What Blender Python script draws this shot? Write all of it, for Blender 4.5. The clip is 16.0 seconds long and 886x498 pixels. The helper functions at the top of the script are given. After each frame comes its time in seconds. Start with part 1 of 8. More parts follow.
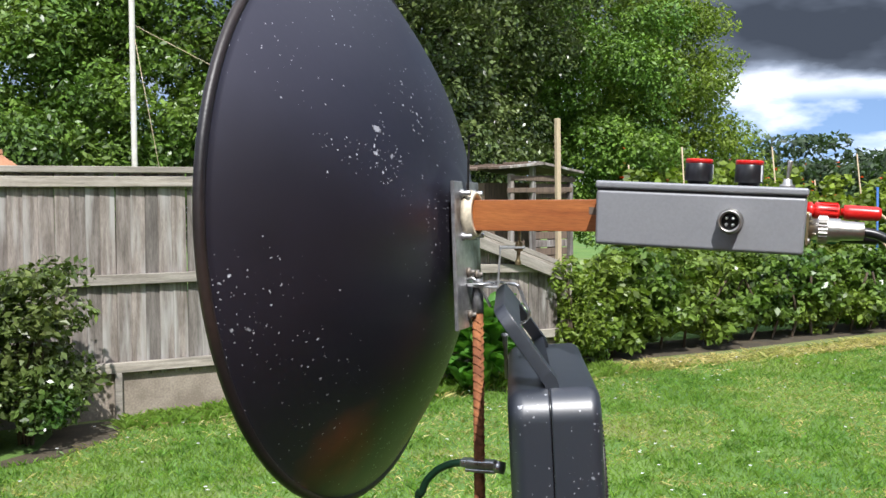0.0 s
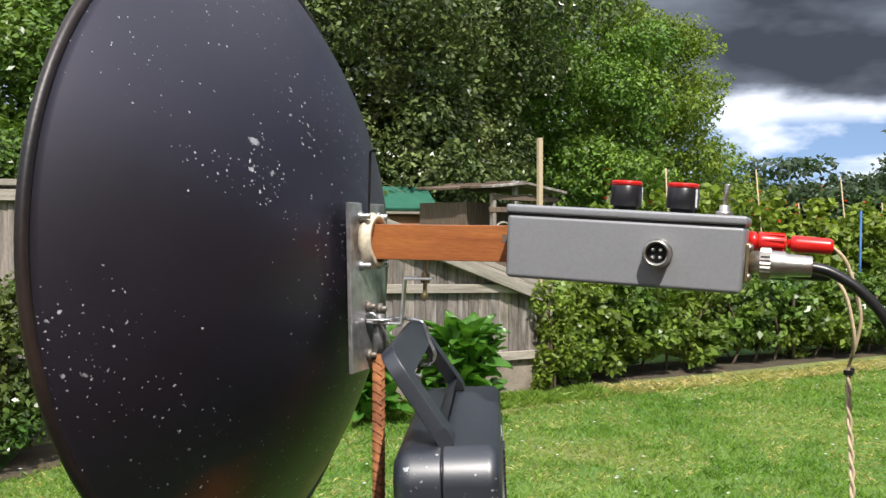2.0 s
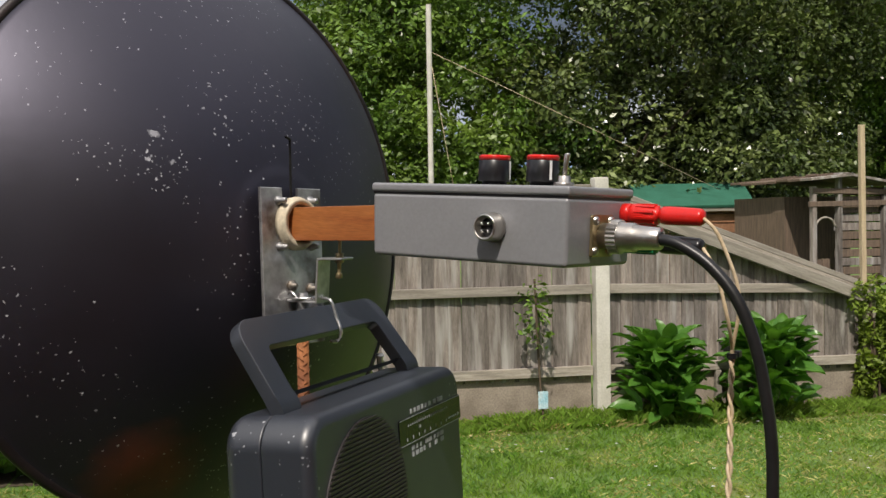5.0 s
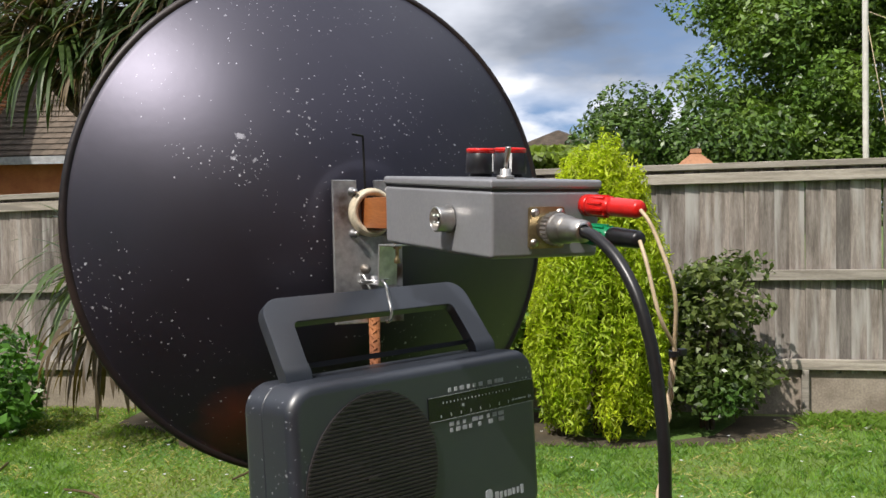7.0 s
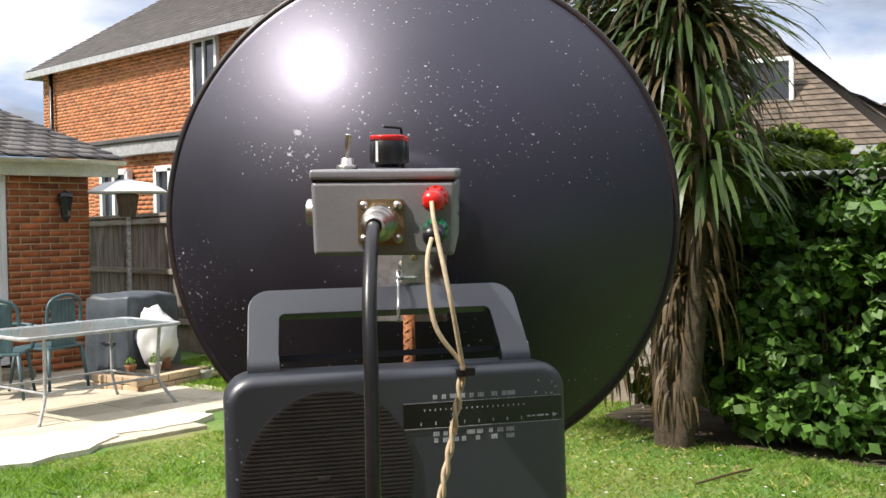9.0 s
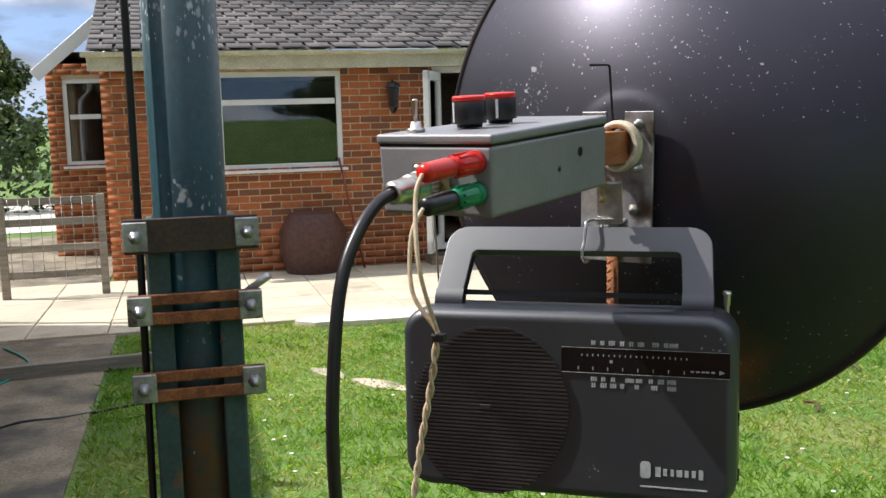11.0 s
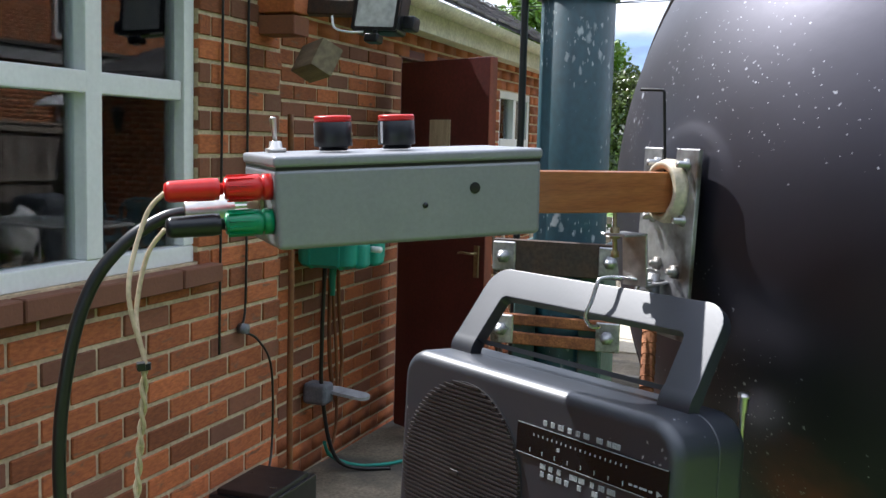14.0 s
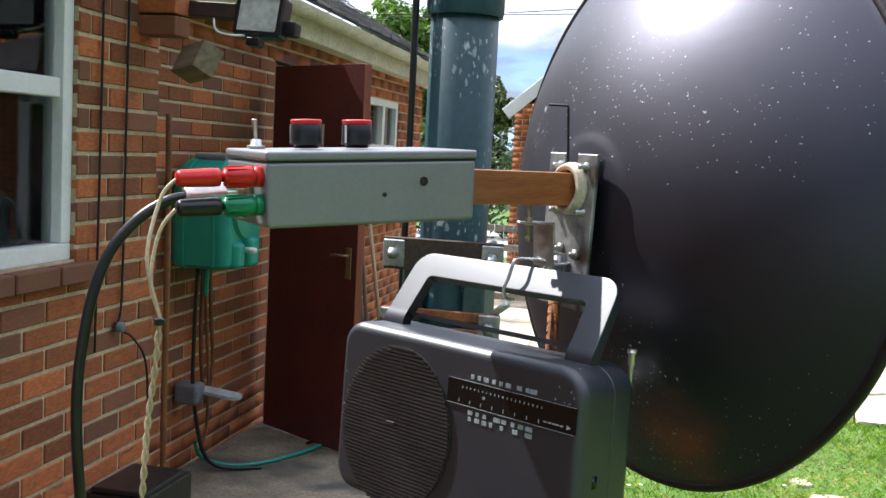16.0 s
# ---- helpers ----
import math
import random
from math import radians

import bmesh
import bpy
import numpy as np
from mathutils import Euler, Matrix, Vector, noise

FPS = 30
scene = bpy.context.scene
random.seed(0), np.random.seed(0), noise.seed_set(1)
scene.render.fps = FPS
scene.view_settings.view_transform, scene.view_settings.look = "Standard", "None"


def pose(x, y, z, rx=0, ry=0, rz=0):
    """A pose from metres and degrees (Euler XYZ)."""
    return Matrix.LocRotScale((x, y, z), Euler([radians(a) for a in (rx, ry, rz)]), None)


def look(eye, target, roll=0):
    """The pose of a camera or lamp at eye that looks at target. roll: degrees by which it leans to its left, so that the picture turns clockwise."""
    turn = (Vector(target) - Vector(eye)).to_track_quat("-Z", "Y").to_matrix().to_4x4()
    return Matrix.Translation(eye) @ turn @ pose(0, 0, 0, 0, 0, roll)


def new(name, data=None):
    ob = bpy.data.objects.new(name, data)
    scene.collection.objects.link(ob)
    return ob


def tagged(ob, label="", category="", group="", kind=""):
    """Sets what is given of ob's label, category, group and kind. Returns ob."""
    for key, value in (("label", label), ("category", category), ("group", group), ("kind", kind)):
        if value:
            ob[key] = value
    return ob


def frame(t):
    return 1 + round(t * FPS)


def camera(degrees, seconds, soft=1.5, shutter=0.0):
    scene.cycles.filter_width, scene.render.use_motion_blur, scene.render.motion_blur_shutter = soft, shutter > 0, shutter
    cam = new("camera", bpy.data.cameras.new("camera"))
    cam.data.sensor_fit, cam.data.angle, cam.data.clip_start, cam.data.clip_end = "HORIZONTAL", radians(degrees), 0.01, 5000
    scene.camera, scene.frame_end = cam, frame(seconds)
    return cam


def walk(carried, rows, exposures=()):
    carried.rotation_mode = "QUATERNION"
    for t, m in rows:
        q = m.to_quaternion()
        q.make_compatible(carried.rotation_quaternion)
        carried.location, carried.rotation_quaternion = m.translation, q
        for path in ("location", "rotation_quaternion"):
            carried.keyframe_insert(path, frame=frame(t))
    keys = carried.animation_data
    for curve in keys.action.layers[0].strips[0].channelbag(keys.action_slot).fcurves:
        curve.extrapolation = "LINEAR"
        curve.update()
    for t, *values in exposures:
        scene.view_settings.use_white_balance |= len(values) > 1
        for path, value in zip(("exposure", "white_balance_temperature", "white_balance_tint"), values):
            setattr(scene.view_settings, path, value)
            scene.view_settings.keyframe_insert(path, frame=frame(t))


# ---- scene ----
cam = camera(47.1, 16.0)
PATH = [
    (0, (0.59, -0.551, 1.495), (-1.159, 0.415, 1.413), -0.4),
    (0.5, (0.558, -0.506, 1.491), (-1.184, 0.473, 1.412), 1.2),
    (1, (0.546, -0.473, 1.494), (-1.197, 0.506, 1.429), 0.5),
    (1.5, (0.538, -0.453, 1.498), (-1.196, 0.541, 1.437), 0.6),
    (2, (0.533, -0.445, 1.5), (-1.205, 0.544, 1.454), 0.3),
    (2.5, (0.535, -0.43, 1.501), (-1.191, 0.578, 1.444), 0.4),
    (3, (0.546, -0.411, 1.499), (-1.168, 0.619, 1.459), 0.7),
    (3.2, (0.554, -0.406, 1.5), (-1.165, 0.616, 1.483), 0.1),
    (5.3, (0.654, -0.083, 1.482), (-1.328, 0.172, 1.412), -0.1),
    (5.5, (0.648, -0.029, 1.485), (-1.342, 0.152, 1.399), 0.5),
    (6, (0.658, 0.036, 1.498), (-1.341, 0.006, 1.442), 0.3),
    (6.5, (0.679, 0.068, 1.493), (-1.306, -0.161, 1.412), -1.7),
    (7, (0.68, 0.136, 1.488), (-1.261, -0.34, 1.415), -1.1),
    (7.5, (0.658, 0.223, 1.487), (-1.215, -0.468, 1.363), -0.6),
    (8, (0.586, 0.297, 1.485), (-1.172, -0.654, 1.397), 1.0),
    (8.5, (0.492, 0.38, 1.479), (-1.118, -0.804, 1.407), 1.4),
    (9, (0.444, 0.461, 1.478), (-1.004, -0.918, 1.421), -0.7),
    (9.5, (0.404, 0.546, 1.491), (-0.796, -1.047, 1.347), 1.9),
    (10, (0.342, 0.584, 1.502), (-0.61, -1.162, 1.291), 0.0),
    (10.2, (0.315, 0.601, 1.51), (-0.549, -1.188, 1.277), -0.8),
    (12.3, (-0.002, 0.634, 1.522), (0.069, -1.348, 1.262), 0.1),
    (12.5, (-0.035, 0.632, 1.519), (0.103, -1.346, 1.257), -0.0),
    (13, (-0.127, 0.591, 1.527), (0.291, -1.351, 1.287), 0.8),
    (13.5, (-0.197, 0.549, 1.519), (0.398, -1.347, 1.292), 1.5),
    (14, (-0.221, 0.533, 1.516), (0.455, -1.338, 1.306), 1.6),
    (14.5, (-0.23, 0.527, 1.513), (0.428, -1.35, 1.306), 2.1),
    (15, (-0.237, 0.516, 1.503), (0.405, -1.368, 1.297), 2.8),
    (15.5, (-0.234, 0.563, 1.509), (0.293, -1.358, 1.331), 4.0),
    (16, (-0.205, 0.669, 1.511), (0.21, -1.279, 1.323), 3.0),
]
EXPOSURE = [(0, 0.56, 6050, 12), (3.0, 0.35, 6700, 12), (5.3, -0.08, 6850, 13), (6.5, 0.03, 6600, 12), (7.5, 0.42, 6500, 12), (8.5, 0.60, 6500, 12), (9.5, 0.62, 6750, 13), (10.0, 0.62, 6650, 13), (12.5, 0.26, 6050, 12), (14.0, 0.88, 5900, 12), (16.0, 0.95, 6000, 12)]
walk(cam, [(t, look(e, g, r)) for t, e, g, r in PATH], EXPOSURE)

# ---- light ----
SUN_AZ, SUN_EL = -22.0, 51.0
sd = Vector((math.cos(radians(SUN_EL)) * math.cos(radians(SUN_AZ)), math.cos(radians(SUN_EL)) * math.sin(radians(SUN_AZ)), math.sin(radians(SUN_EL))))
sun = new("sun", bpy.data.lights.new("sun", "SUN"))
sun.data.energy, sun.data.angle, sun.data.color = 4.4, radians(0.6), (1.0, 0.95, 0.87)
sun.matrix_world = look(sd * 50, (0, 0, 0))


def make_world():
    w = bpy.data.worlds.new("sky")
    scene.world = w
    w.use_nodes = True
    nt = w.node_tree
    nt.nodes.clear()
    out, bg = nt.nodes.new("ShaderNodeOutputWorld"), nt.nodes.new("ShaderNodeBackground")
    sky = nt.nodes.new("ShaderNodeTexSky")
    sky.sky_type, sky.sun_disc = "NISHITA", False
    sky.sun_elevation, sky.sun_rotation = radians(SUN_EL), radians(90 - SUN_AZ)
    bg.inputs["Strength"].default_value = 0.13
    co, mp = nt.nodes.new("ShaderNodeTexCoord"), nt.nodes.new("ShaderNodeMapping")
    mp.inputs["Scale"].default_value = (1.0, 1.0, 2.6)
    mp.inputs["Location"].default_value = (0.35, 0.1, 0.0)
    nt.links.new(co.outputs["Generated"], mp.inputs["Vector"])
    n1, n2 = nt.nodes.new("ShaderNodeTexNoise"), nt.nodes.new("ShaderNodeTexNoise")
    n1.inputs["Scale"].default_value, n1.inputs["Detail"].default_value, n1.inputs["Roughness"].default_value = 2.1, 7, 0.55
    n2.inputs["Scale"].default_value, n2.inputs["Detail"].default_value = 3.4, 5
    for n in (n1, n2):
        nt.links.new(mp.outputs["Vector"], n.inputs["Vector"])
    cover, shade = nt.nodes.new("ShaderNodeValToRGB"), nt.nodes.new("ShaderNodeValToRGB")
    cover.color_ramp.elements[0].position, cover.color_ramp.elements[1].position = 0.36, 0.50
    shade.color_ramp.elements[0].position, shade.color_ramp.elements[1].position = 0.18, 0.72
    shade.color_ramp.elements.new(0.42).color = (2.1, 2.4, 2.9, 1)
    shade.color_ramp.elements[0].color, shade.color_ramp.elements[2].color = (0.40, 0.47, 0.60, 1), (7.2, 7.5, 8.1, 1)
    # clouds are bright towards the sun and slate grey away from it, with a paler gap near the horizon
    def calc(kind, p, q):
        x = nt.nodes.new("ShaderNodeMath")
        x.operation = kind
        for k, v in enumerate((p, q)):
            if isinstance(v, float):
                x.inputs[k].default_value = v
            else:
                nt.links.new(v, x.inputs[k])
        return x.outputs["Value"]
    dot, sep = nt.nodes.new("ShaderNodeVectorMath"), nt.nodes.new("ShaderNodeSeparateXYZ")
    dot.operation = "DOT_PRODUCT"
    nt.links.new(co.outputs["Generated"], dot.inputs[0])
    dot.inputs[1].default_value = (0.10, -1.0, 0.0)
    nt.links.new(co.outputs["Generated"], sep.inputs[0])
    n3 = nt.nodes.new("ShaderNodeTexNoise")
    n3.inputs["Scale"].default_value, n3.inputs["Detail"].default_value, n3.inputs["Roughness"].default_value = 7.5, 6, 0.5
    nt.links.new(mp.outputs["Vector"], n3.inputs["Vector"])
    edge = calc("MULTIPLY", calc("SUBTRACT", n3.outputs["Fac"], 0.5), 0.10)
    gap = calc("MINIMUM", calc("MAXIMUM", calc("MULTIPLY", calc("ADD", calc("SUBTRACT", 0.128, sep.outputs["Z"]), edge), 38.0), 0.0), 1.0)
    low = calc("SUBTRACT", calc("MULTIPLY", gap, calc("SUBTRACT", 0.15, calc("MULTIPLY", dot.outputs["Value"], 0.45))), calc("MULTIPLY", calc("MINIMUM", calc("MAXIMUM", calc("SUBTRACT", sep.outputs["Z"], 0.125), 0.0), 0.12), 0.6))
    away = calc("MULTIPLY", dot.outputs["Value"], 0.27)
    high = calc("MULTIPLY", calc("MAXIMUM", calc("SUBTRACT", sep.outputs["Z"], 0.32), 0.0), 1.0)
    nt.links.new(calc("ADD", calc("ADD", n2.outputs["Fac"], calc("ADD", low, high)), away), shade.inputs["Fac"])
    nt.links.new(calc("ADD", calc("MULTIPLY", n1.outputs["Fac"], calc("SUBTRACT", 1.0, gap)), calc("MULTIPLY", calc("SUBTRACT", n3.outputs["Fac"], 0.06), gap)), cover.inputs["Fac"])
    lift = nt.nodes.new("ShaderNodeMapping")
    lift.inputs["Location"].default_value = (0.0, 0.0, 0.22)
    nt.links.new(co.outputs["Generated"], lift.inputs["Vector"])
    nt.links.new(lift.outputs["Vector"], sky.inputs["Vector"])
    mix = nt.nodes.new("ShaderNodeMixRGB")
    nt.links.new(cover.outputs["Color"], mix.inputs["Fac"])
    nt.links.new(sky.outputs["Color"], mix.inputs["Color1"])
    nt.links.new(shade.outputs["Color"], mix.inputs["Color2"])
    nt.links.new(mix.outputs["Color"], bg.inputs["Color"])
    nt.links.new(bg.outputs["Background"], out.inputs["Surface"])


make_world()

# ---- materials ----
MATS = {}


def mat(name, col, col2=None, rough=0.6, metal=0.0, scale=8.0, fine=60.0, bump=0.15, fine_amt=0.25, vary=0.0, island=0.0, coat=0.0,
        odd=None, stain=None, stain_scale=2.0, stain_at=0.6, transmission=0.0, spec=0.5, stretch=(1, 1, 1), bump_dist=0.002, soft=0.1, translucent=0.0):
    """A surface: two colours mixed by a broad noise, a fine grain, an optional stain, and a tone that changes from piece to piece."""
    if name in MATS:
        return MATS[name]
    m = bpy.data.materials.new(name)
    m.use_nodes = True
    MATS[name] = m
    nt = m.node_tree
    b = nt.nodes["Principled BSDF"]
    L = nt.links.new
    col2 = col2 or tuple(c * 0.7 for c in col)
    co, mp = nt.nodes.new("ShaderNodeTexCoord"), nt.nodes.new("ShaderNodeMapping")
    mp.inputs["Scale"].default_value = stretch
    L(co.outputs["Object"], mp.inputs["Vector"])
    if vary:
        far = nt.nodes.new("ShaderNodeVectorMath")
        far.operation = "SCALE"
        far.inputs[0].default_value = (37.0, 53.0, 71.0)
        L(nt.nodes.new("ShaderNodeObjectInfo").outputs["Random"], far.inputs["Scale"])
        L(far.outputs["Vector"], mp.inputs["Location"])

    def noise_node(s, d=4.0):
        n = nt.nodes.new("ShaderNodeTexNoise")
        n.inputs["Scale"].default_value, n.inputs["Detail"].default_value = s, d
        L(mp.outputs["Vector"], n.inputs["Vector"])
        return n

    def mixer(kind, fac, a, c):
        x = nt.nodes.new("ShaderNodeMixRGB")
        x.blend_type = kind
        for key, v in (("Fac", fac), ("Color1", a), ("Color2", c)):
            if hasattr(v, "is_linked"):
                L(v, x.inputs[key])
            else:
                x.inputs[key].default_value = v if key == "Fac" or len(v) == 4 else (*v, 1)
        return x.outputs["Color"]

    def ramp(src, a, c, lo=(0, 0, 0, 1), hi=(1, 1, 1, 1)):
        r = nt.nodes.new("ShaderNodeValToRGB")
        r.color_ramp.elements[0].position, r.color_ramp.elements[1].position = a, c
        r.color_ramp.elements[0].color, r.color_ramp.elements[1].color = lo, hi
        L(src, r.inputs["Fac"])
        return r.outputs["Color"]

    broad, grain = noise_node(scale), noise_node(fine, 6.0)
    c = mixer("MIX", ramp(broad.outputs["Fac"], 0.35, 0.65), col, col2)
    g = ramp(grain.outputs["Fac"], 0.25, 0.75, (1 - fine_amt,) * 3 + (1,), (1 + fine_amt,) * 3 + (1,))
    c = mixer("MULTIPLY", 1.0, c, g)
    if vary or island:
        if vary:
            src = nt.nodes.new("ShaderNodeObjectInfo").outputs["Random"]
        else:
            src = nt.nodes.new("ShaderNodeNewGeometry").outputs["Random Per Island"]
        v = vary or island
        c = mixer("MULTIPLY", 1.0, c, ramp(src, 0.0, 1.0, (1 - v, 1 - v, 1 - v, 1), (1 + v, 1 + v * 0.9, 1 + v * 0.8, 1)))
    if odd:
        hue, share = odd
        src = nt.nodes.new("ShaderNodeObjectInfo").outputs["Random"]
        for kind, val in (("MULTIPLY", 7.31), ("FRACT", 0.0), ("GREATER_THAN", 1 - share)):
            q = nt.nodes.new("ShaderNodeMath")
            q.operation = kind
            L(src, q.inputs[0])
            if kind != "FRACT":
                q.inputs[1].default_value = val
            src = q.outputs["Value"]
        q = nt.nodes.new("ShaderNodeMath")
        q.operation = "MULTIPLY"
        q.inputs[1].default_value = 0.75
        L(src, q.inputs[0])
        c = mixer("MIX", q.outputs["Value"], c, hue)
    if stain:
        st = noise_node(stain_scale, 8.0)
        c = mixer("MIX", ramp(st.outputs["Fac"], stain_at, stain_at + soft), c, stain)
    L(c, b.inputs["Base Color"])
    b.inputs["Roughness"].default_value, b.inputs["Metallic"].default_value = rough, metal
    b.inputs["Specular IOR Level"].default_value = spec
    b.inputs["Coat Weight"].default_value = coat
    b.inputs["Transmission Weight"].default_value = transmission
    rr = nt.nodes.new("ShaderNodeMapRange")
    rr.inputs["To Min"].default_value, rr.inputs["To Max"].default_value = max(0.02, rough - 0.1), min(1, rough + 0.1)
    L(broad.outputs["Fac"], rr.inputs["Value"])
    L(rr.outputs["Result"], b.inputs["Roughness"])
    if bump:
        bp = nt.nodes.new("ShaderNodeBump")
        bp.inputs["Strength"].default_value, bp.inputs["Distance"].default_value = bump, bump_dist
        L(grain.outputs["Fac"], bp.inputs["Height"])
        L(bp.outputs["Normal"], b.inputs["Normal"])
    if translucent:
        tr, ms = nt.nodes.new("ShaderNodeBsdfTranslucent"), nt.nodes.new("ShaderNodeMixShader")
        ms.inputs["Fac"].default_value = translucent
        L(mixer("MULTIPLY", 1.0, c, (1.6, 1.7, 0.7)), tr.inputs["Color"])
        L(b.outputs["BSDF"], ms.inputs[1])
        L(tr.outputs["BSDF"], ms.inputs[2])
        L(ms.outputs["Shader"], nt.nodes["Material Output"].inputs["Surface"])
    return m


def glass(name, tint=(0.9, 0.95, 0.95), rough=0.02):
    """A window pane: part clear, part mirror, by Fresnel."""
    if name in MATS:
        return MATS[name]
    m = bpy.data.materials.new(name)
    m.use_nodes = True
    MATS[name] = m
    nt = m.node_tree
    nt.nodes.remove(nt.nodes["Principled BSDF"])
    t, g, f, x = (nt.nodes.new("ShaderNode" + k) for k in ("BsdfTransparent", "BsdfGlossy", "Fresnel", "MixShader"))
    t.inputs["Color"].default_value = (*tint, 1)
    g.inputs["Roughness"].default_value, f.inputs["IOR"].default_value = rough, 1.75
    nt.links.new(f.outputs["Fac"], x.inputs["Fac"])
    nt.links.new(t.outputs["BSDF"], x.inputs[1])
    nt.links.new(g.outputs["BSDF"], x.inputs[2])
    nt.links.new(x.outputs["Shader"], nt.nodes["Material Output"].inputs["Surface"])
    return m


def specks(m, layers, colour, spots=(), side=None, dens_scale=7.0, strength=0.8, stretch=(1, 1, 1)):
    """Splash a material with small pale specks: more where a broad noise is high, round some spots, or towards one side."""
    nt = m.node_tree
    b = nt.nodes["Principled BSDF"]
    L = nt.links.new
    co, mp = nt.nodes.new("ShaderNodeTexCoord"), nt.nodes.new("ShaderNodeMapping")
    mp.inputs["Scale"].default_value = stretch
    L(co.outputs["Object"], mp.inputs["Vector"])
    base = b.inputs["Base Color"].links[0].from_socket
    dens = nt.nodes.new("ShaderNodeTexNoise")
    dens.inputs["Scale"].default_value, dens.inputs["Detail"].default_value = dens_scale, 3
    L(co.outputs["Object"], dens.inputs["Vector"])
    field = dens.outputs["Fac"]

    def add_field(value):
        x = nt.nodes.new("ShaderNodeMath")
        x.operation = "ADD"
        L(field, x.inputs[0])
        L(value, x.inputs[1])
        return x.outputs["Value"]
    for centre, radius, gain in spots:
        dist, near = nt.nodes.new("ShaderNodeVectorMath"), nt.nodes.new("ShaderNodeMapRange")
        dist.operation = "DISTANCE"
        L(co.outputs["Object"], dist.inputs[0])
        dist.inputs[1].default_value = centre
        near.inputs["From Min"].default_value, near.inputs["From Max"].default_value = radius, radius * 0.3
        near.inputs["To Min"].default_value, near.inputs["To Max"].default_value = 0.0, gain
        L(dist.outputs["Value"], near.inputs["Value"])
        field = add_field(near.outputs["Result"])
    if side:
        axis, lo, hi, gain = side
        sep, near = nt.nodes.new("ShaderNodeSeparateXYZ"), nt.nodes.new("ShaderNodeMapRange")
        L(co.outputs["Object"], sep.inputs[0])
        near.inputs["From Min"].default_value, near.inputs["From Max"].default_value = lo, hi
        near.inputs["To Min"].default_value, near.inputs["To Max"].default_value = 0.0, gain
        L(sep.outputs[axis], near.inputs["Value"])
        field = add_field(near.outputs["Result"])
    for scale, lo, hi, size in layers:
        v, warp = nt.nodes.new("ShaderNodeTexVoronoi"), nt.nodes.new("ShaderNodeTexNoise")
        v.inputs["Scale"].default_value, warp.inputs["Scale"].default_value = scale, scale * 1.6
        add = nt.nodes.new("ShaderNodeMixRGB")
        add.blend_type = "LINEAR_LIGHT"
        add.inputs["Fac"].default_value = 0.45 / scale
        L(mp.outputs["Vector"], warp.inputs["Vector"])
        L(mp.outputs["Vector"], add.inputs["Color1"])
        L(warp.outputs["Color"], add.inputs["Color2"])
        L(add.outputs["Color"], v.inputs["Vector"])
        sep, cell, wide = nt.nodes.new("ShaderNodeSeparateColor"), nt.nodes.new("ShaderNodeMath"), nt.nodes.new("ShaderNodeMapRange")
        L(v.outputs["Color"], sep.inputs["Color"])
        wide.inputs["From Min"].default_value, wide.inputs["From Max"].default_value = lo, hi
        wide.inputs["To Min"].default_value, wide.inputs["To Max"].default_value = 0.0, 0.6
        L(field, wide.inputs["Value"])
        cell.operation = "LESS_THAN"
        L(sep.outputs["Red"], cell.inputs[0])
        L(wide.outputs["Result"], cell.inputs[1])
        # specks differ in size and in strength from cell to cell
        rad, near, both = nt.nodes.new("ShaderNodeMath"), nt.nodes.new("ShaderNodeMapRange"), nt.nodes.new("ShaderNodeMath")
        rad.operation = "MULTIPLY_ADD"
        L(sep.outputs["Green"], rad.inputs[0])
        rad.inputs[1].default_value, rad.inputs[2].default_value = size * 1.3, size * 0.35
        ratio = nt.nodes.new("ShaderNodeMath")
        ratio.operation = "DIVIDE"
        L(v.outputs["Distance"], ratio.inputs[0])
        L(rad.outputs["Value"], ratio.inputs[1])
        near.inputs["From Min"].default_value, near.inputs["From Max"].default_value = 1.15, 0.6
        near.inputs["To Min"].default_value, near.inputs["To Max"].default_value = 0.0, 1.0
        L(ratio.outputs["Value"], near.inputs["Value"])
        both.operation = "MULTIPLY"
        L(near.outputs["Result"], both.inputs[0])
        L(cell.outputs["Value"], both.inputs[1])
        fade = nt.nodes.new("ShaderNodeMapRange")
        fade.inputs["To Min"].default_value, fade.inputs["To Max"].default_value = strength * 0.4, strength
        L(sep.outputs["Blue"], fade.inputs["Value"])
        last = nt.nodes.new("ShaderNodeMath")
        last.operation = "MULTIPLY"
        L(both.outputs["Value"], last.inputs[0])
        L(fade.outputs["Result"], last.inputs[1])
        x = nt.nodes.new("ShaderNodeMixRGB")
        x.inputs["Color2"].default_value = (*colour, 1)
        L(last.outputs["Value"], x.inputs["Fac"])
        L(base, x.inputs["Color1"])
        base = x.outputs["Color"]
    L(base, b.inputs["Base Color"])
    return m


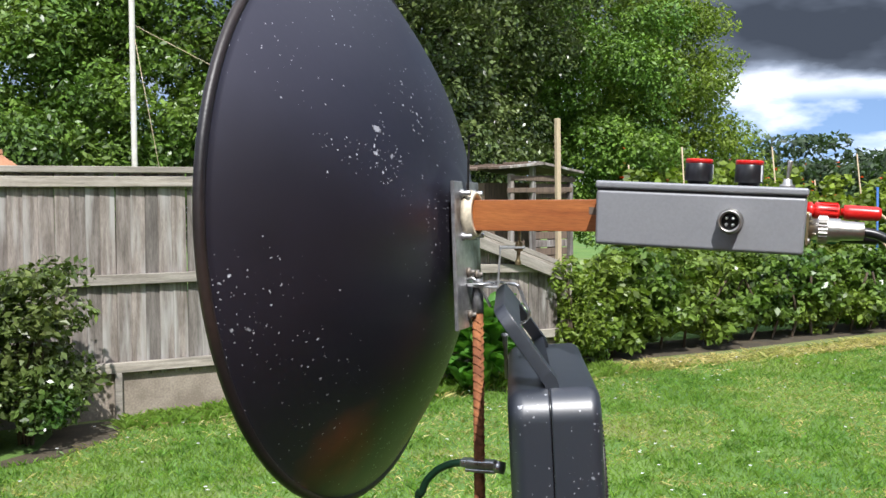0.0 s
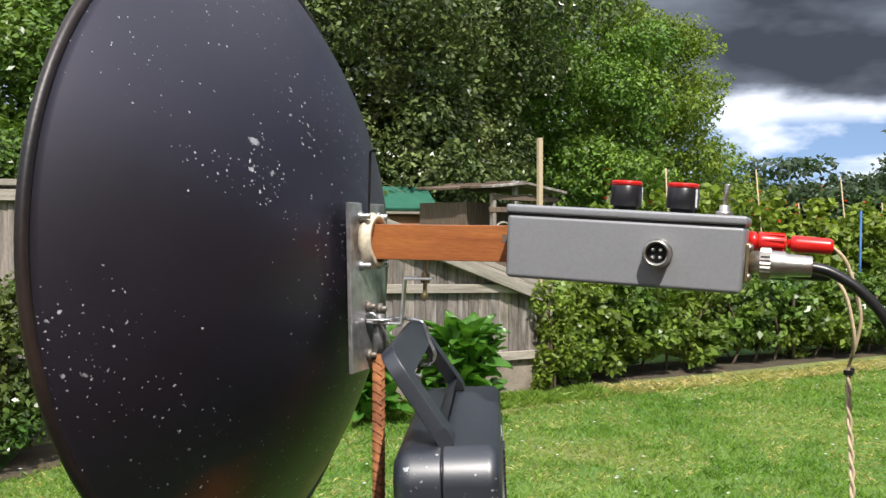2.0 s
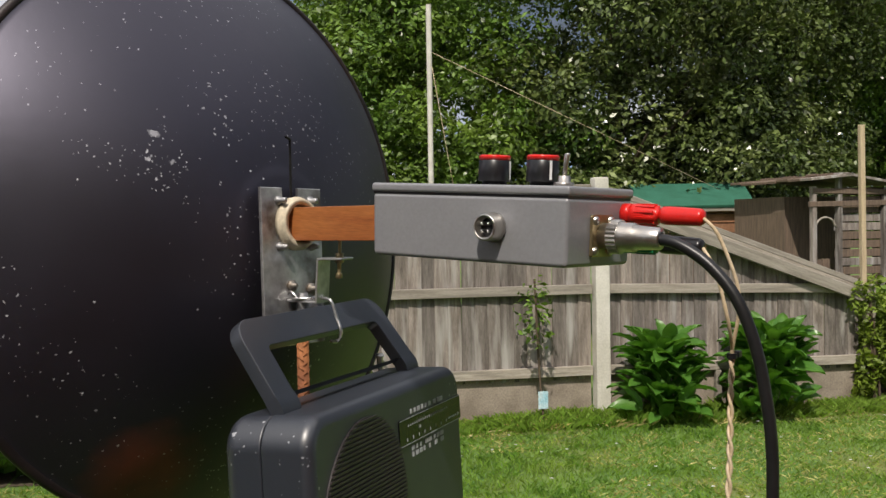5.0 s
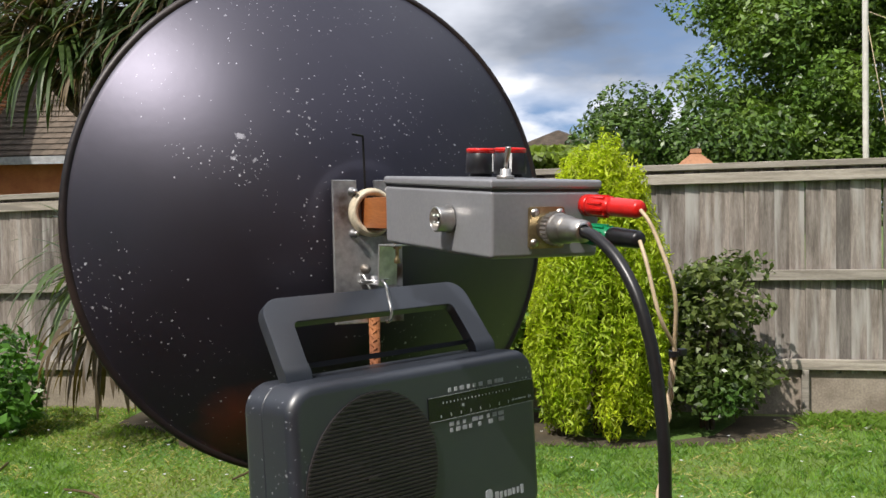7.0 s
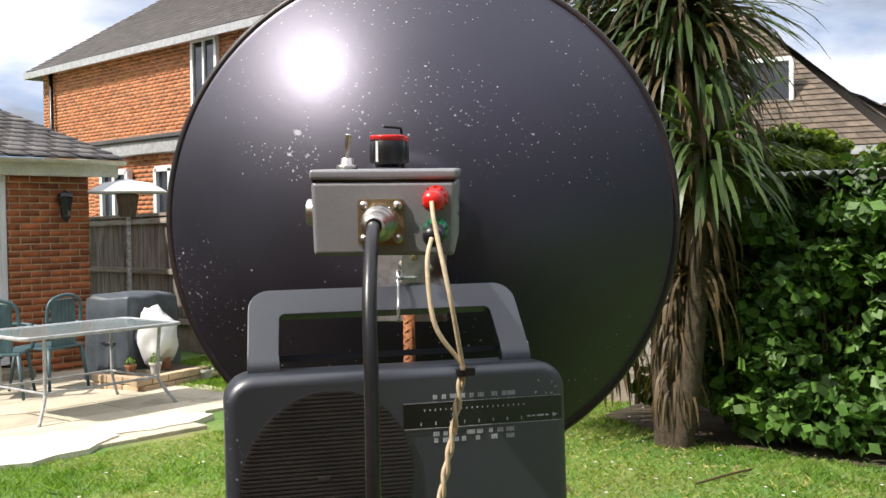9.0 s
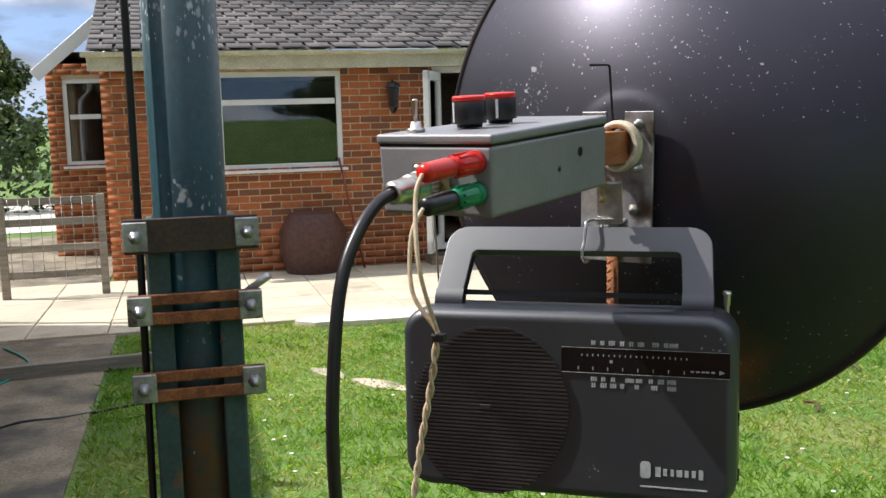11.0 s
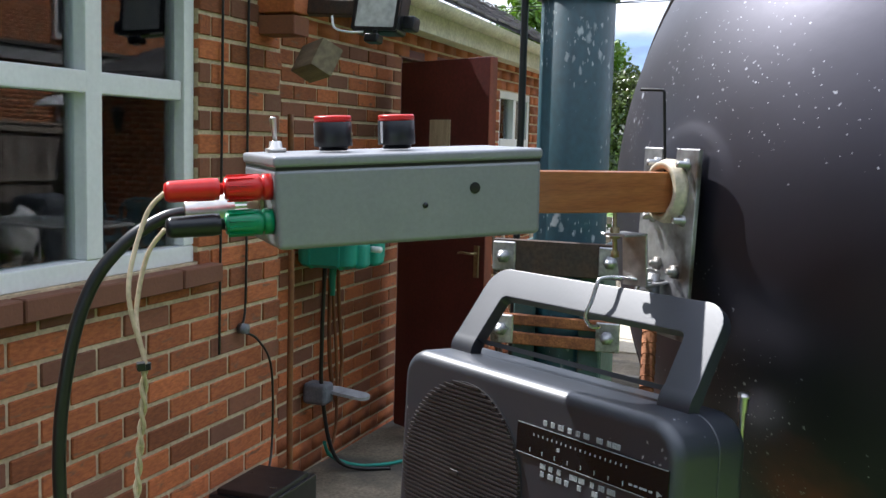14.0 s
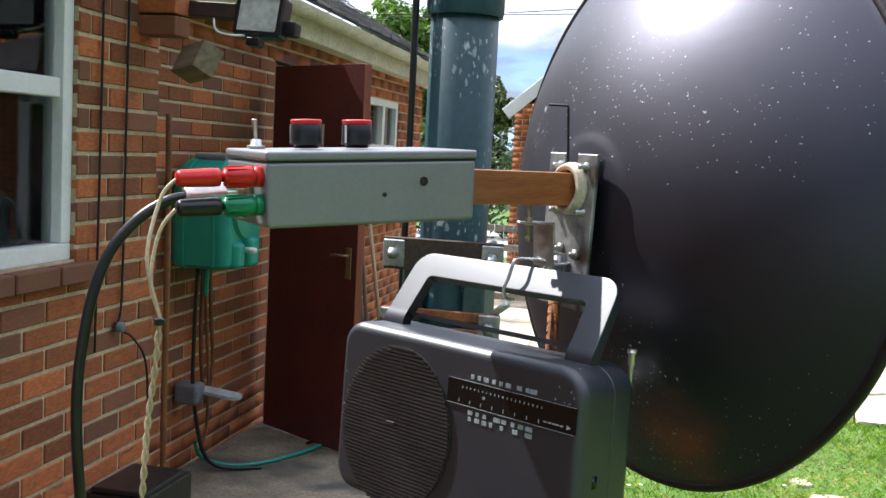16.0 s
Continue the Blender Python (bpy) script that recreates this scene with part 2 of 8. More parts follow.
def reflection_or_rust_patch(m, centre, radius, colour):
    """A ragged patch of colour round one spot: painted reflections on the dish, rust on the mast."""
    nt = m.node_tree
    b = nt.nodes["Principled BSDF"]
    L = nt.links.new
    co, n = nt.nodes.new("ShaderNodeTexCoord"), nt.nodes.new("ShaderNodeTexNoise")
    dist, near, mul, x = nt.nodes.new("ShaderNodeVectorMath"), nt.nodes.new("ShaderNodeMapRange"), nt.nodes.new("ShaderNodeMath"), nt.nodes.new("ShaderNodeMixRGB")
    n.inputs["Scale"].default_value, n.inputs["Detail"].default_value = 26.0, 8
    L(co.outputs["Object"], n.inputs["Vector"])
    dist.operation, mul.operation = "DISTANCE", "MULTIPLY"
    L(co.outputs["Object"], dist.inputs[0])
    dist.inputs[1].default_value = centre
    near.inputs["From Min"].default_value, near.inputs["From Max"].default_value = radius, radius * 0.2
    near.inputs["To Max"].default_value = 1.5
    L(dist.outputs["Value"], near.inputs["Value"])
    L(near.outputs["Result"], mul.inputs[0])
    L(n.outputs["Fac"], mul.inputs[1])
    edge = nt.nodes.new("ShaderNodeMapRange")
    edge.inputs["From Min"].default_value, edge.inputs["From Max"].default_value = 0.3, 0.9
    L(mul.outputs["Value"], edge.inputs["Value"])
    L(edge.outputs["Result"], x.inputs["Fac"])
    L(b.inputs["Base Color"].links[0].from_socket, x.inputs["Color1"])
    x.inputs["Color2"].default_value = (*colour, 1)
    L(x.outputs["Color"], b.inputs["Base Color"])


def dish_paint():
    """Near-black enamel with pale splashes and two warm reflections painted into its colour."""
    m = mat("dish_enamel", (0.0022, 0.0018, 0.005), (0.004, 0.0032, 0.008), rough=0.44, scale=10, fine=130, bump=0.045, fine_amt=0.2, spec=0.5, coat=0.4,
            stain=(0.010, 0.008, 0.012), stain_scale=7, stain_at=0.52, soft=0.2)
    b = m.node_tree.nodes["Principled BSDF"]
    b.inputs["Coat Roughness"].default_value = 0.6
    b.inputs["IOR"].default_value = 1.71
    b.inputs["Specular Tint"].default_value = (0.80, 0.77, 1.0, 1)
    # reddish reflections painted into the enamel, low on either side
    reflection_or_rust_patch(m, (-0.072, -0.085, -0.180), 0.075, (0.15, 0.024, 0.010))
    reflection_or_rust_patch(m, (-0.066, 0.066, -0.180), 0.075, (0.17, 0.03, 0.012))
    specks(m, ((190, 0.485, 0.95, 0.15), (380, 0.42, 0.95, 0.18), (125, 0.62, 1.0, 0.20), (75, 0.79, 1.05, 0.25)), (0.62, 0.63, 0.68),
           spots=(((-0.020, -0.097, 0.052), 0.030, 0.55), ((-0.024, -0.097, 0.066), 0.012, 0.45), ((-0.018, -0.099, 0.036), 0.012, 0.4), ((-0.012, -0.0435, 0.073), 0.022, 0.30), ((-0.066, -0.163, -0.104), 0.07, 0.13), ((-0.089, -0.21, -0.06), 0.06, 0.16), ((-0.035, -0.133, 0.045), 0.03, 0.26), ((-0.021, -0.05, 0.095), 0.03, 0.18), ((-0.012, 0.03, 0.085), 0.06, 0.16), ((-0.03, -0.06, 0.14), 0.08, 0.14), ((-0.06, 0.16, 0.02), 0.15, -0.05)), dens_scale=9.0, strength=0.85)
    return m


M_DISH = dish_paint()
M_RIM = mat("rim_edge", (0.008, 0.007, 0.009), (0.025, 0.015, 0.012), rough=0.45, scale=14, fine=200)
M_DIECAST = mat("hammered_grey_paint", (0.27, 0.275, 0.29), (0.25, 0.255, 0.27), rough=0.42, scale=30, fine=420, bump=0.12, fine_amt=0.06, bump_dist=0.0006, metal=0.25)
M_WOOD = mat("varnished_mahogany", (0.36, 0.13, 0.04), (0.27, 0.085, 0.026), rough=0.35, scale=14, fine=120, stretch=(1, 9, 9), bump=0.08, fine_amt=0.22, coat=0.2)
M_STEEL = mat("galvanised_steel", (0.52, 0.52, 0.52), (0.26, 0.26, 0.27), rough=0.42, metal=0.8, scale=28, fine=160, bump=0.12, stain=(0.10, 0.07, 0.05), stain_scale=26, stain_at=0.58)
M_NICKEL = mat("nickel_plate", (0.66, 0.64, 0.60), (0.5, 0.47, 0.43), rough=0.34, metal=1.0, scale=60, fine=300, bump=0.05, fine_amt=0.1)
M_ZINC = mat("dull_zinc", (0.30, 0.29, 0.27), (0.17, 0.14, 0.11), rough=0.55, metal=0.7, scale=90, fine=300, bump=0.1)
M_BRASS = mat("tarnished_brass", (0.45, 0.36, 0.2), (0.3, 0.24, 0.14), rough=0.4, metal=0.9, scale=80, fine=300, bump=0.05)
M_WIRE = mat("bright_wire", (0.72, 0.72, 0.72), (0.5, 0.5, 0.5), rough=0.3, metal=1.0, scale=60, fine=300, bump=0.02)
M_BLACKWIRE = mat("black_steel_wire", (0.02, 0.02, 0.02), rough=0.5, metal=0.4, scale=40, fine=300)
M_IVORY = mat("ivory_plastic", (0.62, 0.56, 0.43), (0.5, 0.43, 0.31), rough=0.45, scale=60, fine=260, bump=0.04)
M_RUST = mat("rusted_steel", (0.30, 0.115, 0.04), (0.17, 0.06, 0.025), rough=0.85, scale=60, fine=260, bump=0.5, fine_amt=0.4)
M_RADIO = mat("charcoal_plastic", (0.016, 0.021, 0.031), (0.014, 0.018, 0.027), rough=0.43, spec=1.0, scale=12, fine=520, bump=0.07, fine_amt=0.08, bump_dist=0.0005)
M_RADIO.node_tree.nodes["Principled BSDF"].inputs["IOR"].default_value = 1.56
specks(M_RADIO, ((300, 0.62, 0.95, 0.2), (220, 0.70, 1.1, 0.2)), (0.6, 0.62, 0.66), side=("Y", -0.112, -0.130, 0.34), dens_scale=14.0)
M_RADIOD = mat("black_plastic", (0.004, 0.004, 0.005), (0.007, 0.007, 0.008), rough=0.25, scale=20, fine=400, bump=0.03, fine_amt=0.1)
M_GRILLE = mat("perforated_black_metal", (0.026, 0.023, 0.024), (0.04, 0.034, 0.034), rough=0.45, scale=20, fine=300, bump=0.03)
M_PRINT = mat("grey_print", (0.42, 0.44, 0.46), (0.36, 0.38, 0.4), rough=0.5, scale=20, fine=200, bump=0)
M_REDPL = mat("red_plastic", (0.62, 0.015, 0.01), (0.55, 0.012, 0.01), rough=0.3, scale=20, fine=200, bump=0.02, fine_amt=0.08)
M_GRNPL = mat("green_plastic", (0.008, 0.23, 0.10), (0.006, 0.19, 0.08), rough=0.3, scale=20, fine=200, bump=0.02, fine_amt=0.08)
M_BLKPL = mat("knob_black", (0.012, 0.012, 0.014), rough=0.32, scale=20, fine=200, bump=0.02)
M_WHITEPL = mat("white_line", (0.8, 0.8, 0.8), rough=0.4, scale=20, fine=200, bump=0)
M_CABLE = mat("black_cable", (0.012, 0.012, 0.013), rough=0.35, scale=30, fine=200, bump=0.04)
M_GCABLE = mat("dark_green_cable", (0.008, 0.03, 0.016), rough=0.35, scale=30, fine=200, bump=0.04)
M_FLEX = mat("ivory_flex", (0.60, 0.48, 0.33), (0.48, 0.37, 0.23), rough=0.5, scale=40, fine=300, bump=0.05)
M_BRICK = mat("red_brick", (0.40, 0.122, 0.036), (0.27, 0.078, 0.027), rough=0.85, scale=9, fine=120, bump=0.5, vary=0.45, odd=((0.15, 0.068, 0.042), 0.22), stain=(0.18, 0.085, 0.045), stain_scale=2.6, stain_at=0.6)
M_BRICKJ = mat("red_brick_joined", (0.40, 0.124, 0.038), (0.27, 0.08, 0.028), rough=0.85, scale=9, fine=120, bump=0.35, island=0.36)
M_ORANGE = mat("orange_brick_joined", (0.46, 0.17, 0.065), (0.36, 0.12, 0.05), rough=0.85, scale=5, fine=60, bump=0.3, island=0.25)
M_MORTAR = mat("lime_mortar", (0.58, 0.46, 0.30), (0.42, 0.33, 0.21), rough=0.95, scale=8, fine=90, bump=0.3)
M_UPVC = mat("white_window_plastic", (0.78, 0.79, 0.78), (0.70, 0.71, 0.69), rough=0.35, scale=3, fine=60, bump=0.02, fine_amt=0.05)
M_CREAM = mat("cream_painted_board", (0.62, 0.60, 0.47), (0.5, 0.48, 0.37), rough=0.6, scale=4, fine=60, bump=0.08)
M_FENCE = mat("weathered_fence_board", (0.265, 0.235, 0.21), (0.135, 0.116, 0.10), rough=0.9, scale=5, fine=45, stretch=(5, 5, 0.8), bump=0.4, fine_amt=0.3, vary=0.34, stain=(0.37, 0.355, 0.33), stain_scale=2.2, stain_at=0.52, soft=0.16)
M_RAIL = mat("weathered_rail", (0.34, 0.31, 0.265), (0.23, 0.205, 0.17), rough=0.9, scale=6, fine=60, stretch=(0.5, 6, 6), bump=0.3, fine_amt=0.22, vary=0.18, stain=(0.20, 0.18, 0.15), stain_scale=3, stain_at=0.55)
M_CONC = mat("concrete_post", (0.62, 0.60, 0.54), (0.50, 0.48, 0.42), rough=0.9, scale=6, fine=70, bump=0.2, fine_amt=0.12, stain=(0.3, 0.3, 0.25), stain_scale=4, stain_at=0.66)
M_GRAVELB = mat("gravel_board", (0.30, 0.255, 0.205), (0.20, 0.165, 0.13), rough=0.95, scale=5, fine=70, bump=0.3)
M_PATH = mat("worn_concrete", (0.28, 0.235, 0.165), (0.15, 0.125, 0.085), rough=0.9, scale=3.5, fine=70, bump=0.6, fine_amt=0.4, stain=(0.075, 0.07, 0.06), stain_scale=2.2, stain_at=0.52, soft=0.14)
M_SLAB = mat("patio_slab", (0.56, 0.50, 0.38), (0.46, 0.41, 0.31), rough=0.9, scale=3, fine=80, bump=0.25, vary=0.12, stain=(0.34, 0.30, 0.22), stain_scale=2.2, stain_at=0.6)
M_NEWCONC = mat("new_concrete", (0.70, 0.66, 0.55), (0.62, 0.58, 0.48), rough=0.9, scale=3, fine=80, bump=0.25)
M_STONE = mat("sunk_stone", (0.50, 0.45, 0.34), (0.38, 0.34, 0.25), rough=0.92, scale=9, fine=70, bump=0.5, fine_amt=0.35, vary=0.15, stain=(0.22, 0.19, 0.12), stain_scale=7, stain_at=0.56)
M_SLATE = mat("roof_slate", (0.20, 0.185, 0.175), (0.135, 0.125, 0.12), rough=0.6, scale=4, fine=60, bump=0.25, island=0.3)
M_TILE = mat("brown_roof_tile", (0.15, 0.115, 0.085), (0.10, 0.08, 0.06), rough=0.85, scale=3, fine=40, bump=0.3, island=0.22)
M_LEAD = mat("lead_flashing", (0.10, 0.095, 0.095), (0.07, 0.066, 0.066), rough=0.6, scale=3, fine=40, bump=0.2)
M_GLASS = glass("window_glass", (0.8, 0.85, 0.85))
M_DARK = mat("dim_room", (0.20, 0.17, 0.14), (0.15, 0.13, 0.11), rough=0.9, scale=2, fine=20)
M_MAROON = mat("maroon_door_paint", (0.10, 0.018, 0.015), (0.075, 0.014, 0.012), rough=0.45, scale=4, fine=60, bump=0.06, coat=0.1)
M_MAST = mat("mast_green_paint", (0.016, 0.060, 0.075), (0.012, 0.045, 0.058), rough=0.42, scale=6, fine=90, bump=0.15, stain=(0.32, 0.34, 0.34), stain_scale=16, stain_at=0.67, soft=0.03, stretch=(1, 1, 0.7))
reflection_or_rust_patch(M_MAST, (0, 0.06, 0.9), 0.3, (0.10, 0.05, 0.02))
specks(M_MAST, ((90, 0.52, 0.70, 0.3), (48, 0.57, 0.8, 0.24), (170, 0.47, 0.7, 0.22)), (0.46, 0.50, 0.50), dens_scale=5.0, stretch=(1, 1, 0.4))
M_REEL = mat("teal_plastic", (0.02, 0.30, 0.22), (0.016, 0.25, 0.18), rough=0.45, scale=5, fine=120, bump=0.03, fine_amt=0.08)
M_GREYPL = mat("grey_plastic", (0.16, 0.17, 0.19), rough=0.5, scale=10, fine=120, bump=0.03)
M_TIMBER = mat("pale_timber", (0.50, 0.40, 0.26), (0.40, 0.31, 0.2), rough=0.8, scale=8, fine=90, stretch=(6, 6, 0.6), bump=0.2)
M_TIMBERD = mat("dark_timber", (0.17, 0.12, 0.085), (0.11, 0.08, 0.058), rough=0.85, scale=8, fine=90, stretch=(6, 6, 0.6), bump=0.2)
M_FELT = mat("green_felt", (0.02, 0.12, 0.075), (0.016, 0.10, 0.06), rough=0.9, scale=6, fine=100, bump=0.2)
M_BARK = mat("bark", (0.12, 0.085, 0.055), (0.065, 0.047, 0.03), rough=0.95, scale=8, fine=40, stretch=(4, 4, 0.8), bump=0.6, fine_amt=0.4, bump_dist=0.01)
M_PALMBARK = mat("palm_bark", (0.085, 0.06, 0.038), (0.045, 0.032, 0.02), rough=0.95, scale=14, fine=50, stretch=(3, 3, 1.5), bump=0.8, fine_amt=0.5, bump_dist=0.012)
M_BLUE = mat("blue_paint", (0.03, 0.12, 0.35), rough=0.5, scale=10, fine=80)
M_TERRA = mat("terracotta", (0.42, 0.19, 0.10), (0.33, 0.15, 0.09), rough=0.85, scale=14, fine=90, bump=0.2)
M_PALEBRICK = mat("pale_brick", (0.55, 0.42, 0.28), (0.46, 0.34, 0.22), rough=0.85, scale=9, fine=90, bump=0.25, vary=0.15)
M_PINE = mat("pine", (0.42, 0.20, 0.07), (0.34, 0.15, 0.05), rough=0.5, scale=8, fine=80, stretch=(5, 5, 0.7))
M_STRAW = mat("dry_grass", (0.21, 0.215, 0.075), (0.14, 0.18, 0.045), rough=0.95, scale=5, fine=60, bump=0.5, fine_amt=0.4, stain=(0.12, 0.17, 0.035), stain_scale=4, stain_at=0.55, soft=0.2)
M_SOIL = mat("soil", (0.085, 0.065, 0.038), (0.05, 0.042, 0.026), rough=1.0, scale=5, fine=60, bump=0.5)


def leaf_mat(name, a, b, island=0.45, tr=0.3, rough=0.5):
    return mat(name, a, b, rough=rough, scale=0.9, fine=25, bump=0, fine_amt=0.15, island=island, translucent=tr, spec=0.4)


L_DARK = leaf_mat("laurel_leaf", (0.045, 0.098, 0.02), (0.085, 0.145, 0.026), rough=0.33, island=0.6, tr=0.15)
L_MID = leaf_mat("tree_leaf", (0.085, 0.175, 0.026), (0.14, 0.23, 0.03), island=0.6, tr=0.2)
L_ASH = leaf_mat("ash_leaf", (0.074, 0.148, 0.026), (0.135, 0.212, 0.034), island=0.6, rough=0.36, tr=0.22)
L_DEEP = leaf_mat("deep_leaf", (0.064, 0.098, 0.030), (0.125, 0.162, 0.050), island=0.65, rough=0.28, tr=0.10)
L_LIGHT = leaf_mat("light_leaf", (0.11, 0.17, 0.022), (0.18, 0.245, 0.03), island=0.55)
L_GOLD = leaf_mat("golden_conifer_leaf", (0.42, 0.48, 0.030), (0.27, 0.38, 0.022), tr=0.45)
L_BUSH = leaf_mat("photinia_leaf", (0.05, 0.115, 0.024), (0.135, 0.15, 0.05), island=0.6, rough=0.3)
L_VINE = leaf_mat("vine_leaf", (0.06, 0.135, 0.027), (0.095, 0.185, 0.034), island=0.55, tr=0.2)
L_PALM = leaf_mat("cordyline_leaf", (0.075, 0.12, 0.036), (0.048, 0.08, 0.028), island=0.4, rough=0.4)
L_DEAD = leaf_mat("dead_leaf", (0.14, 0.10, 0.052), (0.09, 0.064, 0.034), island=0.5)
L_BROAD = leaf_mat("dock_leaf", (0.06, 0.165, 0.028), (0.10, 0.23, 0.038), island=0.4, rough=0.32)
L_HEDGE = leaf_mat("beech_hedge_leaf", (0.062, 0.13, 0.024), (0.155, 0.215, 0.036), island=0.6, rough=0.33)
L_GRASS = leaf_mat("grass_blade", (0.15, 0.27, 0.04), (0.20, 0.30, 0.055), island=0.4, tr=0.45)
L_CLOVER = leaf_mat("clover_blade", (0.095, 0.21, 0.03), (0.13, 0.25, 0.038), island=0.45, tr=0.4)
L_STRAW = leaf_mat("straw_blade", (0.50, 0.42, 0.19), (0.33, 0.33, 0.11), island=0.45, tr=0.35)
L_RED = leaf_mat("bean_flower", (0.5, 0.03, 0.015), (0.6, 0.08, 0.02), island=0.2)
L_FAR = leaf_mat("far_leaf", (0.03, 0.055, 0.022), (0.045, 0.075, 0.03))


def lawn_mat():
    m = mat("lawn", (0.07, 0.155, 0.024), (0.125, 0.205, 0.038), rough=0.95, scale=1.1, fine=38, bump=0.6, fine_amt=0.4, bump_dist=0.02,
            stain=(0.215, 0.21, 0.075), stain_scale=0.9, stain_at=0.54, soft=0.2)
    return m


M_LAWN = lawn_mat()

# ---- building helpers ----


def bm_new():
    return bmesh.new()


def part(name, bm, material, parent=None, label="", smooth=True, m=None):
    """Link a bmesh as one mesh object under a thing or a part."""
    me = bpy.data.meshes.new(name)
    if smooth:
        for f in bm.faces:
            f.smooth = True
        for e in bm.edges:
            if len(e.link_faces) == 2 and e.calc_face_angle(0) > 0.6:
                e.smooth = False
    bm.to_mesh(me)
    bm.free()
    me.materials.append(material)
    ob = new(name, me)
    if smooth and 12 < len(me.polygons) < 4000 and name not in ("brick", "board"):
        flat = ob.modifiers.new("flat_faces", "WEIGHTED_NORMAL")
        flat.keep_sharp, flat.weight = True, 80
    if parent:
        ob.parent = parent
    if m is not None:
        ob.matrix_basis = m
    if label:
        ob["label"] = label
    return ob


def thing(name, label, category, group="", m=None, kind=""):
    """An Empty at the base of a thing, which parents its parts."""
    ob = new(name)
    ob.empty_display_size = 0.05
    if m is not None:
        ob.matrix_basis = m
    return tagged(ob, label, category, group, kind)


def box(bm, cx, cy, cz, sx, sy, sz, r=0.0, seg=2, m=None):
    """A box by centre and size, with edges rounded by r."""
    t = bmesh.new()
    bmesh.ops.create_cube(t, size=1)
    bmesh.ops.scale(t, vec=(sx, sy, sz), verts=t.verts)
    if r > 0:
        bmesh.ops.bevel(t, geom=list(t.edges), offset=min(r, 0.49 * min(sx, sy, sz)), segments=seg, affect="EDGES", profile=0.5)
    bmesh.ops.translate(t, vec=(cx, cy, cz), verts=t.verts)
    if m is not None:
        bmesh.ops.transform(t, matrix=m, verts=t.verts)
    join(bm, t)
    return bm


def join(bm, t):
    me = bpy.data.meshes.new("t")
    t.to_mesh(me)
    t.free()
    bm.from_mesh(me)
    bpy.data.meshes.remove(me)


def sweep(bm, pts, r, n=8, caps=True, radii=None):
    """A round tube along a line of points."""
    pts = [Vector(p) for p in pts]
    rings, up = [], None
    for i, p in enumerate(pts):
        d = (pts[min(i + 1, len(pts) - 1)] - pts[max(i - 1, 0)]).normalized()
        if up is None:
            up = d.orthogonal().normalized()
        else:
            up = (up - d * up.dot(d))
            up = up.normalized() if up.length > 1e-6 else d.orthogonal().normalized()
        s = d.cross(up)
        rr = radii[i] if radii else r
        rings.append([bm.verts.new(p + (up * math.cos(a) + s * math.sin(a)) * rr) for a in (2 * math.pi * k / n for k in range(n))])
    for a, b in zip(rings, rings[1:]):
        for k in range(n):
            bm.faces.new((a[k], a[(k + 1) % n], b[(k + 1) % n], b[k]))
    if caps:
        bm.faces.new(rings[0][::-1])
        bm.faces.new(rings[-1])
    return bm


def cyl(bm, p0, p1, r, n=16, r2=None):
    return sweep(bm, [p0, p1], r, n, radii=[r, r if r2 is None else r2])


def curve(points, steps=8):
    """A smooth line through the points."""
    P = [Vector(p) for p in points]
    out = []
    for i in range(len(P) - 1):
        a, b, c, d = P[max(i - 1, 0)], P[i], P[i + 1], P[min(i + 2, len(P) - 1)]
        for k in range(steps):
            t = k / steps
            out.append(0.5 * ((2 * b) + (c - a) * t + (2 * a - 5 * b + 4 * c - d) * t * t + (3 * b - a - 3 * c + d) * t ** 3))
    return out + [P[-1]]


def lathe(bm, profile, n=32, m=None):
    """A turned shape about the x axis: profile of (x, radius)."""
    rings = []
    for x, r in profile:
        rings.append([bm.verts.new((x, r * math.cos(a), r * math.sin(a))) for a in (2 * math.pi * k / n for k in range(n))] if r > 1e-6 else [bm.verts.new((x, 0, 0))])
    vs = [v for ring in rings for v in ring]
    for a, b in zip(rings, rings[1:]):
        for k in range(n):
            if len(a) == 1 and len(b) == 1:
                continue
            if len(a) == 1:
                bm.faces.new((a[0], b[k], b[(k + 1) % n]))
            elif len(b) == 1:
                bm.faces.new((a[k], b[0], a[(k + 1) % n]))
            else:
                bm.faces.new((a[k], b[k], b[(k + 1) % n], a[(k + 1) % n]))
    if m is not None:
        bmesh.ops.transform(bm, matrix=m, verts=vs)
    return bm


def rounded(w, h, r, n=6):
    """The outline of a rounded rectangle, centred."""
    out = []
    for cx, cy, a0 in ((w / 2 - r, h / 2 - r, 0), (-w / 2 + r, h / 2 - r, 90), (-w / 2 + r, -h / 2 + r, 180), (w / 2 - r, -h / 2 + r, 270)):
        for k in range(n + 1):
            a = radians(a0 + 90 * k / n)
            out.append((cx + r * math.cos(a), cy + r * math.sin(a)))
    return out


def prism(bm, poly, x0, x1, m=None, bevel=0.0, seg=2):
    """An outline in y, z pushed from x0 to x1."""
    t = bmesh.new()
    a = [t.verts.new((x0, y, z)) for y, z in poly]
    b = [t.verts.new((x1, y, z)) for y, z in poly]
    n = len(poly)
    f0, f1 = t.faces.new(a[::-1]), t.faces.new(b)
    for k in range(n):
        t.faces.new((a[k], a[(k + 1) % n], b[(k + 1) % n], b[k]))
    if bevel:
        es = list({e for f in (f0, f1) for e in f.edges})
        bmesh.ops.bevel(t, geom=es, offset=bevel, segments=seg, affect="EDGES", profile=0.5)
    bmesh.ops.recalc_face_normals(t, faces=t.faces)
    if m is not None:
        bmesh.ops.transform(t, matrix=m, verts=t.verts)
    join(bm, t)
    return bm


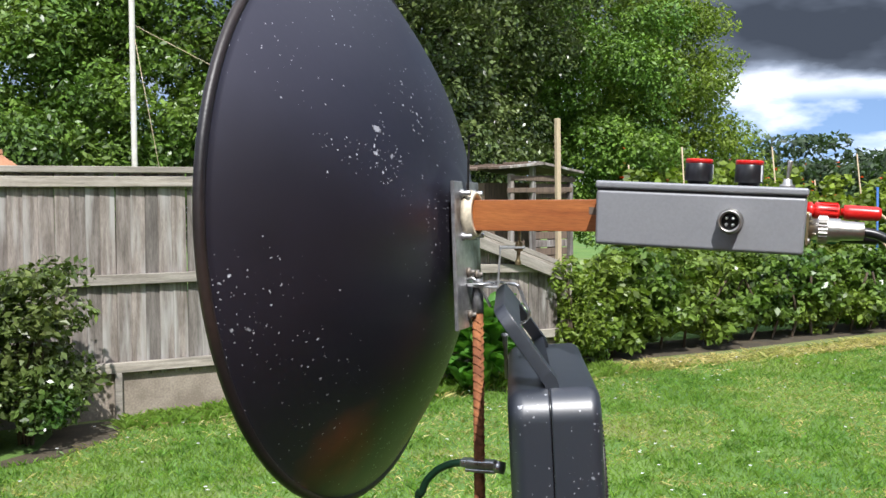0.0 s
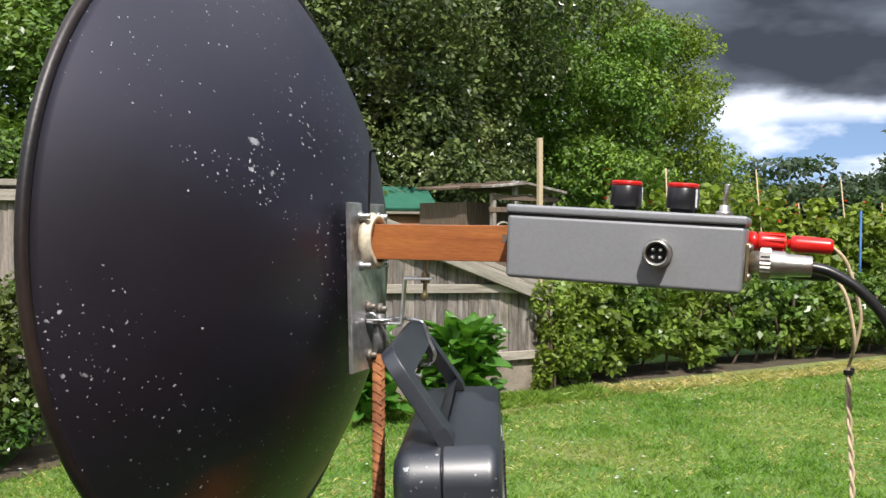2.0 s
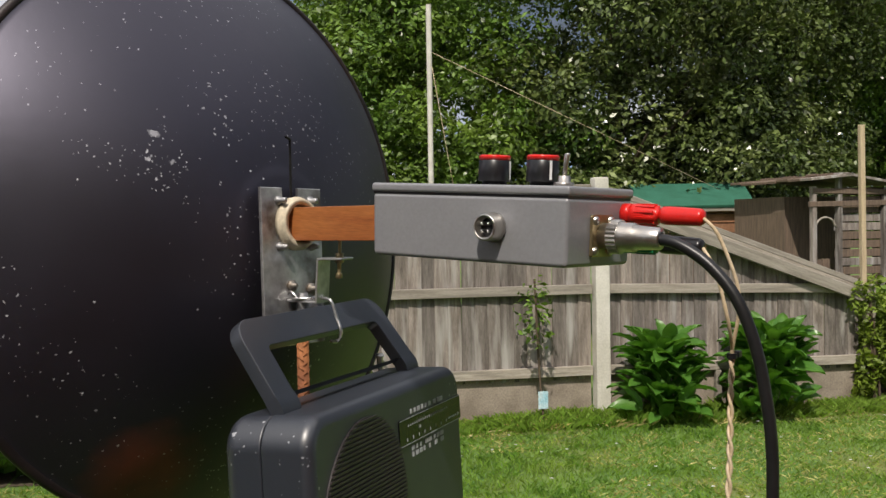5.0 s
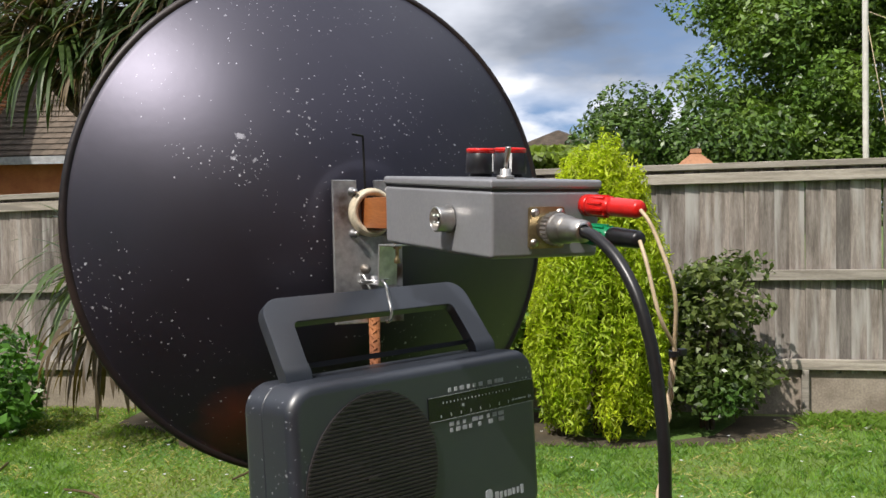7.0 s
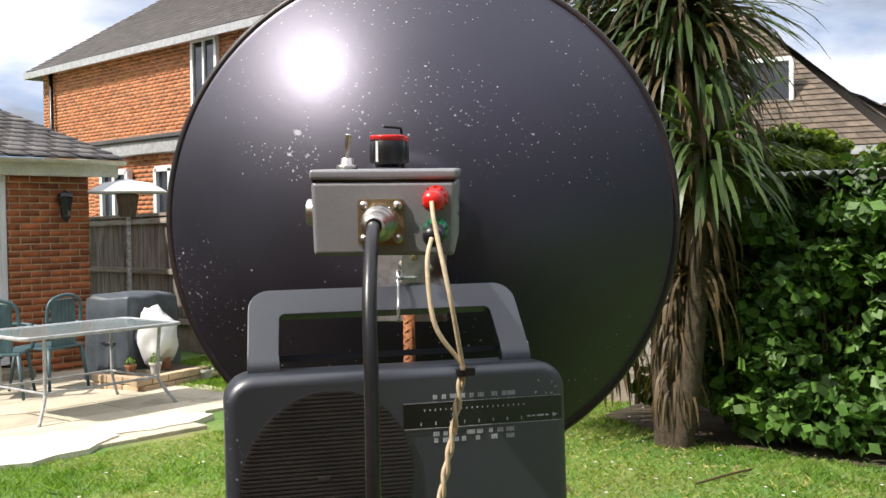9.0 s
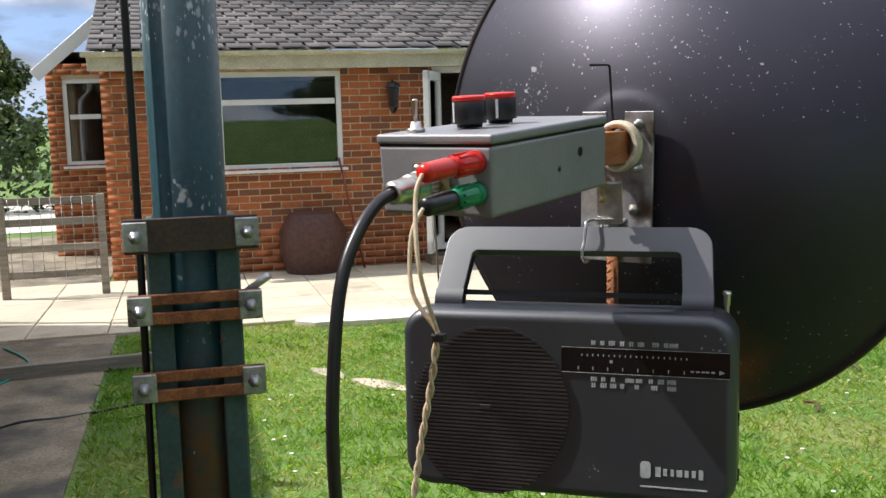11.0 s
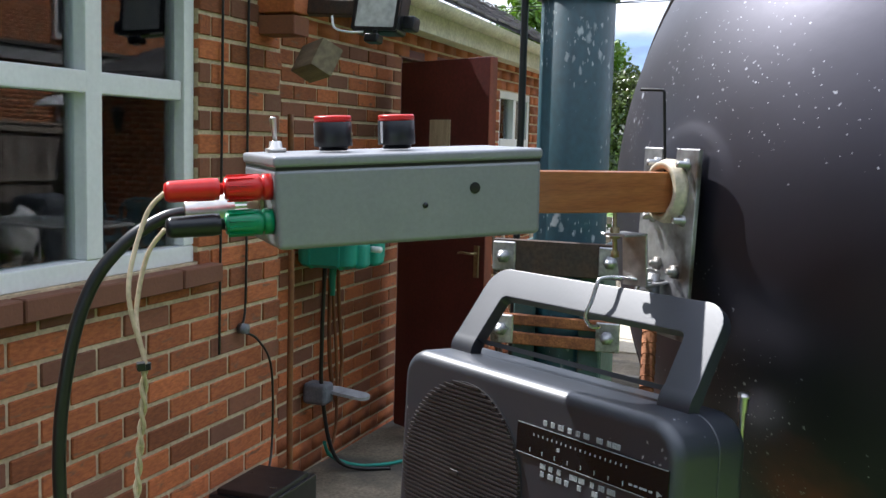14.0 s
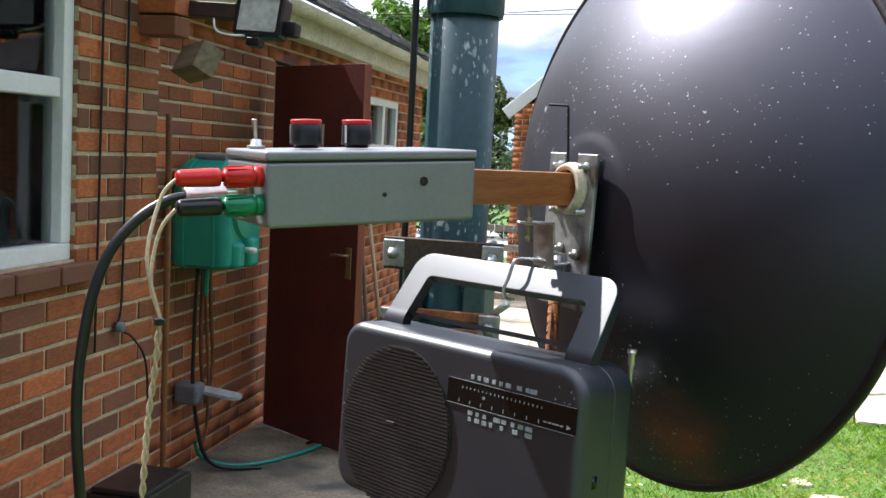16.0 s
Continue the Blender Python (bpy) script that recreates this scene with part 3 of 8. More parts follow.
def mesh_object(name, verts, faces, material, parent=None, smooth=False):
    """A mesh from arrays of places and of faces, all with the same number of corners."""
    me = bpy.data.meshes.new(name)
    verts, faces = np.asarray(verts, dtype=np.float32), np.asarray(faces, dtype=np.int32)
    k = faces.shape[1]
    me.vertices.add(len(verts))
    me.vertices.foreach_set("co", verts.ravel())
    me.loops.add(faces.size)
    me.loops.foreach_set("vertex_index", faces.ravel())
    me.polygons.add(len(faces))
    me.polygons.foreach_set("loop_start", np.arange(0, faces.size, k, dtype=np.int32))
    me.update(calc_edges=True)
    me.validate()
    me.materials.append(material)
    ob = new(name, me)
    if parent:
        ob.parent = parent
    return ob


def ground_z(y):
    return 0.018 * max(-14.0, min(0.0, y))


# ---- foliage ----


def leaves(name, blobs, count, size, material, parent=None, seed=1, droop=0.3, inner=0.3, lump=0.18, aspect=0.5, zmin=None):
    """A crown of single leaves strewn over and inside lumpy ellipsoids (centre, radii)."""
    rng = np.random.default_rng(seed)
    B = np.array([(*c, *r) for c, r in blobs], float)
    w = (B[:, 3] * B[:, 4] + B[:, 4] * B[:, 5] + B[:, 3] * B[:, 5])
    pick = rng.choice(len(B), count, p=w / w.sum())
    d = rng.normal(size=(count, 3))
    d /= np.linalg.norm(d, axis=1)[:, None]
    rad = np.where(rng.random(count) < inner, rng.uniform(0.45, 0.9, count), rng.uniform(0.88, 1.04, count))
    ph = rng.uniform(0, 6.28, (len(B), 6))[pick]
    f = 3.1
    bumps = np.sin(d[:, 0] * f + ph[:, 0]) * np.sin(d[:, 1] * f * 1.3 + ph[:, 1]) + 0.7 * np.sin(d[:, 2] * f * 2.1 + ph[:, 2]) * np.sin(d[:, 0] * f * 2.3 + ph[:, 3]) + 0.5 * np.sin(d[:, 1] * 11 + ph[:, 4]) * np.sin(d[:, 2] * 9 + ph[:, 5])
    rad = rad * (1 + lump * bumps)
    p = B[pick, :3] + d * B[pick, 3:] * rad[:, None]
    if zmin is not None:
        keep = p[:, 2] > zmin
        p, d = p[keep], d[keep]
        count = len(p)
    nrm = d * 0.6 + np.array([0, 0, 0.6]) + rng.normal(scale=0.55, size=(count, 3))
    nrm /= np.linalg.norm(nrm, axis=1)[:, None]
    ax = np.cross(nrm, rng.normal(size=(count, 3)))
    ax[:, 2] -= droop
    ax -= nrm * (ax * nrm).sum(1)[:, None]
    ax /= np.linalg.norm(ax, axis=1)[:, None] + 1e-9
    sd_ = np.cross(nrm, ax)
    s = size * rng.uniform(0.6, 1.3, count)[:, None]
    v = np.stack([p - ax * s * 0.5, p + sd_ * s * aspect * 0.5 - ax * s * 0.05 + nrm * s * 0.06, p + ax * s * 0.5, p - sd_ * s * aspect * 0.5 - ax * s * 0.05 + nrm * s * 0.06], axis=1).reshape(-1, 3)
    return mesh_object(name, v, np.arange(count * 4).reshape(-1, 4), material, parent)


def trunk(name, base, top, r0, r1, limbs, material, parent, seed=3):
    rng = random.Random(seed)
    bm = bm_new()
    base, top = Vector(base), Vector(top)
    pts = [base.lerp(top, t) + Vector((rng.uniform(-1, 1), rng.uniform(-1, 1), 0)) * r0 * 0.5 * (0 < t < 1) for t in (0, 0.25, 0.5, 0.75, 1)]
    sweep(bm, curve(pts, 3), r0, 8, radii=[r0 + (r1 - r0) * k / 12 for k in range(13)])
    for k in range(limbs):
        t = rng.uniform(0.3, 0.8)
        o = base.lerp(top, t)
        a, ln = rng.uniform(0, 6.28), (top - base).length * rng.uniform(0.15, 0.3)
        e = o + Vector((math.cos(a), math.sin(a), rng.uniform(0.3, 0.9))) * ln
        mid = o.lerp(e, 0.5) + Vector((0, 0, -0.1 * ln))
        sweep(bm, curve([o, mid, e], 3), r1, 6, radii=[r1 * (1 - 0.12 * j) for j in range(7)])
    return part(name, bm, material, parent)


def clumped(blobs, seed, n=26, k=0.34):
    """Break large ellipsoids up into overlapping flattened sprays, with gaps between them."""
    rng = random.Random(seed)
    out = []
    for c, r_ in blobs:
        for _ in range(n):
            z, a, q = rng.uniform(-0.8, 1.0), rng.uniform(0, 6.2832), rng.uniform(0.62, 0.98)
            h = math.sqrt(1 - z * z)
            s = k * rng.uniform(0.6, 1.25)
            out.append(((c[0] + r_[0] * h * math.cos(a) * q, c[1] + r_[1] * h * math.sin(a) * q, c[2] + r_[2] * z * q), (r_[0] * s, r_[1] * s, r_[2] * s * 0.62)))
        out.append((c, tuple(x * 0.62 for x in r_)))
    return out


def tree(label, base, height, blobs, count, size, material, r=0.16, seed=1, category="tree", limbs=6, clumps=26, spread=0.34, **kw):
    blobs = clumped(blobs, seed, clumps, spread)
    t = thing("tree", label, category, m=pose(*base))
    trunk("trunk", (0, 0, 0), (0, 0, height * 0.75), r, r * 0.35, limbs, M_BARK, t, seed)
    leaves("crown", blobs, count, size, material, t, seed, **kw)
    return t


def shrub(name, label, category, base, blobs, count, size, material, seed=1, stems=7, **kw):
    t = thing(name, label, category, m=pose(*base))
    rng = random.Random(seed)
    h = max(c[2] for c, r_ in blobs)
    rx = max(r_[0] for c, r_ in blobs)
    for k in range(stems):
        a = rng.uniform(0, 6.28)
        e = Vector((math.cos(a) * rx * 0.5, math.sin(a) * rx * 0.5, h * rng.uniform(0.5, 0.9)))
        bm = bm_new()
        sweep(bm, curve([(math.cos(a) * 0.04, math.sin(a) * 0.04, 0), e * 0.5 + Vector((0, 0, 0.05)), e], 3), 0.012, 5)
        part("stem", bm, M_BARK, t)
    leaves("foliage", blobs, count, size, material, t, seed, **kw)
    return t

# ---- the receiver on its boom ----
RIG = Matrix(((0.745, -0.6661, 0.0351, 0.0044), (0.665, 0.7458, 0.04, 0.0007), (-0.0528, -0.0065, 0.9986, 1.5104), (0, 0, 0, 1)))


def slab_with_taper(bm, x0, x1, y0, y1, z0, z1, taper, r):
    t = bmesh.new()
    bmesh.ops.create_cube(t, size=1)
    for v in t.verts:
        k = taper if v.co.z < 0 else 0
        v.co.x = (x0 + k) if v.co.x < 0 else (x1 - k)
        v.co.y = (y0 + k) if v.co.y < 0 else (y1 - k)
        v.co.z = z0 if v.co.z < 0 else z1
    bmesh.ops.bevel(t, geom=list(t.edges), offset=r, segments=3, affect="EDGES", profile=0.5)
    join(bm, t)
    return bm


def project_box():
    t = thing("instrument_box", "hammered grey die-cast instrument box on a wooden boom", "instrument box", m=RIG)
    part("body", slab_with_taper(bm_new(), -0.075, 0.0755, -0.0402, 0.0402, -0.048, -0.0066, 0.0009, 0.0028), M_DIECAST, t)
    part("lid", slab_with_taper(bm_new(), -0.0757, 0.0762, -0.0409, 0.0409, -0.0058, 0.0, 0.0, 0.0018), M_DIECAST, t)
    part("lid_gasket", box(bm_new(), 0.0002, 0, -0.0062, 0.149, 0.079, 0.002), M_BLKPL, t)
    for x, turn in ((-0.004, 200), (0.033, 150)):
        k = part("knob", lathe(bm_new(), [(0.0008, 0), (0.0008, 0.0078), (0.003, 0.0080), (0.0032, 0.0106), (0.0165, 0.0103), (0.0168, 0)], 36), M_BLKPL, t,
                 m=pose(x, -0.001, 0, 0, 0, turn) @ pose(0, 0, 0, 0, -90, 0))
        part("knob_cap", lathe(bm_new(), [(0.0166, 0), (0.0166, 0.0102), (0.0190, 0.0104), (0.0199, 0.0096), (0.0202, 0)], 36), M_REDPL, k, "bright red knob cap")
        bm = bm_new()
        box(bm, 0.0102, 0, 0.01045, 0.0120, 0.0016, 0.0007)
        part("pointer_line", bm, M_WHITEPL, k, "white pointer line")
        bm = bm_new()
        cyl(bm, (0.009, 0, -0.0102), (0.009, 0, -0.0108), 0.0016, 12)
        part("grub_screw", bm, M_BRASS, k)
    s = part("toggle_switch", lathe(bm_new(), [(0, 0), (0, 0.0062), (0.0022, 0.0062), (0.0024, 0.0040), (0.0062, 0.0036), (0.0064, 0)], 6), M_NICKEL, t, "chrome toggle switch",
             m=pose(0.061, -0.0215, 0.0001) @ pose(0, 0, 0, 0, -90, 0))
    bm = bm_new()
    sweep(bm, [(0.006, 0, 0), (0.013, 0.0004, -0.0006), (0.019, 0.001, -0.0012), (0.0198, 0.001, -0.0012)], 0.0014, 10, radii=[0.0011, 0.0015, 0.0020, 0.0012])
    part("lever", bm, M_NICKEL, s)
    # four-pin socket
    so = part("four_pin_socket", lathe(bm_new(), [(0, 0), (0, 0.0090), (0.0016, 0.0092), (0.0020, 0.0084), (0.0098, 0.0082), (0.0104, 0.0076), (0.0104, 0.0064), (0.0045, 0.0062), (0.0045, 0)], 32),
              M_NICKEL, t, "nickel four-pin socket", m=pose(0.0238, -0.0402, -0.0260) @ pose(0, 0, 0, 0, 0, -90))
    part("insulator", lathe(bm_new(), [(0.0044, 0), (0.0048, 0.0061), (0.0052, 0.0060), (0.0052, 0)], 24), M_BLKPL, so)
    for a in (45, 135, 225, 315):
        bm = bm_new()
        y, z = 0.0032 * math.cos(radians(a)), 0.0032 * math.sin(radians(a))
        sweep(bm, [(0.005, y, z), (0.0095, y, z), (0.0102, y, z)], 0.0011, 10, radii=[0.0011, 0.0011, 0.0004])
        part("pin", bm, M_WIRE, so)
    # aerial socket
    fl = bm_new()
    prism(fl, rounded(0.0254, 0.0254, 0.0015, 3), 0.0, 0.0018)
    fl = part("aerial_socket", fl, M_BRASS, t, "square-flanged brass aerial socket", m=pose(0.0755, -0.0012, -0.0292))
    for y in (-1, 1):
        for z in (-1, 1):
            part("screw", lathe(bm_new(), [(0.0018, 0.0028), (0.0034, 0.0024), (0.0038, 0)], 12), M_NICKEL, fl, m=pose(0, y * 0.0092, z * 0.0092))
    # terminals
    for z, m_, lab in ((-0.0157, M_REDPL, "red screw terminal"), (-0.0335, M_GRNPL, "green screw terminal")):
        bm = bm_new()
        lathe(bm, [(0, 0), (0, 0.0068), (0.0042, 0.0068), (0.0045, 0.0052), (0.0056, 0.0052), (0.0058, 0.0068), (0.0085, 0.0068), (0.0100, 0.0066), (0.0235, 0.0054), (0.0240, 0)], 20)
        for k in range(10):
            a = 2 * math.pi * k / 10
            box(bm, 0.016, 0, 0.0058, 0.013, 0.0014, 0.0022, m=Matrix.Rotation(a, 4, "X"))
        part("screw_terminal", bm, m_, t, lab, m=pose(0.0755, 0.0294, z))
    # drilled holes: flat black discs stand in for the shade inside
    for x, z, r in ((-0.0342, -0.0204, 0.0031), (-0.0052, -0.0285, 0.0016)):
        part("drilled_hole", lathe(bm_new(), [(0, 0), (0, r), (0.0003, r), (0.0003, 0)], 20), M_BLKPL, t, "empty drilled hole, its shade drawn as a black disc", m=pose(x, 0.0400, z) @ pose(0, 0, 0, 0, 0, 90))
    return t


project_box()


def leads():
    # coaxial lead
    t = thing("coaxial_cable", "thick black coaxial cable with a nickel plug", "cable", m=RIG)
    bm = bm_new()
    lathe(bm, [(0, 0), (0, 0.0078), (0.006, 0.0078), (0.0062, 0.0096), (0.0135, 0.0096), (0.0138, 0.0088), (0.022, 0.0086), (0.0222, 0.0075), (0.031, 0.0070), (0.038, 0.0066), (0.0385, 0.0040)], 24)
    plug = part("plug", bm, M_NICKEL, t, "knurled nickel coaxial plug", m=pose(0.0774, -0.0012, -0.0292))
    star = [((0.0097 if k % 2 else 0.0104) * math.cos(k * math.pi / 24), (0.0097 if k % 2 else 0.0104) * math.sin(k * math.pi / 24)) for k in range(48)]
    part("coupling_ring", prism(bm_new(), star, 0.0068, 0.0130), M_NICKEL, plug)
    bm = bm_new()
    sweep(bm, curve([(0.112, -0.0015, -0.0293), (0.127, -0.001, -0.032), (0.147, 0.000, -0.044), (0.165, 0.001, -0.066), (0.178, 0.003, -0.103), (0.186, 0.004, -0.16),
                     (0.184, 0.004, -0.25), (0.174, 0.0, -0.45), (0.17, 0.0, -0.9), (0.22, 0.0, -1.35), (0.26, 0.05, -1.475), (0.36, 0.2, -1.495)], 8), 0.0035, 14)
    part("sheath", bm, M_CABLE, t)
    # test lead
    t = thing("test_lead", "twisted pair of ivory wires with red and black plugs", "cable", m=RIG)
    for z, m_, lab in ((-0.0157, M_REDPL, "red plug"), (-0.0335, M_BLKPL, "black plug")):
        bm = bm_new()
        lathe(bm, [(0, 0), (0, 0.0030), (0.002, 0.0030), (0.0022, 0.0055), (0.006, 0.0058), (0.0262, 0.0054), (0.0285, 0.0042), (0.0290, 0)], 20)
        part("plug", bm, m_, t, lab, m=pose(0.1000, 0.0294, z) @ pose(0, 0, 0, 0, 0.8, 0))
    tie = Vector((0.1440, 0.0440, -0.0993))
    for start, mid in (((0.1285, 0.0290, -0.0165), ((0.1385, 0.031, -0.028), (0.1490, 0.0385, -0.062))), ((0.1290, 0.0288, -0.0345), ((0.1385, 0.027, -0.048), (0.1455, 0.0310, -0.076)))):
        bm = bm_new()
        sweep(bm, curve([start, *mid, tie + Vector((0, 0, 0.004)), tie], 8), 0.0012, 8)
        part("wire", bm, M_FLEX, t)
    spine = curve([tie, (0.146, 0.040, -0.125), (0.150, 0.0325, -0.165), (0.153, 0.024, -0.22), (0.155, 0.014, -0.30), (0.16, 0.0, -0.5), (0.17, 0.0, -0.9), (0.2, 0.02, -1.49)], 40)
    for ph in (0, math.pi):
        bm, pts, s = bm_new(), [], 0.0
        for i, p in enumerate(spine):
            s += (p - spine[i - 1]).length if i else 0
            a = ph + s * 2 * math.pi / 0.022
            pts.append(p + Vector((math.cos(a), math.sin(a), 0)) * 0.0011)
        sweep(bm, pts, 0.0011, 6)
        part("twisted_wire", bm, M_FLEX, t)
    bm = bm_new()
    lathe(bm, [(-0.0016, 0.0015), (-0.0016, 0.0032), (0.0016, 0.0032), (0.0016, 0.0015)], 14, m=Matrix.Translation(tie) @ pose(0, 0, 0, 0, 90, 0))
    box(bm, tie.x + 0.002, tie.y + 0.004, tie.z + 0.001, 0.004, 0.005, 0.004, 0.0005)
    part("cable_tie", bm, M_BLKPL, t, "black cable tie")


leads()


def boom():
    t = thing("boom", "varnished mahogany boom with a saw cut at its end", "boom", m=RIG)
    bm = bm_new()
    box(bm, 0, 0, 0, 0.113, 0.0175, 0.0252, 0.0008, 2, m=pose(-0.1310, -0.0008, -0.0294, 0, -2.7, 0))
    part("bar", bm, M_WOOD, t)
    # a solid dark block stands in for the shade in the saw cut
    bm = bm_new()
    box(bm, -0.0805, -0.0008, -0.0235, 0.010, 0.0181, 0.0058)
    part("saw_cut", bm, M_TIMBERD, t, "saw cut, its shade drawn as a dark block")
    t = thing("pipe_flange", "ivory ring flange clamping the boom, with four bolts", "flange", m=RIG @ pose(-0.1880, -0.0010, -0.0318, 0, -4.7, 0))
    part("ring", lathe(bm_new(), [(0.0, 0.0138), (0.0, 0.0205), (0.004, 0.0205), (0.0045, 0.0190), (0.0082, 0.0187), (0.0088, 0.0178), (0.0088, 0.0148), (0.0, 0.0138)], 40), M_IVORY, t)
    for y in (-1, 1):
        for z in (-1, 1):
            b = part("bolt", lathe(bm_new(), [(0, 0), (0, 0.0040), (0.0032, 0.0040), (0.0034, 0.0024), (0.0090, 0.0024), (0.0094, 0)], 6), M_STEEL, t, m=pose(-0.001, y * 0.0165, z * 0.0175))


boom()
AXIS = Vector((1, -0.0186, 0.083)).normalized()
DISH = RIG @ Matrix.Translation((-0.197, -0.0015, -0.0367)) @ pose(0, 0, 0, 0, -4.75, -1.07)


def dish():
    t = thing("dish_reflector", "near-black enamelled steel dish spattered with pale specks", "dish", m=DISH)
    k, R = 0.096 / 0.2337 ** 2, 0.2300
    prof = [(0.0022, 0.0)]
    for r in np.linspace(0.012, 0.2290, 56):
        boss = 0.0013 * (1 / (1 + math.exp((r - 0.046) / 0.0012)))
        prof.append((-k * r * r + boss, float(r)))
    for a in range(0, 300, 30):
        q = radians(a)
        prof.append((-k * R * R - 0.002 + 0.0035 * math.cos(q) - 0.001, R + 0.0012 + 0.0035 * math.sin(q)))
    for r in np.linspace(0.2255, 0.0, 30):
        prof.append((-k * r * r - 0.003, float(r)))
    bm = lathe(bm_new(), prof, 160)
    bmesh.ops.recalc_face_normals(bm, faces=bm.faces)
    part("shell", bm, M_DISH, t)
    bm = bm_new()
    pts = [(-k * R * R - 0.0025, (R + 0.0012) * math.cos(a), (R + 0.0012) * math.sin(a)) for a in np.linspace(0, 2 * math.pi, 145)]
    sweep(bm, pts, 0.0042, 10, caps=False)
    part("rolled_rim", bm, M_RIM, t, "worn rolled rim")


dish()


def mount():
    t = thing("mounting_plate", "slotted galvanised steel mounting plate bolted to the dish", "plate", m=DISH)
    poly = [(-0.033, 0.0315), (-0.0115, 0.0315), (-0.0115, 0.012), (0.0045, 0.012), (0.0045, 0.0315), (0.029, 0.0315), (0.029, -0.0885), (-0.033, -0.0885)]
    part("spacer", lathe(bm_new(), [(0.001, 0.0), (0.001, 0.022), (0.0068, 0.022), (0.0068, 0.0)], 24), M_RIM, t)
    part("plate", prism(bm_new(), poly, 0.0068, 0.0100, bevel=0.0006, seg=1), M_STEEL, t)
    for y, z in ((-0.006, -0.043), (0.014, -0.046), (-0.006, -0.078)):
        part("bolt", lathe(bm_new(), [(0, 0), (0, 0.0046), (0.0028, 0.0046), (0.0030, 0.0022), (0.0062, 0.0022), (0.0066, 0)], 6), M_ZINC, t, m=pose(0.0100, y, z))
    # cranked bracket with a hanging screw
    turn = Matrix.Translation((-0.160, 0.002, 0)) @ Matrix.Rotation(radians(16), 4, "Z") @ Matrix.Translation((0.160, -0.002, 0))
    t = thing("cranked_bracket", "cranked galvanised bracket with a hanging brass screw", "bracket", m=RIG @ turn)
    bm = bm_new()
    for a, b in (((-0.184, -0.0895), (-0.160, -0.0895)), ((-0.160, -0.0895), (-0.1595, -0.0570)), ((-0.1595, -0.0570), (-0.140, -0.0560))):
        A, B = Vector((a[0], 0.002, a[1])), Vector((b[0], 0.002, b[1]))
        d = (B - A)
        box(bm, 0, 0, 0, d.length + 0.0015, 0.0200, 0.0017, 0.0004, 1, m=Matrix.Translation((A + B) / 2) @ Matrix.Rotation(-math.atan2(d.z, d.x), 4, "Y"))
    part("strap", bm, M_STEEL, t)
    part("screw", lathe(bm_new(), [(-0.0240, 0), (-0.0240, 0.0013), (-0.0042, 0.0013), (-0.0040, 0.0030), (-0.0012, 0.0030), (0.0010, 0.0034), (0.0030, 0.0034), (0.0034, 0.0015), (0.0105, 0.0015), (0.0110, 0.0024), (0.0145, 0.0028), (0.0155, 0)], 16), M_BRASS, t,
         m=pose(-0.1445, -0.001, -0.0560, 0, 90, 0))
    # wire hook
    t = thing("wire_hook", "bent bright wire hook carrying the radio handle", "hook", m=RIG)
    bm = bm_new()
    sweep(bm, curve([(-0.183, -0.011, -0.0885), (-0.171, -0.012, -0.0875), (-0.163, -0.004, -0.0868), (-0.170, 0.005, -0.0872), (-0.162, 0.005, -0.0862), (-0.152, -0.006, -0.0855), (-0.1420, -0.009, -0.0858), (-0.1385, -0.0085, -0.0895),
                     (-0.1345, -0.008, -0.0990), (-0.1300, -0.008, -0.1085), (-0.1335, -0.008, -0.1155), (-0.1400, -0.008, -0.1165)], 6), 0.0013, 8)
    part("wire", bm, M_WIRE, t)
    bm = bm_new()
    sweep(bm, curve([(-0.184, -0.010, -0.0850), (-0.178, -0.012, -0.0830), (-0.173, -0.011, -0.0875), (-0.168, -0.009, -0.0960), (-0.163, -0.007, -0.1060)], 5), 0.0012, 8)
    part("tail", bm, M_WIRE, t)
    # thin bent wire
    t = thing("bent_wire", "thin black bent wire standing from the plate", "wire", m=RIG)
    bm = bm_new()
    sweep(bm, [(-0.1865, -0.004, -0.045), (-0.1870, -0.0065, -0.01), (-0.1875, -0.0085, 0.0305), (-0.1872, -0.0090, 0.0318), (-0.1865, -0.0100, 0.0323), (-0.1785, -0.0215, 0.0330)], 0.0010, 8)
    part("wire", bm, M_BLACKWIRE, t)
    # reinforcing bar that carries the whole
    o = RIG @ Vector((-0.1750, -0.0030, -0.108))
    t = thing("reinforcing_bar", "rusty ribbed reinforcing bar driven into the lawn", "rebar", m=pose(o.x + 0.006, o.y + 0.004, 0))
    bm = bm_new()
    top = Vector((-0.006, -0.004, o.z))
    cyl(bm, (0, 0, -0.02), top, 0.0046, 12)
    z = 0.02
    while z < o.z - 0.01:
        c = Vector((0, 0, 0)).lerp(top, z / o.z)
        for half in (0, 1):
            pts = [c + Vector((math.cos(a) * 0.0048, math.sin(a) * 0.0048, 0.004 * math.sin(a + half * math.pi) + half * 0.0035)) for a in np.linspace(half * math.pi, half * math.pi + math.pi, 7)]
            sweep(bm, pts, 0.00038, 4)
        z += 0.0072
    part("bar", bm, M_RUST, t)
    bm = bm_new()
    cyl(bm, top + Vector((0, 0, -0.004)), top + Vector((-0.001, 0.001, 0.024)), 0.0052, 10, r2=0.0040)
    part("sleeve", bm, M_STEEL, t, "grey steel sleeve")
    # earth clip with its cable
    c = RIG @ Vector((-0.155, -0.006, -0.2370))
    t = thing("earth_clip", "shiny clip with a dark green cable on the bar", "clip", m=Matrix.Translation(c) @ pose(0, 0, 0, 0, 0, 41.8))
    bm = bm_new()
    box(bm, -0.012, 0, 0.0015, 0.030, 0.011, 0.0065, 0.0015)
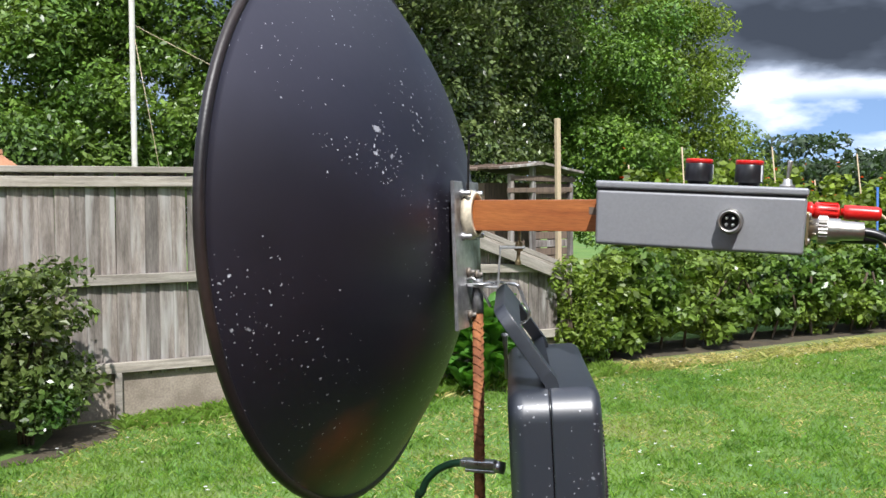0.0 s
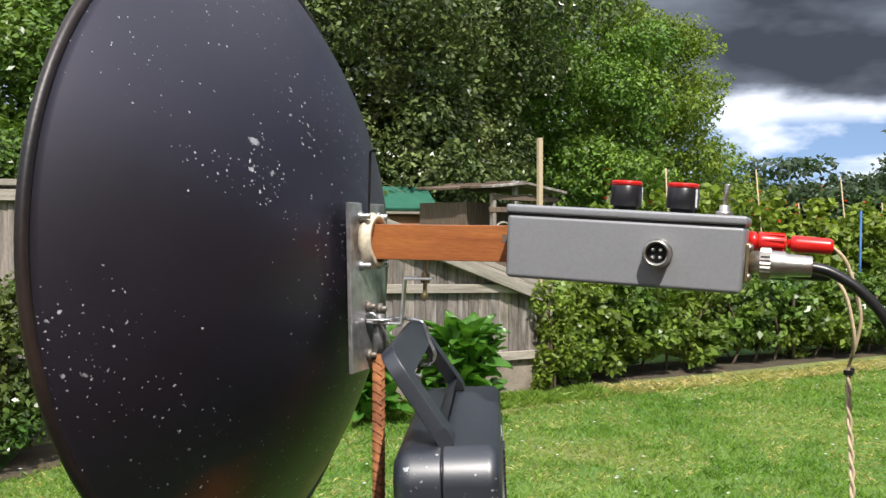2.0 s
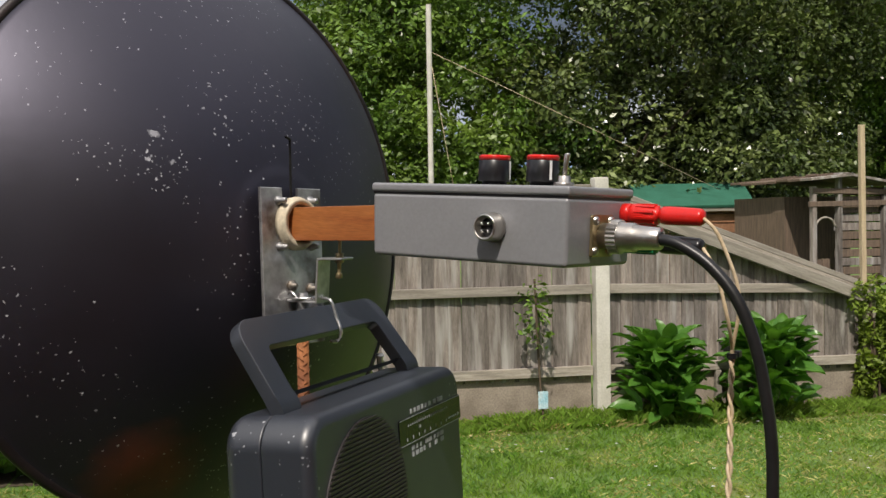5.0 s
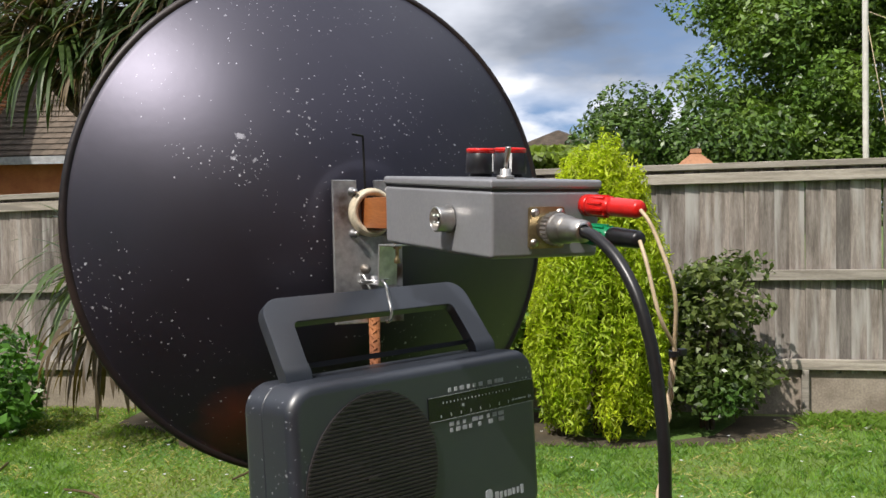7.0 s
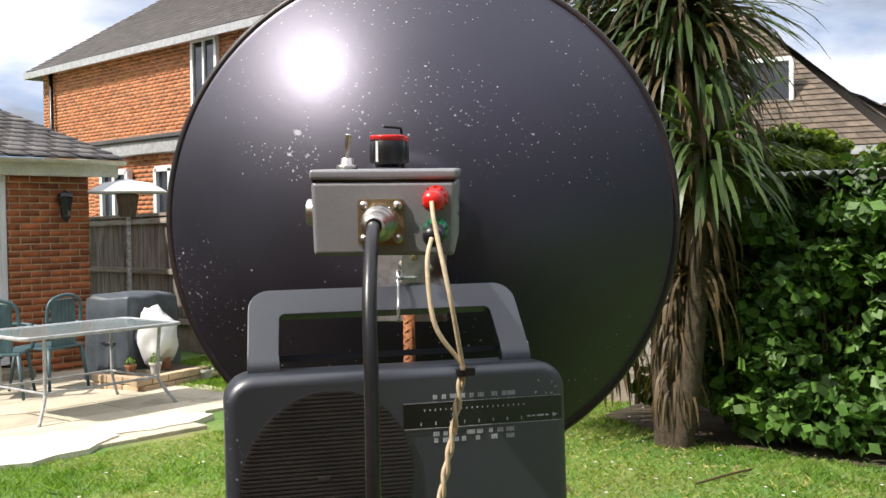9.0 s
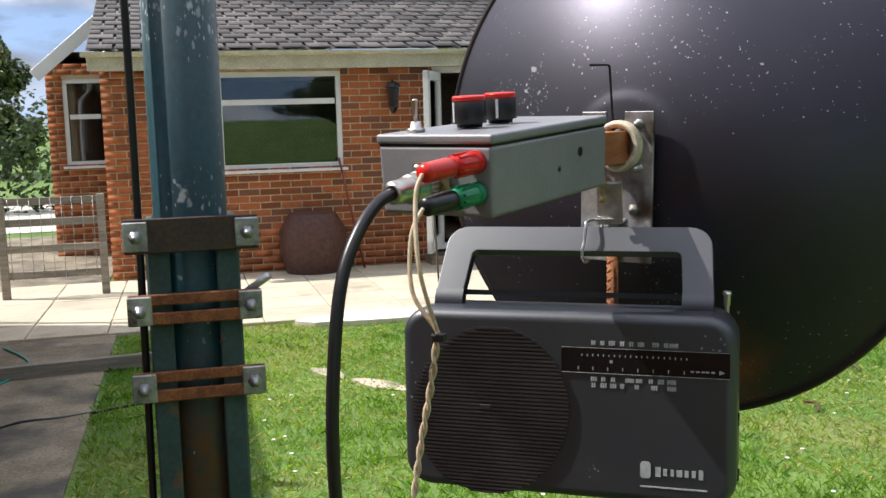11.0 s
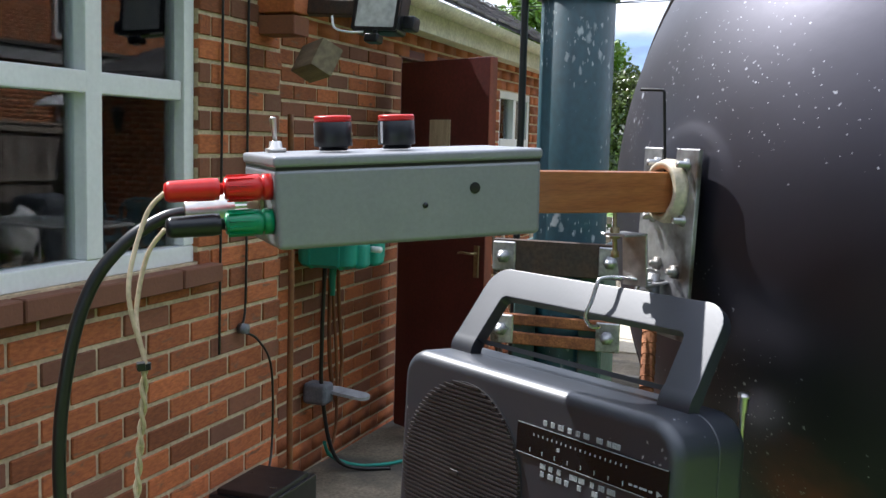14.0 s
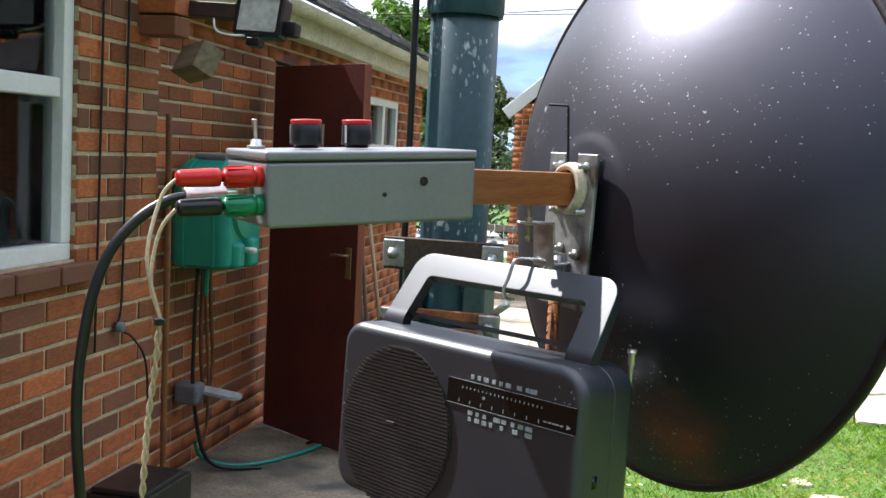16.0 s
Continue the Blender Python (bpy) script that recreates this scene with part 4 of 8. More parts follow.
    box(bm, -0.010, 0, -0.004, 0.026, 0.009, 0.003, 0.001)
    cyl(bm, (0.000, 0, 0), (0.010, 0, -0.001), 0.0052, 8)
    part("jaw", bm, M_WIRE, t)
    bm = bm_new()
    sweep(bm, curve([(-0.024, 0, 0.001), (-0.036, 0.001, -0.001), (-0.052, 0.003, -0.010), (-0.064, 0.006, -0.028), (-0.070, 0.01, -0.07), (-0.07, 0.02, -0.4), (-0.05, 0.05, -1.2), (0.0, 0.15, -1.285)], 7), 0.0032, 10)
    part("cable", bm, M_GCABLE, t)


mount()
RADIO = RIG @ Matrix.Translation((-0.0752, -0.0008, -0.2124)) @ pose(0, 0, 0, 0, 0, 15.6) @ pose(0, 0, 0, 0, -5.5, 0) @ Matrix.Scale(0.944, 4)


def frame_prism(bm, outer, inner, x0, x1, bevel=0.0, m_turn=None):
    """A flat ring between two outlines with the same number of points."""
    t = bmesh.new()
    n = len(outer)
    loops = [[t.verts.new((x, y, z)) for y, z in poly] for x, poly in ((x0, outer), (x1, outer), (x1, inner), (x0, inner))]
    for a, b in zip(loops, loops[1:] + loops[:1]):
        for k in range(n):
            t.faces.new((a[k], a[(k + 1) % n], b[(k + 1) % n], b[k]))
    bmesh.ops.recalc_face_normals(t, faces=t.faces)
    if bevel:
        es = [e for e in t.edges if abs(e.verts[0].co.x - e.verts[1].co.x) < 1e-9 and len(e.link_faces) == 2 and e.calc_face_angle(0) > 1.2]
        bmesh.ops.bevel(t, geom=es, offset=bevel, segments=2, affect="EDGES", profile=0.5)
    if m_turn is not None:
        bmesh.ops.transform(t, matrix=m_turn, verts=t.verts)
    join(bm, t)
    return bm


def pillow(bm, w, h, r, x0, x1, b0, b1, seg=8, n=6):
    """A slab with round corners whose back and front edges are rounded by b0 and b1."""
    rings = []
    for b, x, s in ((b0, x0, 1), (b1, x1, -1)):
        part_rings = [(b * (1 - math.sin(radians(90 * k / n))), x + s * b * (1 - math.cos(radians(90 * k / n)))) for k in range(n + 1)] if b else [(0.0, x)]
        rings += part_rings if s > 0 else part_rings[::-1]
    loops = [[bm.verts.new((x, y, z)) for y, z in rounded(w - 2 * i, h - 2 * i, r - i, seg)] for i, x in rings]
    m = len(loops[0])
    for a, b in zip(loops, loops[1:]):
        for k in range(m):
            bm.faces.new((a[k], a[(k + 1) % m], b[(k + 1) % m], b[k]))
    bm.faces.new(loops[0][::-1])
    bm.faces.new(loops[-1])
    bmesh.ops.recalc_face_normals(bm, faces=bm.faces)
    return bm


def radio():
    t = thing("portable_radio", "charcoal plastic portable radio hung by its handle", "radio", m=RADIO)
    W, H = 0.264, 0.147
    part("front_shell", pillow(bm_new(), W, H, 0.022, -0.0365, 0.0, 0.0012, 0.0085), M_RADIO, t)
    part("back_shell", pillow(bm_new(), W - 0.001, H - 0.001, 0.022, -0.068, -0.0373, 0.012, 0.0012), M_RADIO, t)
    part("seam", prism(bm_new(), rounded(W - 0.004, H - 0.004, 0.019, 6), -0.039, -0.035), M_RADIOD, t)
    # speaker
    cy, cz, R = -0.0610, -0.004, 0.0670

    def egg(k=1.0, n=64):
        """An egg outline whose blunt end lies low and towards the dial."""
        out = []
        for i in range(n):
            q = 2 * math.pi * i / n
            r_ = R * (1 + 0.07 * math.cos(q + 0.75) + 0.03 * math.cos(2 * (q - 1.0)))
            out.append((r_ * k * math.cos(q) * 0.98, r_ * k * math.sin(q)))
        return out
    g = part("speaker_grille", prism(bm_new(), egg(), -0.001, 0.0012, bevel=0.0006, seg=1), M_GRILLE, t, "black slatted speaker grille", m=pose(0.0, cy, cz))
    bm = bm_new()
    n = 46
    shape = egg(0.985, 240)
    for k in range(n):
        z = -R * 1.06 + (k + 0.5) * 2.12 * R / n
        row = [y for y, zz in shape if abs(zz - z) < 0.0014]
        if len(row) > 1 and max(row) - min(row) > 0.008:
            box(bm, 0.0018, (max(row) + min(row)) / 2, z, 0.0014, max(row) - min(row), 0.0015)
    part("slats", bm, M_GRILLE, g, smooth=False)
    bm = bm_new()
    box(bm, 0.0026, 0, 0, 0.0006, 0.009, 0.0035, 0.0002, 1)
    part("badge", bm, M_GRILLE, g, "small worn badge")
    # dial
    d = part("tuning_dial", prism(bm_new(), rounded(0.1265, 0.0205, 0.0012, 2), 0, 0.0010), M_RADIOD, t, "glossy black tuning dial", m=pose(0.0, 0.0638, 0.0372))
    bm = bm_new()
    rng = random.Random(4)
    for y in np.linspace(-0.047, 0.032, 20):
        box(bm, 0.0012, y, 0.0042, 0.0003, 0.0007, 0.0016)
    for y in np.linspace(-0.050, 0.030, 8):
        box(bm, 0.0012, y, -0.0062, 0.0003, 0.0006, 0.0026)
    box(bm, 0.0012, -0.0245, -0.0004, 0.0004, 0.0022, 0.0022)
    for y in (0.036, 0.040, 0.044, 0.047, 0.051):
        box(bm, 0.0012, y, -0.0052 if y < 0.052 else 0.0, 0.0003, 0.0026, 0.0012)
    for z in (-0.0098, 0.0098):
        box(bm, 0.0009, 0, z, 0.0006, 0.1255, 0.0004)
    v = [bm.verts.new(p) for p in ((0.0013, 0.0555, -0.0034), (0.0013, 0.0555, -0.0070), (0.0013, 0.0598, -0.0052))]
    bm.faces.new(v)
    part("scale_marks", bm, M_PRINT, d, "pale scale marks", smooth=False)
    for z, ys in ((0.0508, (0.0255, 0.0325, 0.0395, 0.0475, 0.0545, 0.0615, 0.0725, 0.0805, 0.0855)), (0.0228, (0.0255, 0.033, 0.0405, 0.0525, 0.0600, 0.0690, 0.0765, 0.0840)), (0.0178, (0.0255, 0.033, 0.0405, 0.0475, 0.0585, 0.0715, 0.0840))):
        for y in ys:
            w = rng.choice((0.0034, 0.0046, 0.0054))
            bm = bm_new()
            for q in np.arange(-w / 2, w / 2, 0.0017):
                box(bm, 0.0003, y + q + 0.0008, z, 0.0006, 0.0012, 0.0034)
            box(bm, 0.0002, y, z - 0.0011 * rng.choice((-1, 0, 1)), 0.0005, w, 0.0007)
            part("scale_figure", bm, M_PRINT, t, smooth=False)
    bm = bm_new()
    prism(bm, rounded(0.0078, 0.013, 0.0025, 3), 0, 0.0005, m=pose(0, 0.0650, -0.0460))
    for k, w in enumerate((0.0050, 0.0036, 0.0030, 0.0052, 0.0036, 0.0036, 0.0042)):
        box(bm, 0.0002, 0.0745 + k * 0.0053, -0.0470, 0.0005, w * 0.8, 0.0052 if k not in (0, 6) else 0.0075)
    box(bm, 0.0002, 0.086, -0.0590, 0.0005, 0.050, 0.0011)
    part("maker_mark", bm, M_PRINT, t, "pale maker mark", smooth=False)
    # handle
    def outline(w0, w1, z0, z1, r):
        pts = [(-w0 / 2, z0)]
        for c, a0 in (((-w1 / 2 + r), 180), ((w1 / 2 - r), 90)):
            for k in range(7):
                a = radians(a0 - 90 * k / 6)
                pts.append((c + r * math.cos(a), z1 - r + r * math.sin(a)))
        return pts + [(w0 / 2, z0)]
    bm = bm_new()
    outer, inner = outline(0.226, 0.221, 0.016, 0.0760, 0.018), outline(0.178, 0.173, 0.016, 0.0530, 0.005)
    frame_prism(bm, outer, inner, -0.0050, 0.0050, 0.0010)
    # the lower arms curl back to their hinges
    for s in (-1, 1):
        spine = curve([(0.0, 0.0165), (-0.0005, 0.008), (-0.0065, 0.0005), (-0.0150, -0.0050)], 5)
        t_ = bmesh.new()
        rings = []
        for i, c in enumerate(spine):
            d = (spine[min(i + 1, len(spine) - 1)] - spine[max(i - 1, 0)]).normalized()
            n_ = Vector((-d.y, d.x))
            y0, y1 = s * 0.0890, s * 0.1130
            rings.append([t_.verts.new(p) for p in ((c.x + n_.x * 0.005, y0, c.y + n_.y * 0.005), (c.x + n_.x * 0.005, y1, c.y + n_.y * 0.005), (c.x - n_.x * 0.005, y1, c.y - n_.y * 0.005), (c.x - n_.x * 0.005, y0, c.y - n_.y * 0.005))])
        for p, q in zip(rings, rings[1:]):
            for k in range(4):
                t_.faces.new((p[k], p[(k + 1) % 4], q[(k + 1) % 4], q[k]))
        t_.faces.new(rings[0][::-1])
        t_.faces.new(rings[-1])
        bmesh.ops.recalc_face_normals(t_, faces=t_.faces)
        join(bm, t_)
    part("handle", bm, M_RADIO, t, "angular charcoal carrying handle", m=pose(-0.0300, 0, 0.0690, 0, -33, 0))
    for s in (-1, 1):
        bm = bm_new()
        cyl(bm, (-0.0425, s * 0.1145, 0.0615), (-0.0425, s * 0.0880, 0.0615), 0.0085, 20)
        part("hinge", bm, M_RADIO, t)
    # aerial stub and side wheel
    bm = bm_new()
    sweep(bm, [(-0.0700, 0.121, 0.040), (-0.0700, 0.121, 0.0720), (-0.0700, 0.121, 0.0723), (-0.0700, 0.121, 0.0805), (-0.0700, 0.121, 0.0808), (-0.0700, 0.121, 0.0840)], 0.002, 12, radii=[0.002, 0.002, 0.0028, 0.0028, 0.0038, 0.0036])
    part("aerial", bm, M_NICKEL, t, "folded chrome aerial tip")
    for z in (-0.0120, -0.055):
        bm = bm_new()
        cyl(bm, (-0.02, 0.1290, z), (-0.02, 0.1290, z + 0.009), 0.0042, 18)
        part("side_wheel", bm, M_RADIOD, t)


radio()

# ---- ground ----


def sheet(name, polys, material, label="", kind="structure", thick=0.0):
    bm = bm_new()
    for poly in polys:
        t = bmesh.new()
        f = t.faces.new([t.verts.new(p) for p in poly])
        if f.normal.z < 0:
            f.normal_flip()
        if thick:
            ex = bmesh.ops.extrude_face_region(t, geom=[f])
            bmesh.ops.translate(t, vec=(0, 0, -thick), verts=[v for v in ex["geom"] if isinstance(v, bmesh.types.BMVert)])
            bmesh.ops.recalc_face_normals(t, faces=t.faces)
        join(bm, t)
    ob = part(name, bm, material, smooth=False)
    return tagged(ob, label, kind=kind)


ys = [400, 0, -14, -400]
sheet("ground", [[(-400, a, ground_z(a)), (400, a, ground_z(a)), (400, b, ground_z(b)), (-400, b, ground_z(b))] for a, b in zip(ys, ys[1:])], M_LAWN, "mown green lawn with worn yellowish patches")
sheet("path", [[(0.78, a, ground_z(a) + 0.012), (2.4, a, ground_z(a) + 0.012), (2.4, b, ground_z(b) + 0.012), (0.78, b, ground_z(b) + 0.012)] for a, b in ((6, 0), (0, -5.3), (-5.3, -9.9))], M_PATH, "grey worn concrete path beside the house", thick=0.05)
sheet("road", [[(-30, -17.5, -0.24), (60, -15.5, -0.24), (60, -21.5, -0.24), (-30, -23.5, -0.24)]], M_CONC, "pale road beyond the house")


sheet("yard", [[(1.05, -9.9, -0.175), (9.0, -9.9, -0.175), (9.0, -16.0, -0.235), (1.05, -16.0, -0.235)]], M_PATH, "grey concrete yard beyond the house")


def soil_bed(pts, label):
    return sheet("flower_bed", [[(x, y, ground_z(y) + 0.006) for x, y in pts]], M_SOIL, label)


soil_bed([(-6.78, -1.6), (-5.80, -1.6), (-5.70, -0.9), (-5.66, -0.3), (-5.82, 0.3), (-6.2, 0.75), (-6.78, 0.95)], "bare brown soil under the shrubs")
soil_bed([(-6.8, -4.2), (-6.1, -4.1), (-5.72, -3.2), (-5.70, -2.4), (-5.66, -1.9), (-5.80, -1.62), (-6.8, -1.62)], "bare brown soil under the vine")
soil_bed([(-7.9, 4.9), (-7.15, 4.9), (-7.1, 7), (-7.25, 9.5), (-7.4, 13), (-8.2, 13)], "dry soil under the hedge")

for pts, lab in (([(-6.82, 1.05), (-6.40, 0.95), (-6.32, 2.0), (-6.45, 2.8), (-6.25, 3.9), (-6.4, 5.0), (-6.85, 5.0)], "dry straw-coloured grass at the fence foot"), ([(-7.15, 5.0), (-6.6, 4.9), (-6.75, 6.5), (-6.95, 8.0), (-7.1, 12), (-7.3, 12)], "dry straw-coloured grass at the hedge foot")):
    sheet("dry_grass", [[(x, y, ground_z(y) + 0.004) for x, y in pts]], M_STRAW, lab)
# patio slabs
patio = tagged(new("patio", None), "pale concrete slab patio in front of the house", kind="structure")
me_s = bpy.data.meshes.new("slab")
bm = bm_new()
box(bm, 0, 0, 0, 0.592, 0.592, 0.05, 0.004, 1)
bm.to_mesh(me_s)
bm.free()
me_s.materials.append(M_SLAB)
rng = random.Random(9)
for i in range(12):
    for j in range(7):
        x, y = -4.85 + 0.6 * i, -10.15 + 0.6 * j
        if (j == 6 and i in (0, 1)) or (j > 4 and i > 5):
            continue
        s = new("slab", me_s)
        s.parent = patio
        s.matrix_basis = pose(x, y, ground_z(y) + 0.004 + rng.uniform(-0.002, 0.003), 1.03, 0, rng.uniform(-0.3, 0.3))
bm = bm_new()
for x0, x1, y0, y1 in ((-3.3, -1.85, -6.12, -6.95), (-4.2, -3.1, -6.40, -6.9), (-1.9, -0.6, -7.1, -7.5)):
    t = bmesh.new()
    n = 22
    rr = random.Random(int(x0 * 10))
    vs = [t.verts.new(((x0 + x1) / 2 + math.cos(a) * (x1 - x0) / 2 * (1 + rr.uniform(-0.12, 0.12)), (y0 + y1) / 2 + math.sin(a) * (y0 - y1) / 2 * (1 + rr.uniform(-0.2, 0.2)), ground_z((y0 + y1) / 2) + 0.046)) for a in np.linspace(0, 2 * math.pi, n, endpoint=False)]
    f = t.faces.new(vs)
    ex = bmesh.ops.extrude_face_region(t, geom=[f])
    bmesh.ops.translate(t, vec=(0, 0, -0.06), verts=[v for v in ex["geom"] if isinstance(v, bmesh.types.BMVert)])
    bmesh.ops.recalc_face_normals(t, faces=t.faces)
    join(bm, t)
part("new_concrete", bm, M_NEWCONC, patio, "fresh pale concrete edge", smooth=False)

for k, (x, y, sx, sy, turn) in enumerate(((-0.60, -5.60, 0.34, 0.13, 118), (-0.86, -5.20, 0.50, 0.14, 122), (-1.0, -4.71, 0.13, 0.10, 100), (-1.09, -4.44, 0.24, 0.15, 40), (-1.17, -4.02, 0.34, 0.20, 100),
                                        (-1.26, -3.66, 0.40, 0.22, 104), (-3.04, -3.12, 0.34, 0.15, 60), (-2.92, -2.82, 0.26, 0.14, 64), (-2.62, -2.4, 0.2, 0.12, 50), (-3.9, -5.5, 0.4, 0.2, 20))):
    bm, rr = bm_new(), random.Random(k)
    poly = [(math.cos(a) * sx * 0.52 * rr.uniform(0.75, 1.15), math.sin(a) * sy * 0.54 * rr.uniform(0.6, 1.2)) for a in np.linspace(0, 2 * math.pi, 11, endpoint=False)]
    prism(bm, [(-v, u) for u, v in poly], -0.03, 0.010, m=pose(0, 0, 0, 0, -90, 0), bevel=0.005)
    st = part("stone", bm, M_STONE, m=pose(x, y, ground_z(y) + 0.004, 0, 0, turn))
    tagged(st, "pale flat stone sunk into the lawn", "stone", "stones in the lawn")


# ---- bricks ----
BRICKS = {}


def brick_mesh(material):
    if material.name not in BRICKS:
        me = bpy.data.meshes.new("brick")
        bm = bm_new()
        box(bm, 0, 0, 0, 0.215, 0.03, 0.064, 0.0032, 1)
        bmesh.ops.scale(bm, vec=(1 / 0.215, 1 / 0.03, 1 / 0.064), verts=bm.verts)
        bm.to_mesh(me)
        bm.free()
        me.materials.append(material)
        BRICKS[material.name] = me
    return BRICKS[material.name]


def brick_wall(name, label, o, ang, length, z0, z1, holes, material, joined, near=None, thick=0.2, course=0.075, unit=0.225, proud=0.006, seed=0, depth=0.03):
    """A wall from o along the direction ang (degrees), its face towards the right of it: a mortar core with holes, and bricks before it."""
    wall = tagged(new(name, None), label, kind="structure")
    wall.matrix_basis = pose(o[0], o[1], 0, 0, 0, ang)
    # core: cells between the hole edges
    us = sorted({0, length, *[h for q in holes for h in q[:2]]})
    zs = sorted({z0, z1, *[h for q in holes for h in q[2:]]})
    bm = bm_new()
    for a, b in zip(us, us[1:]):
        for c, d in zip(zs, zs[1:]):
            if any(q[0] <= (a + b) / 2 <= q[1] and q[2] <= (c + d) / 2 <= q[3] for q in holes):
                continue
            a2, b2 = a + (0.012 if a == 0 else 0), b - (0.012 if b == length else 0)
            box(bm, (a2 + b2) / 2, thick / 2 + proud, (c + d) / 2, b2 - a2, thick, d - c)
    part("core", bm, M_MORTAR, wall, smooth=False)
    rng = random.Random(seed)
    verts, faces, nearby = [], [], []
    row, z = 0, z0
    while z < z1 - 0.02:
        u = -unit / 2 * (row % 2)
        while u < length:
            a, b = max(u, 0) + 0.0065, min(u + unit, length) - 0.0065
            segs = [(a, b)]
            for q in holes:
                if q[2] - 0.01 < z + course / 2 < q[3] + 0.01:
                    out = []
                    for s, e in segs:
                        if e <= q[0] or s >= q[1]:
                            out.append((s, e))
                        else:
                            if s < q[0]:
                                out.append((s, q[0]))
                            if e > q[1]:
                                out.append((q[1], e))
                    segs = out
            for s, e in segs:
                if e - s < 0.02:
                    continue
                c = ((s + e) / 2, depth / 2 + rng.uniform(-0.002, 0.002), z + course / 2)
                size = (e - s, depth, course - 0.0135)
                if near and near(c[0], c[2]):
                    nearby.append((c, size))
                else:
                    k = len(verts)
                    verts += [(c[0] + i * size[0] / 2, c[1] + j * size[1] / 2, c[2] + l * size[2] / 2) for i in (-1, 1) for j in (-1, 1) for l in (-1, 1)]
                    faces += [(k, k + 1, k + 5, k + 4), (k + 1, k + 3, k + 7, k + 5), (k + 0, k + 2, k + 3, k + 1), (k + 4, k + 5, k + 7, k + 6), (k + 0, k + 4, k + 6, k + 2)]
            u += unit
        z += course
        row += 1
    if verts:
        tagged(mesh_object("bricks", verts, faces, joined, wall), kind="stuff")
    return wall, nearby, material


LATER = []


def finish_bricks():
    for wall, nearby, material in LATER:
        me = brick_mesh(material)
        rng = random.Random(len(nearby))
        for c, s in nearby:
            b = new("brick", me)
            b.parent = wall
            b.matrix_basis = Matrix.Translation(c) @ Matrix.Rotation(radians(rng.uniform(-0.3, 0.3)), 4, "Y") @ Matrix.Diagonal((*s, 1))


def window(name, m, w, h, mullions=(), transoms=(), fr=0.055, label="", depth=0.06, sill=True, pane_offset=0.0, kind="structure"):
    """A plastic window in the x, z plane with its lower left corner at the origin, seen from -y."""
    t = tagged(new(name, None), label or "white plastic window", kind=kind)
    t.matrix_basis = m
    bm = bm_new()
    for cx, cz, sx, sz in ((w / 2, fr / 2, w, fr), (w / 2, h - fr / 2, w, fr), (fr / 2, h / 2, fr, h - 2 * fr), (w - fr / 2, h / 2, fr, h - 2 * fr)):
        box(bm, cx, 0, cz, sx, depth, sz, 0.006, 2)
    part("window_frame", bm, M_UPVC, t)
    for x in mullions:
        bm = bm_new()
        box(bm, x, -0.003, h / 2, fr * 1.25, depth, h - 2 * fr, 0.006, 2)
        part("mullion", bm, M_UPVC, t)
    xs = [fr, *mullions, w - fr]
    for z in transoms:
        for a, b in zip(xs, xs[1:]):
            bm = bm_new()
            box(bm, (a + b) / 2, -0.002, z, b - a - fr * 0.6, depth, fr * 1.1, 0.006, 2)
            part("transom", bm, M_UPVC, t)
    zs = [fr, *transoms, h - fr]
    for a, b in zip(xs, xs[1:]):
        for c, d in zip(zs, zs[1:]):
            bm = bm_new()
            box(bm, (a + b) / 2, 0.01, (c + d) / 2, b - a + 0.01, 0.006, d - c + 0.01)
            p = part("pane", bm, M_GLASS, t, smooth=False)
            p.visible_shadow = False
    if sill:
        bm = bm_new()
        box(bm, w / 2, -0.05, -0.02, w + 0.08, 0.14, 0.03, 0.006, 2)
        part("window_sill", bm, M_UPVC, t)
    return t


def dark_room(name, x0, x1, y0, y1, z0, z1, open_side):
    """Plain inner walls behind an opening."""
    bm = bm_new()
    box(bm, (x0 + x1) / 2, (y0 + y1) / 2, (z0 + z1) / 2, x1 - x0, y1 - y0, z1 - z0)
    bm.faces.ensure_lookup_table()
    f = [f for f in bm.faces if f.normal.dot(Vector(open_side)) > 0.9]
    bmesh.ops.delete(bm, geom=f, context="FACES")
    ob = part(name, bm, M_DARK, smooth=False)
    return tagged(ob, "dim room behind the opening", kind="structure")


# near brick wall beside the path: runs along -y, faces -x
Y0, WX = 5.0, 1.613
WIN = (Y0 + 0.626, Y0 + 2.246, 1.11, 2.24)      # along the wall, from y = 5
LATER.append(brick_wall("wall_near", "shaded red brick house wall with pale mortar", (WX, Y0), -90, 7.78, -0.05, 2.45, [WIN], M_BRICK, M_BRICKJ,
                        near=lambda u, z: 6.15 < u < 7.8 and 0.3 < z < 2.25, thick=0.34, seed=2))
window("window_1", pose(WX + 0.05, Y0 - WIN[0], 1.11, 0, 0, -90), 1.62, 1.13, mullions=(1.14,), transoms=(0.54,), label="white plastic window with dim room behind", sill=False)
bm = bm_new()
for k in range(8):
    box(bm, 0.10 + 0.2235 * k, 0.012, 1.073, 0.215, 0.09, 0.06, 0.004, 1, m=None)
tagged(part("window_ledge", bm, M_BRICK, m=pose(WX - 0.012, Y0 - WIN[0] + 0.08, 0, 0, 0, -90)), "red tile ledge under the window", kind="structure")
M_CURTAIN = mat("grey_curtain", (0.55, 0.55, 0.52), (0.45, 0.45, 0.43), rough=0.9, scale=6, fine=200, bump=0.1, translucent=0.3)
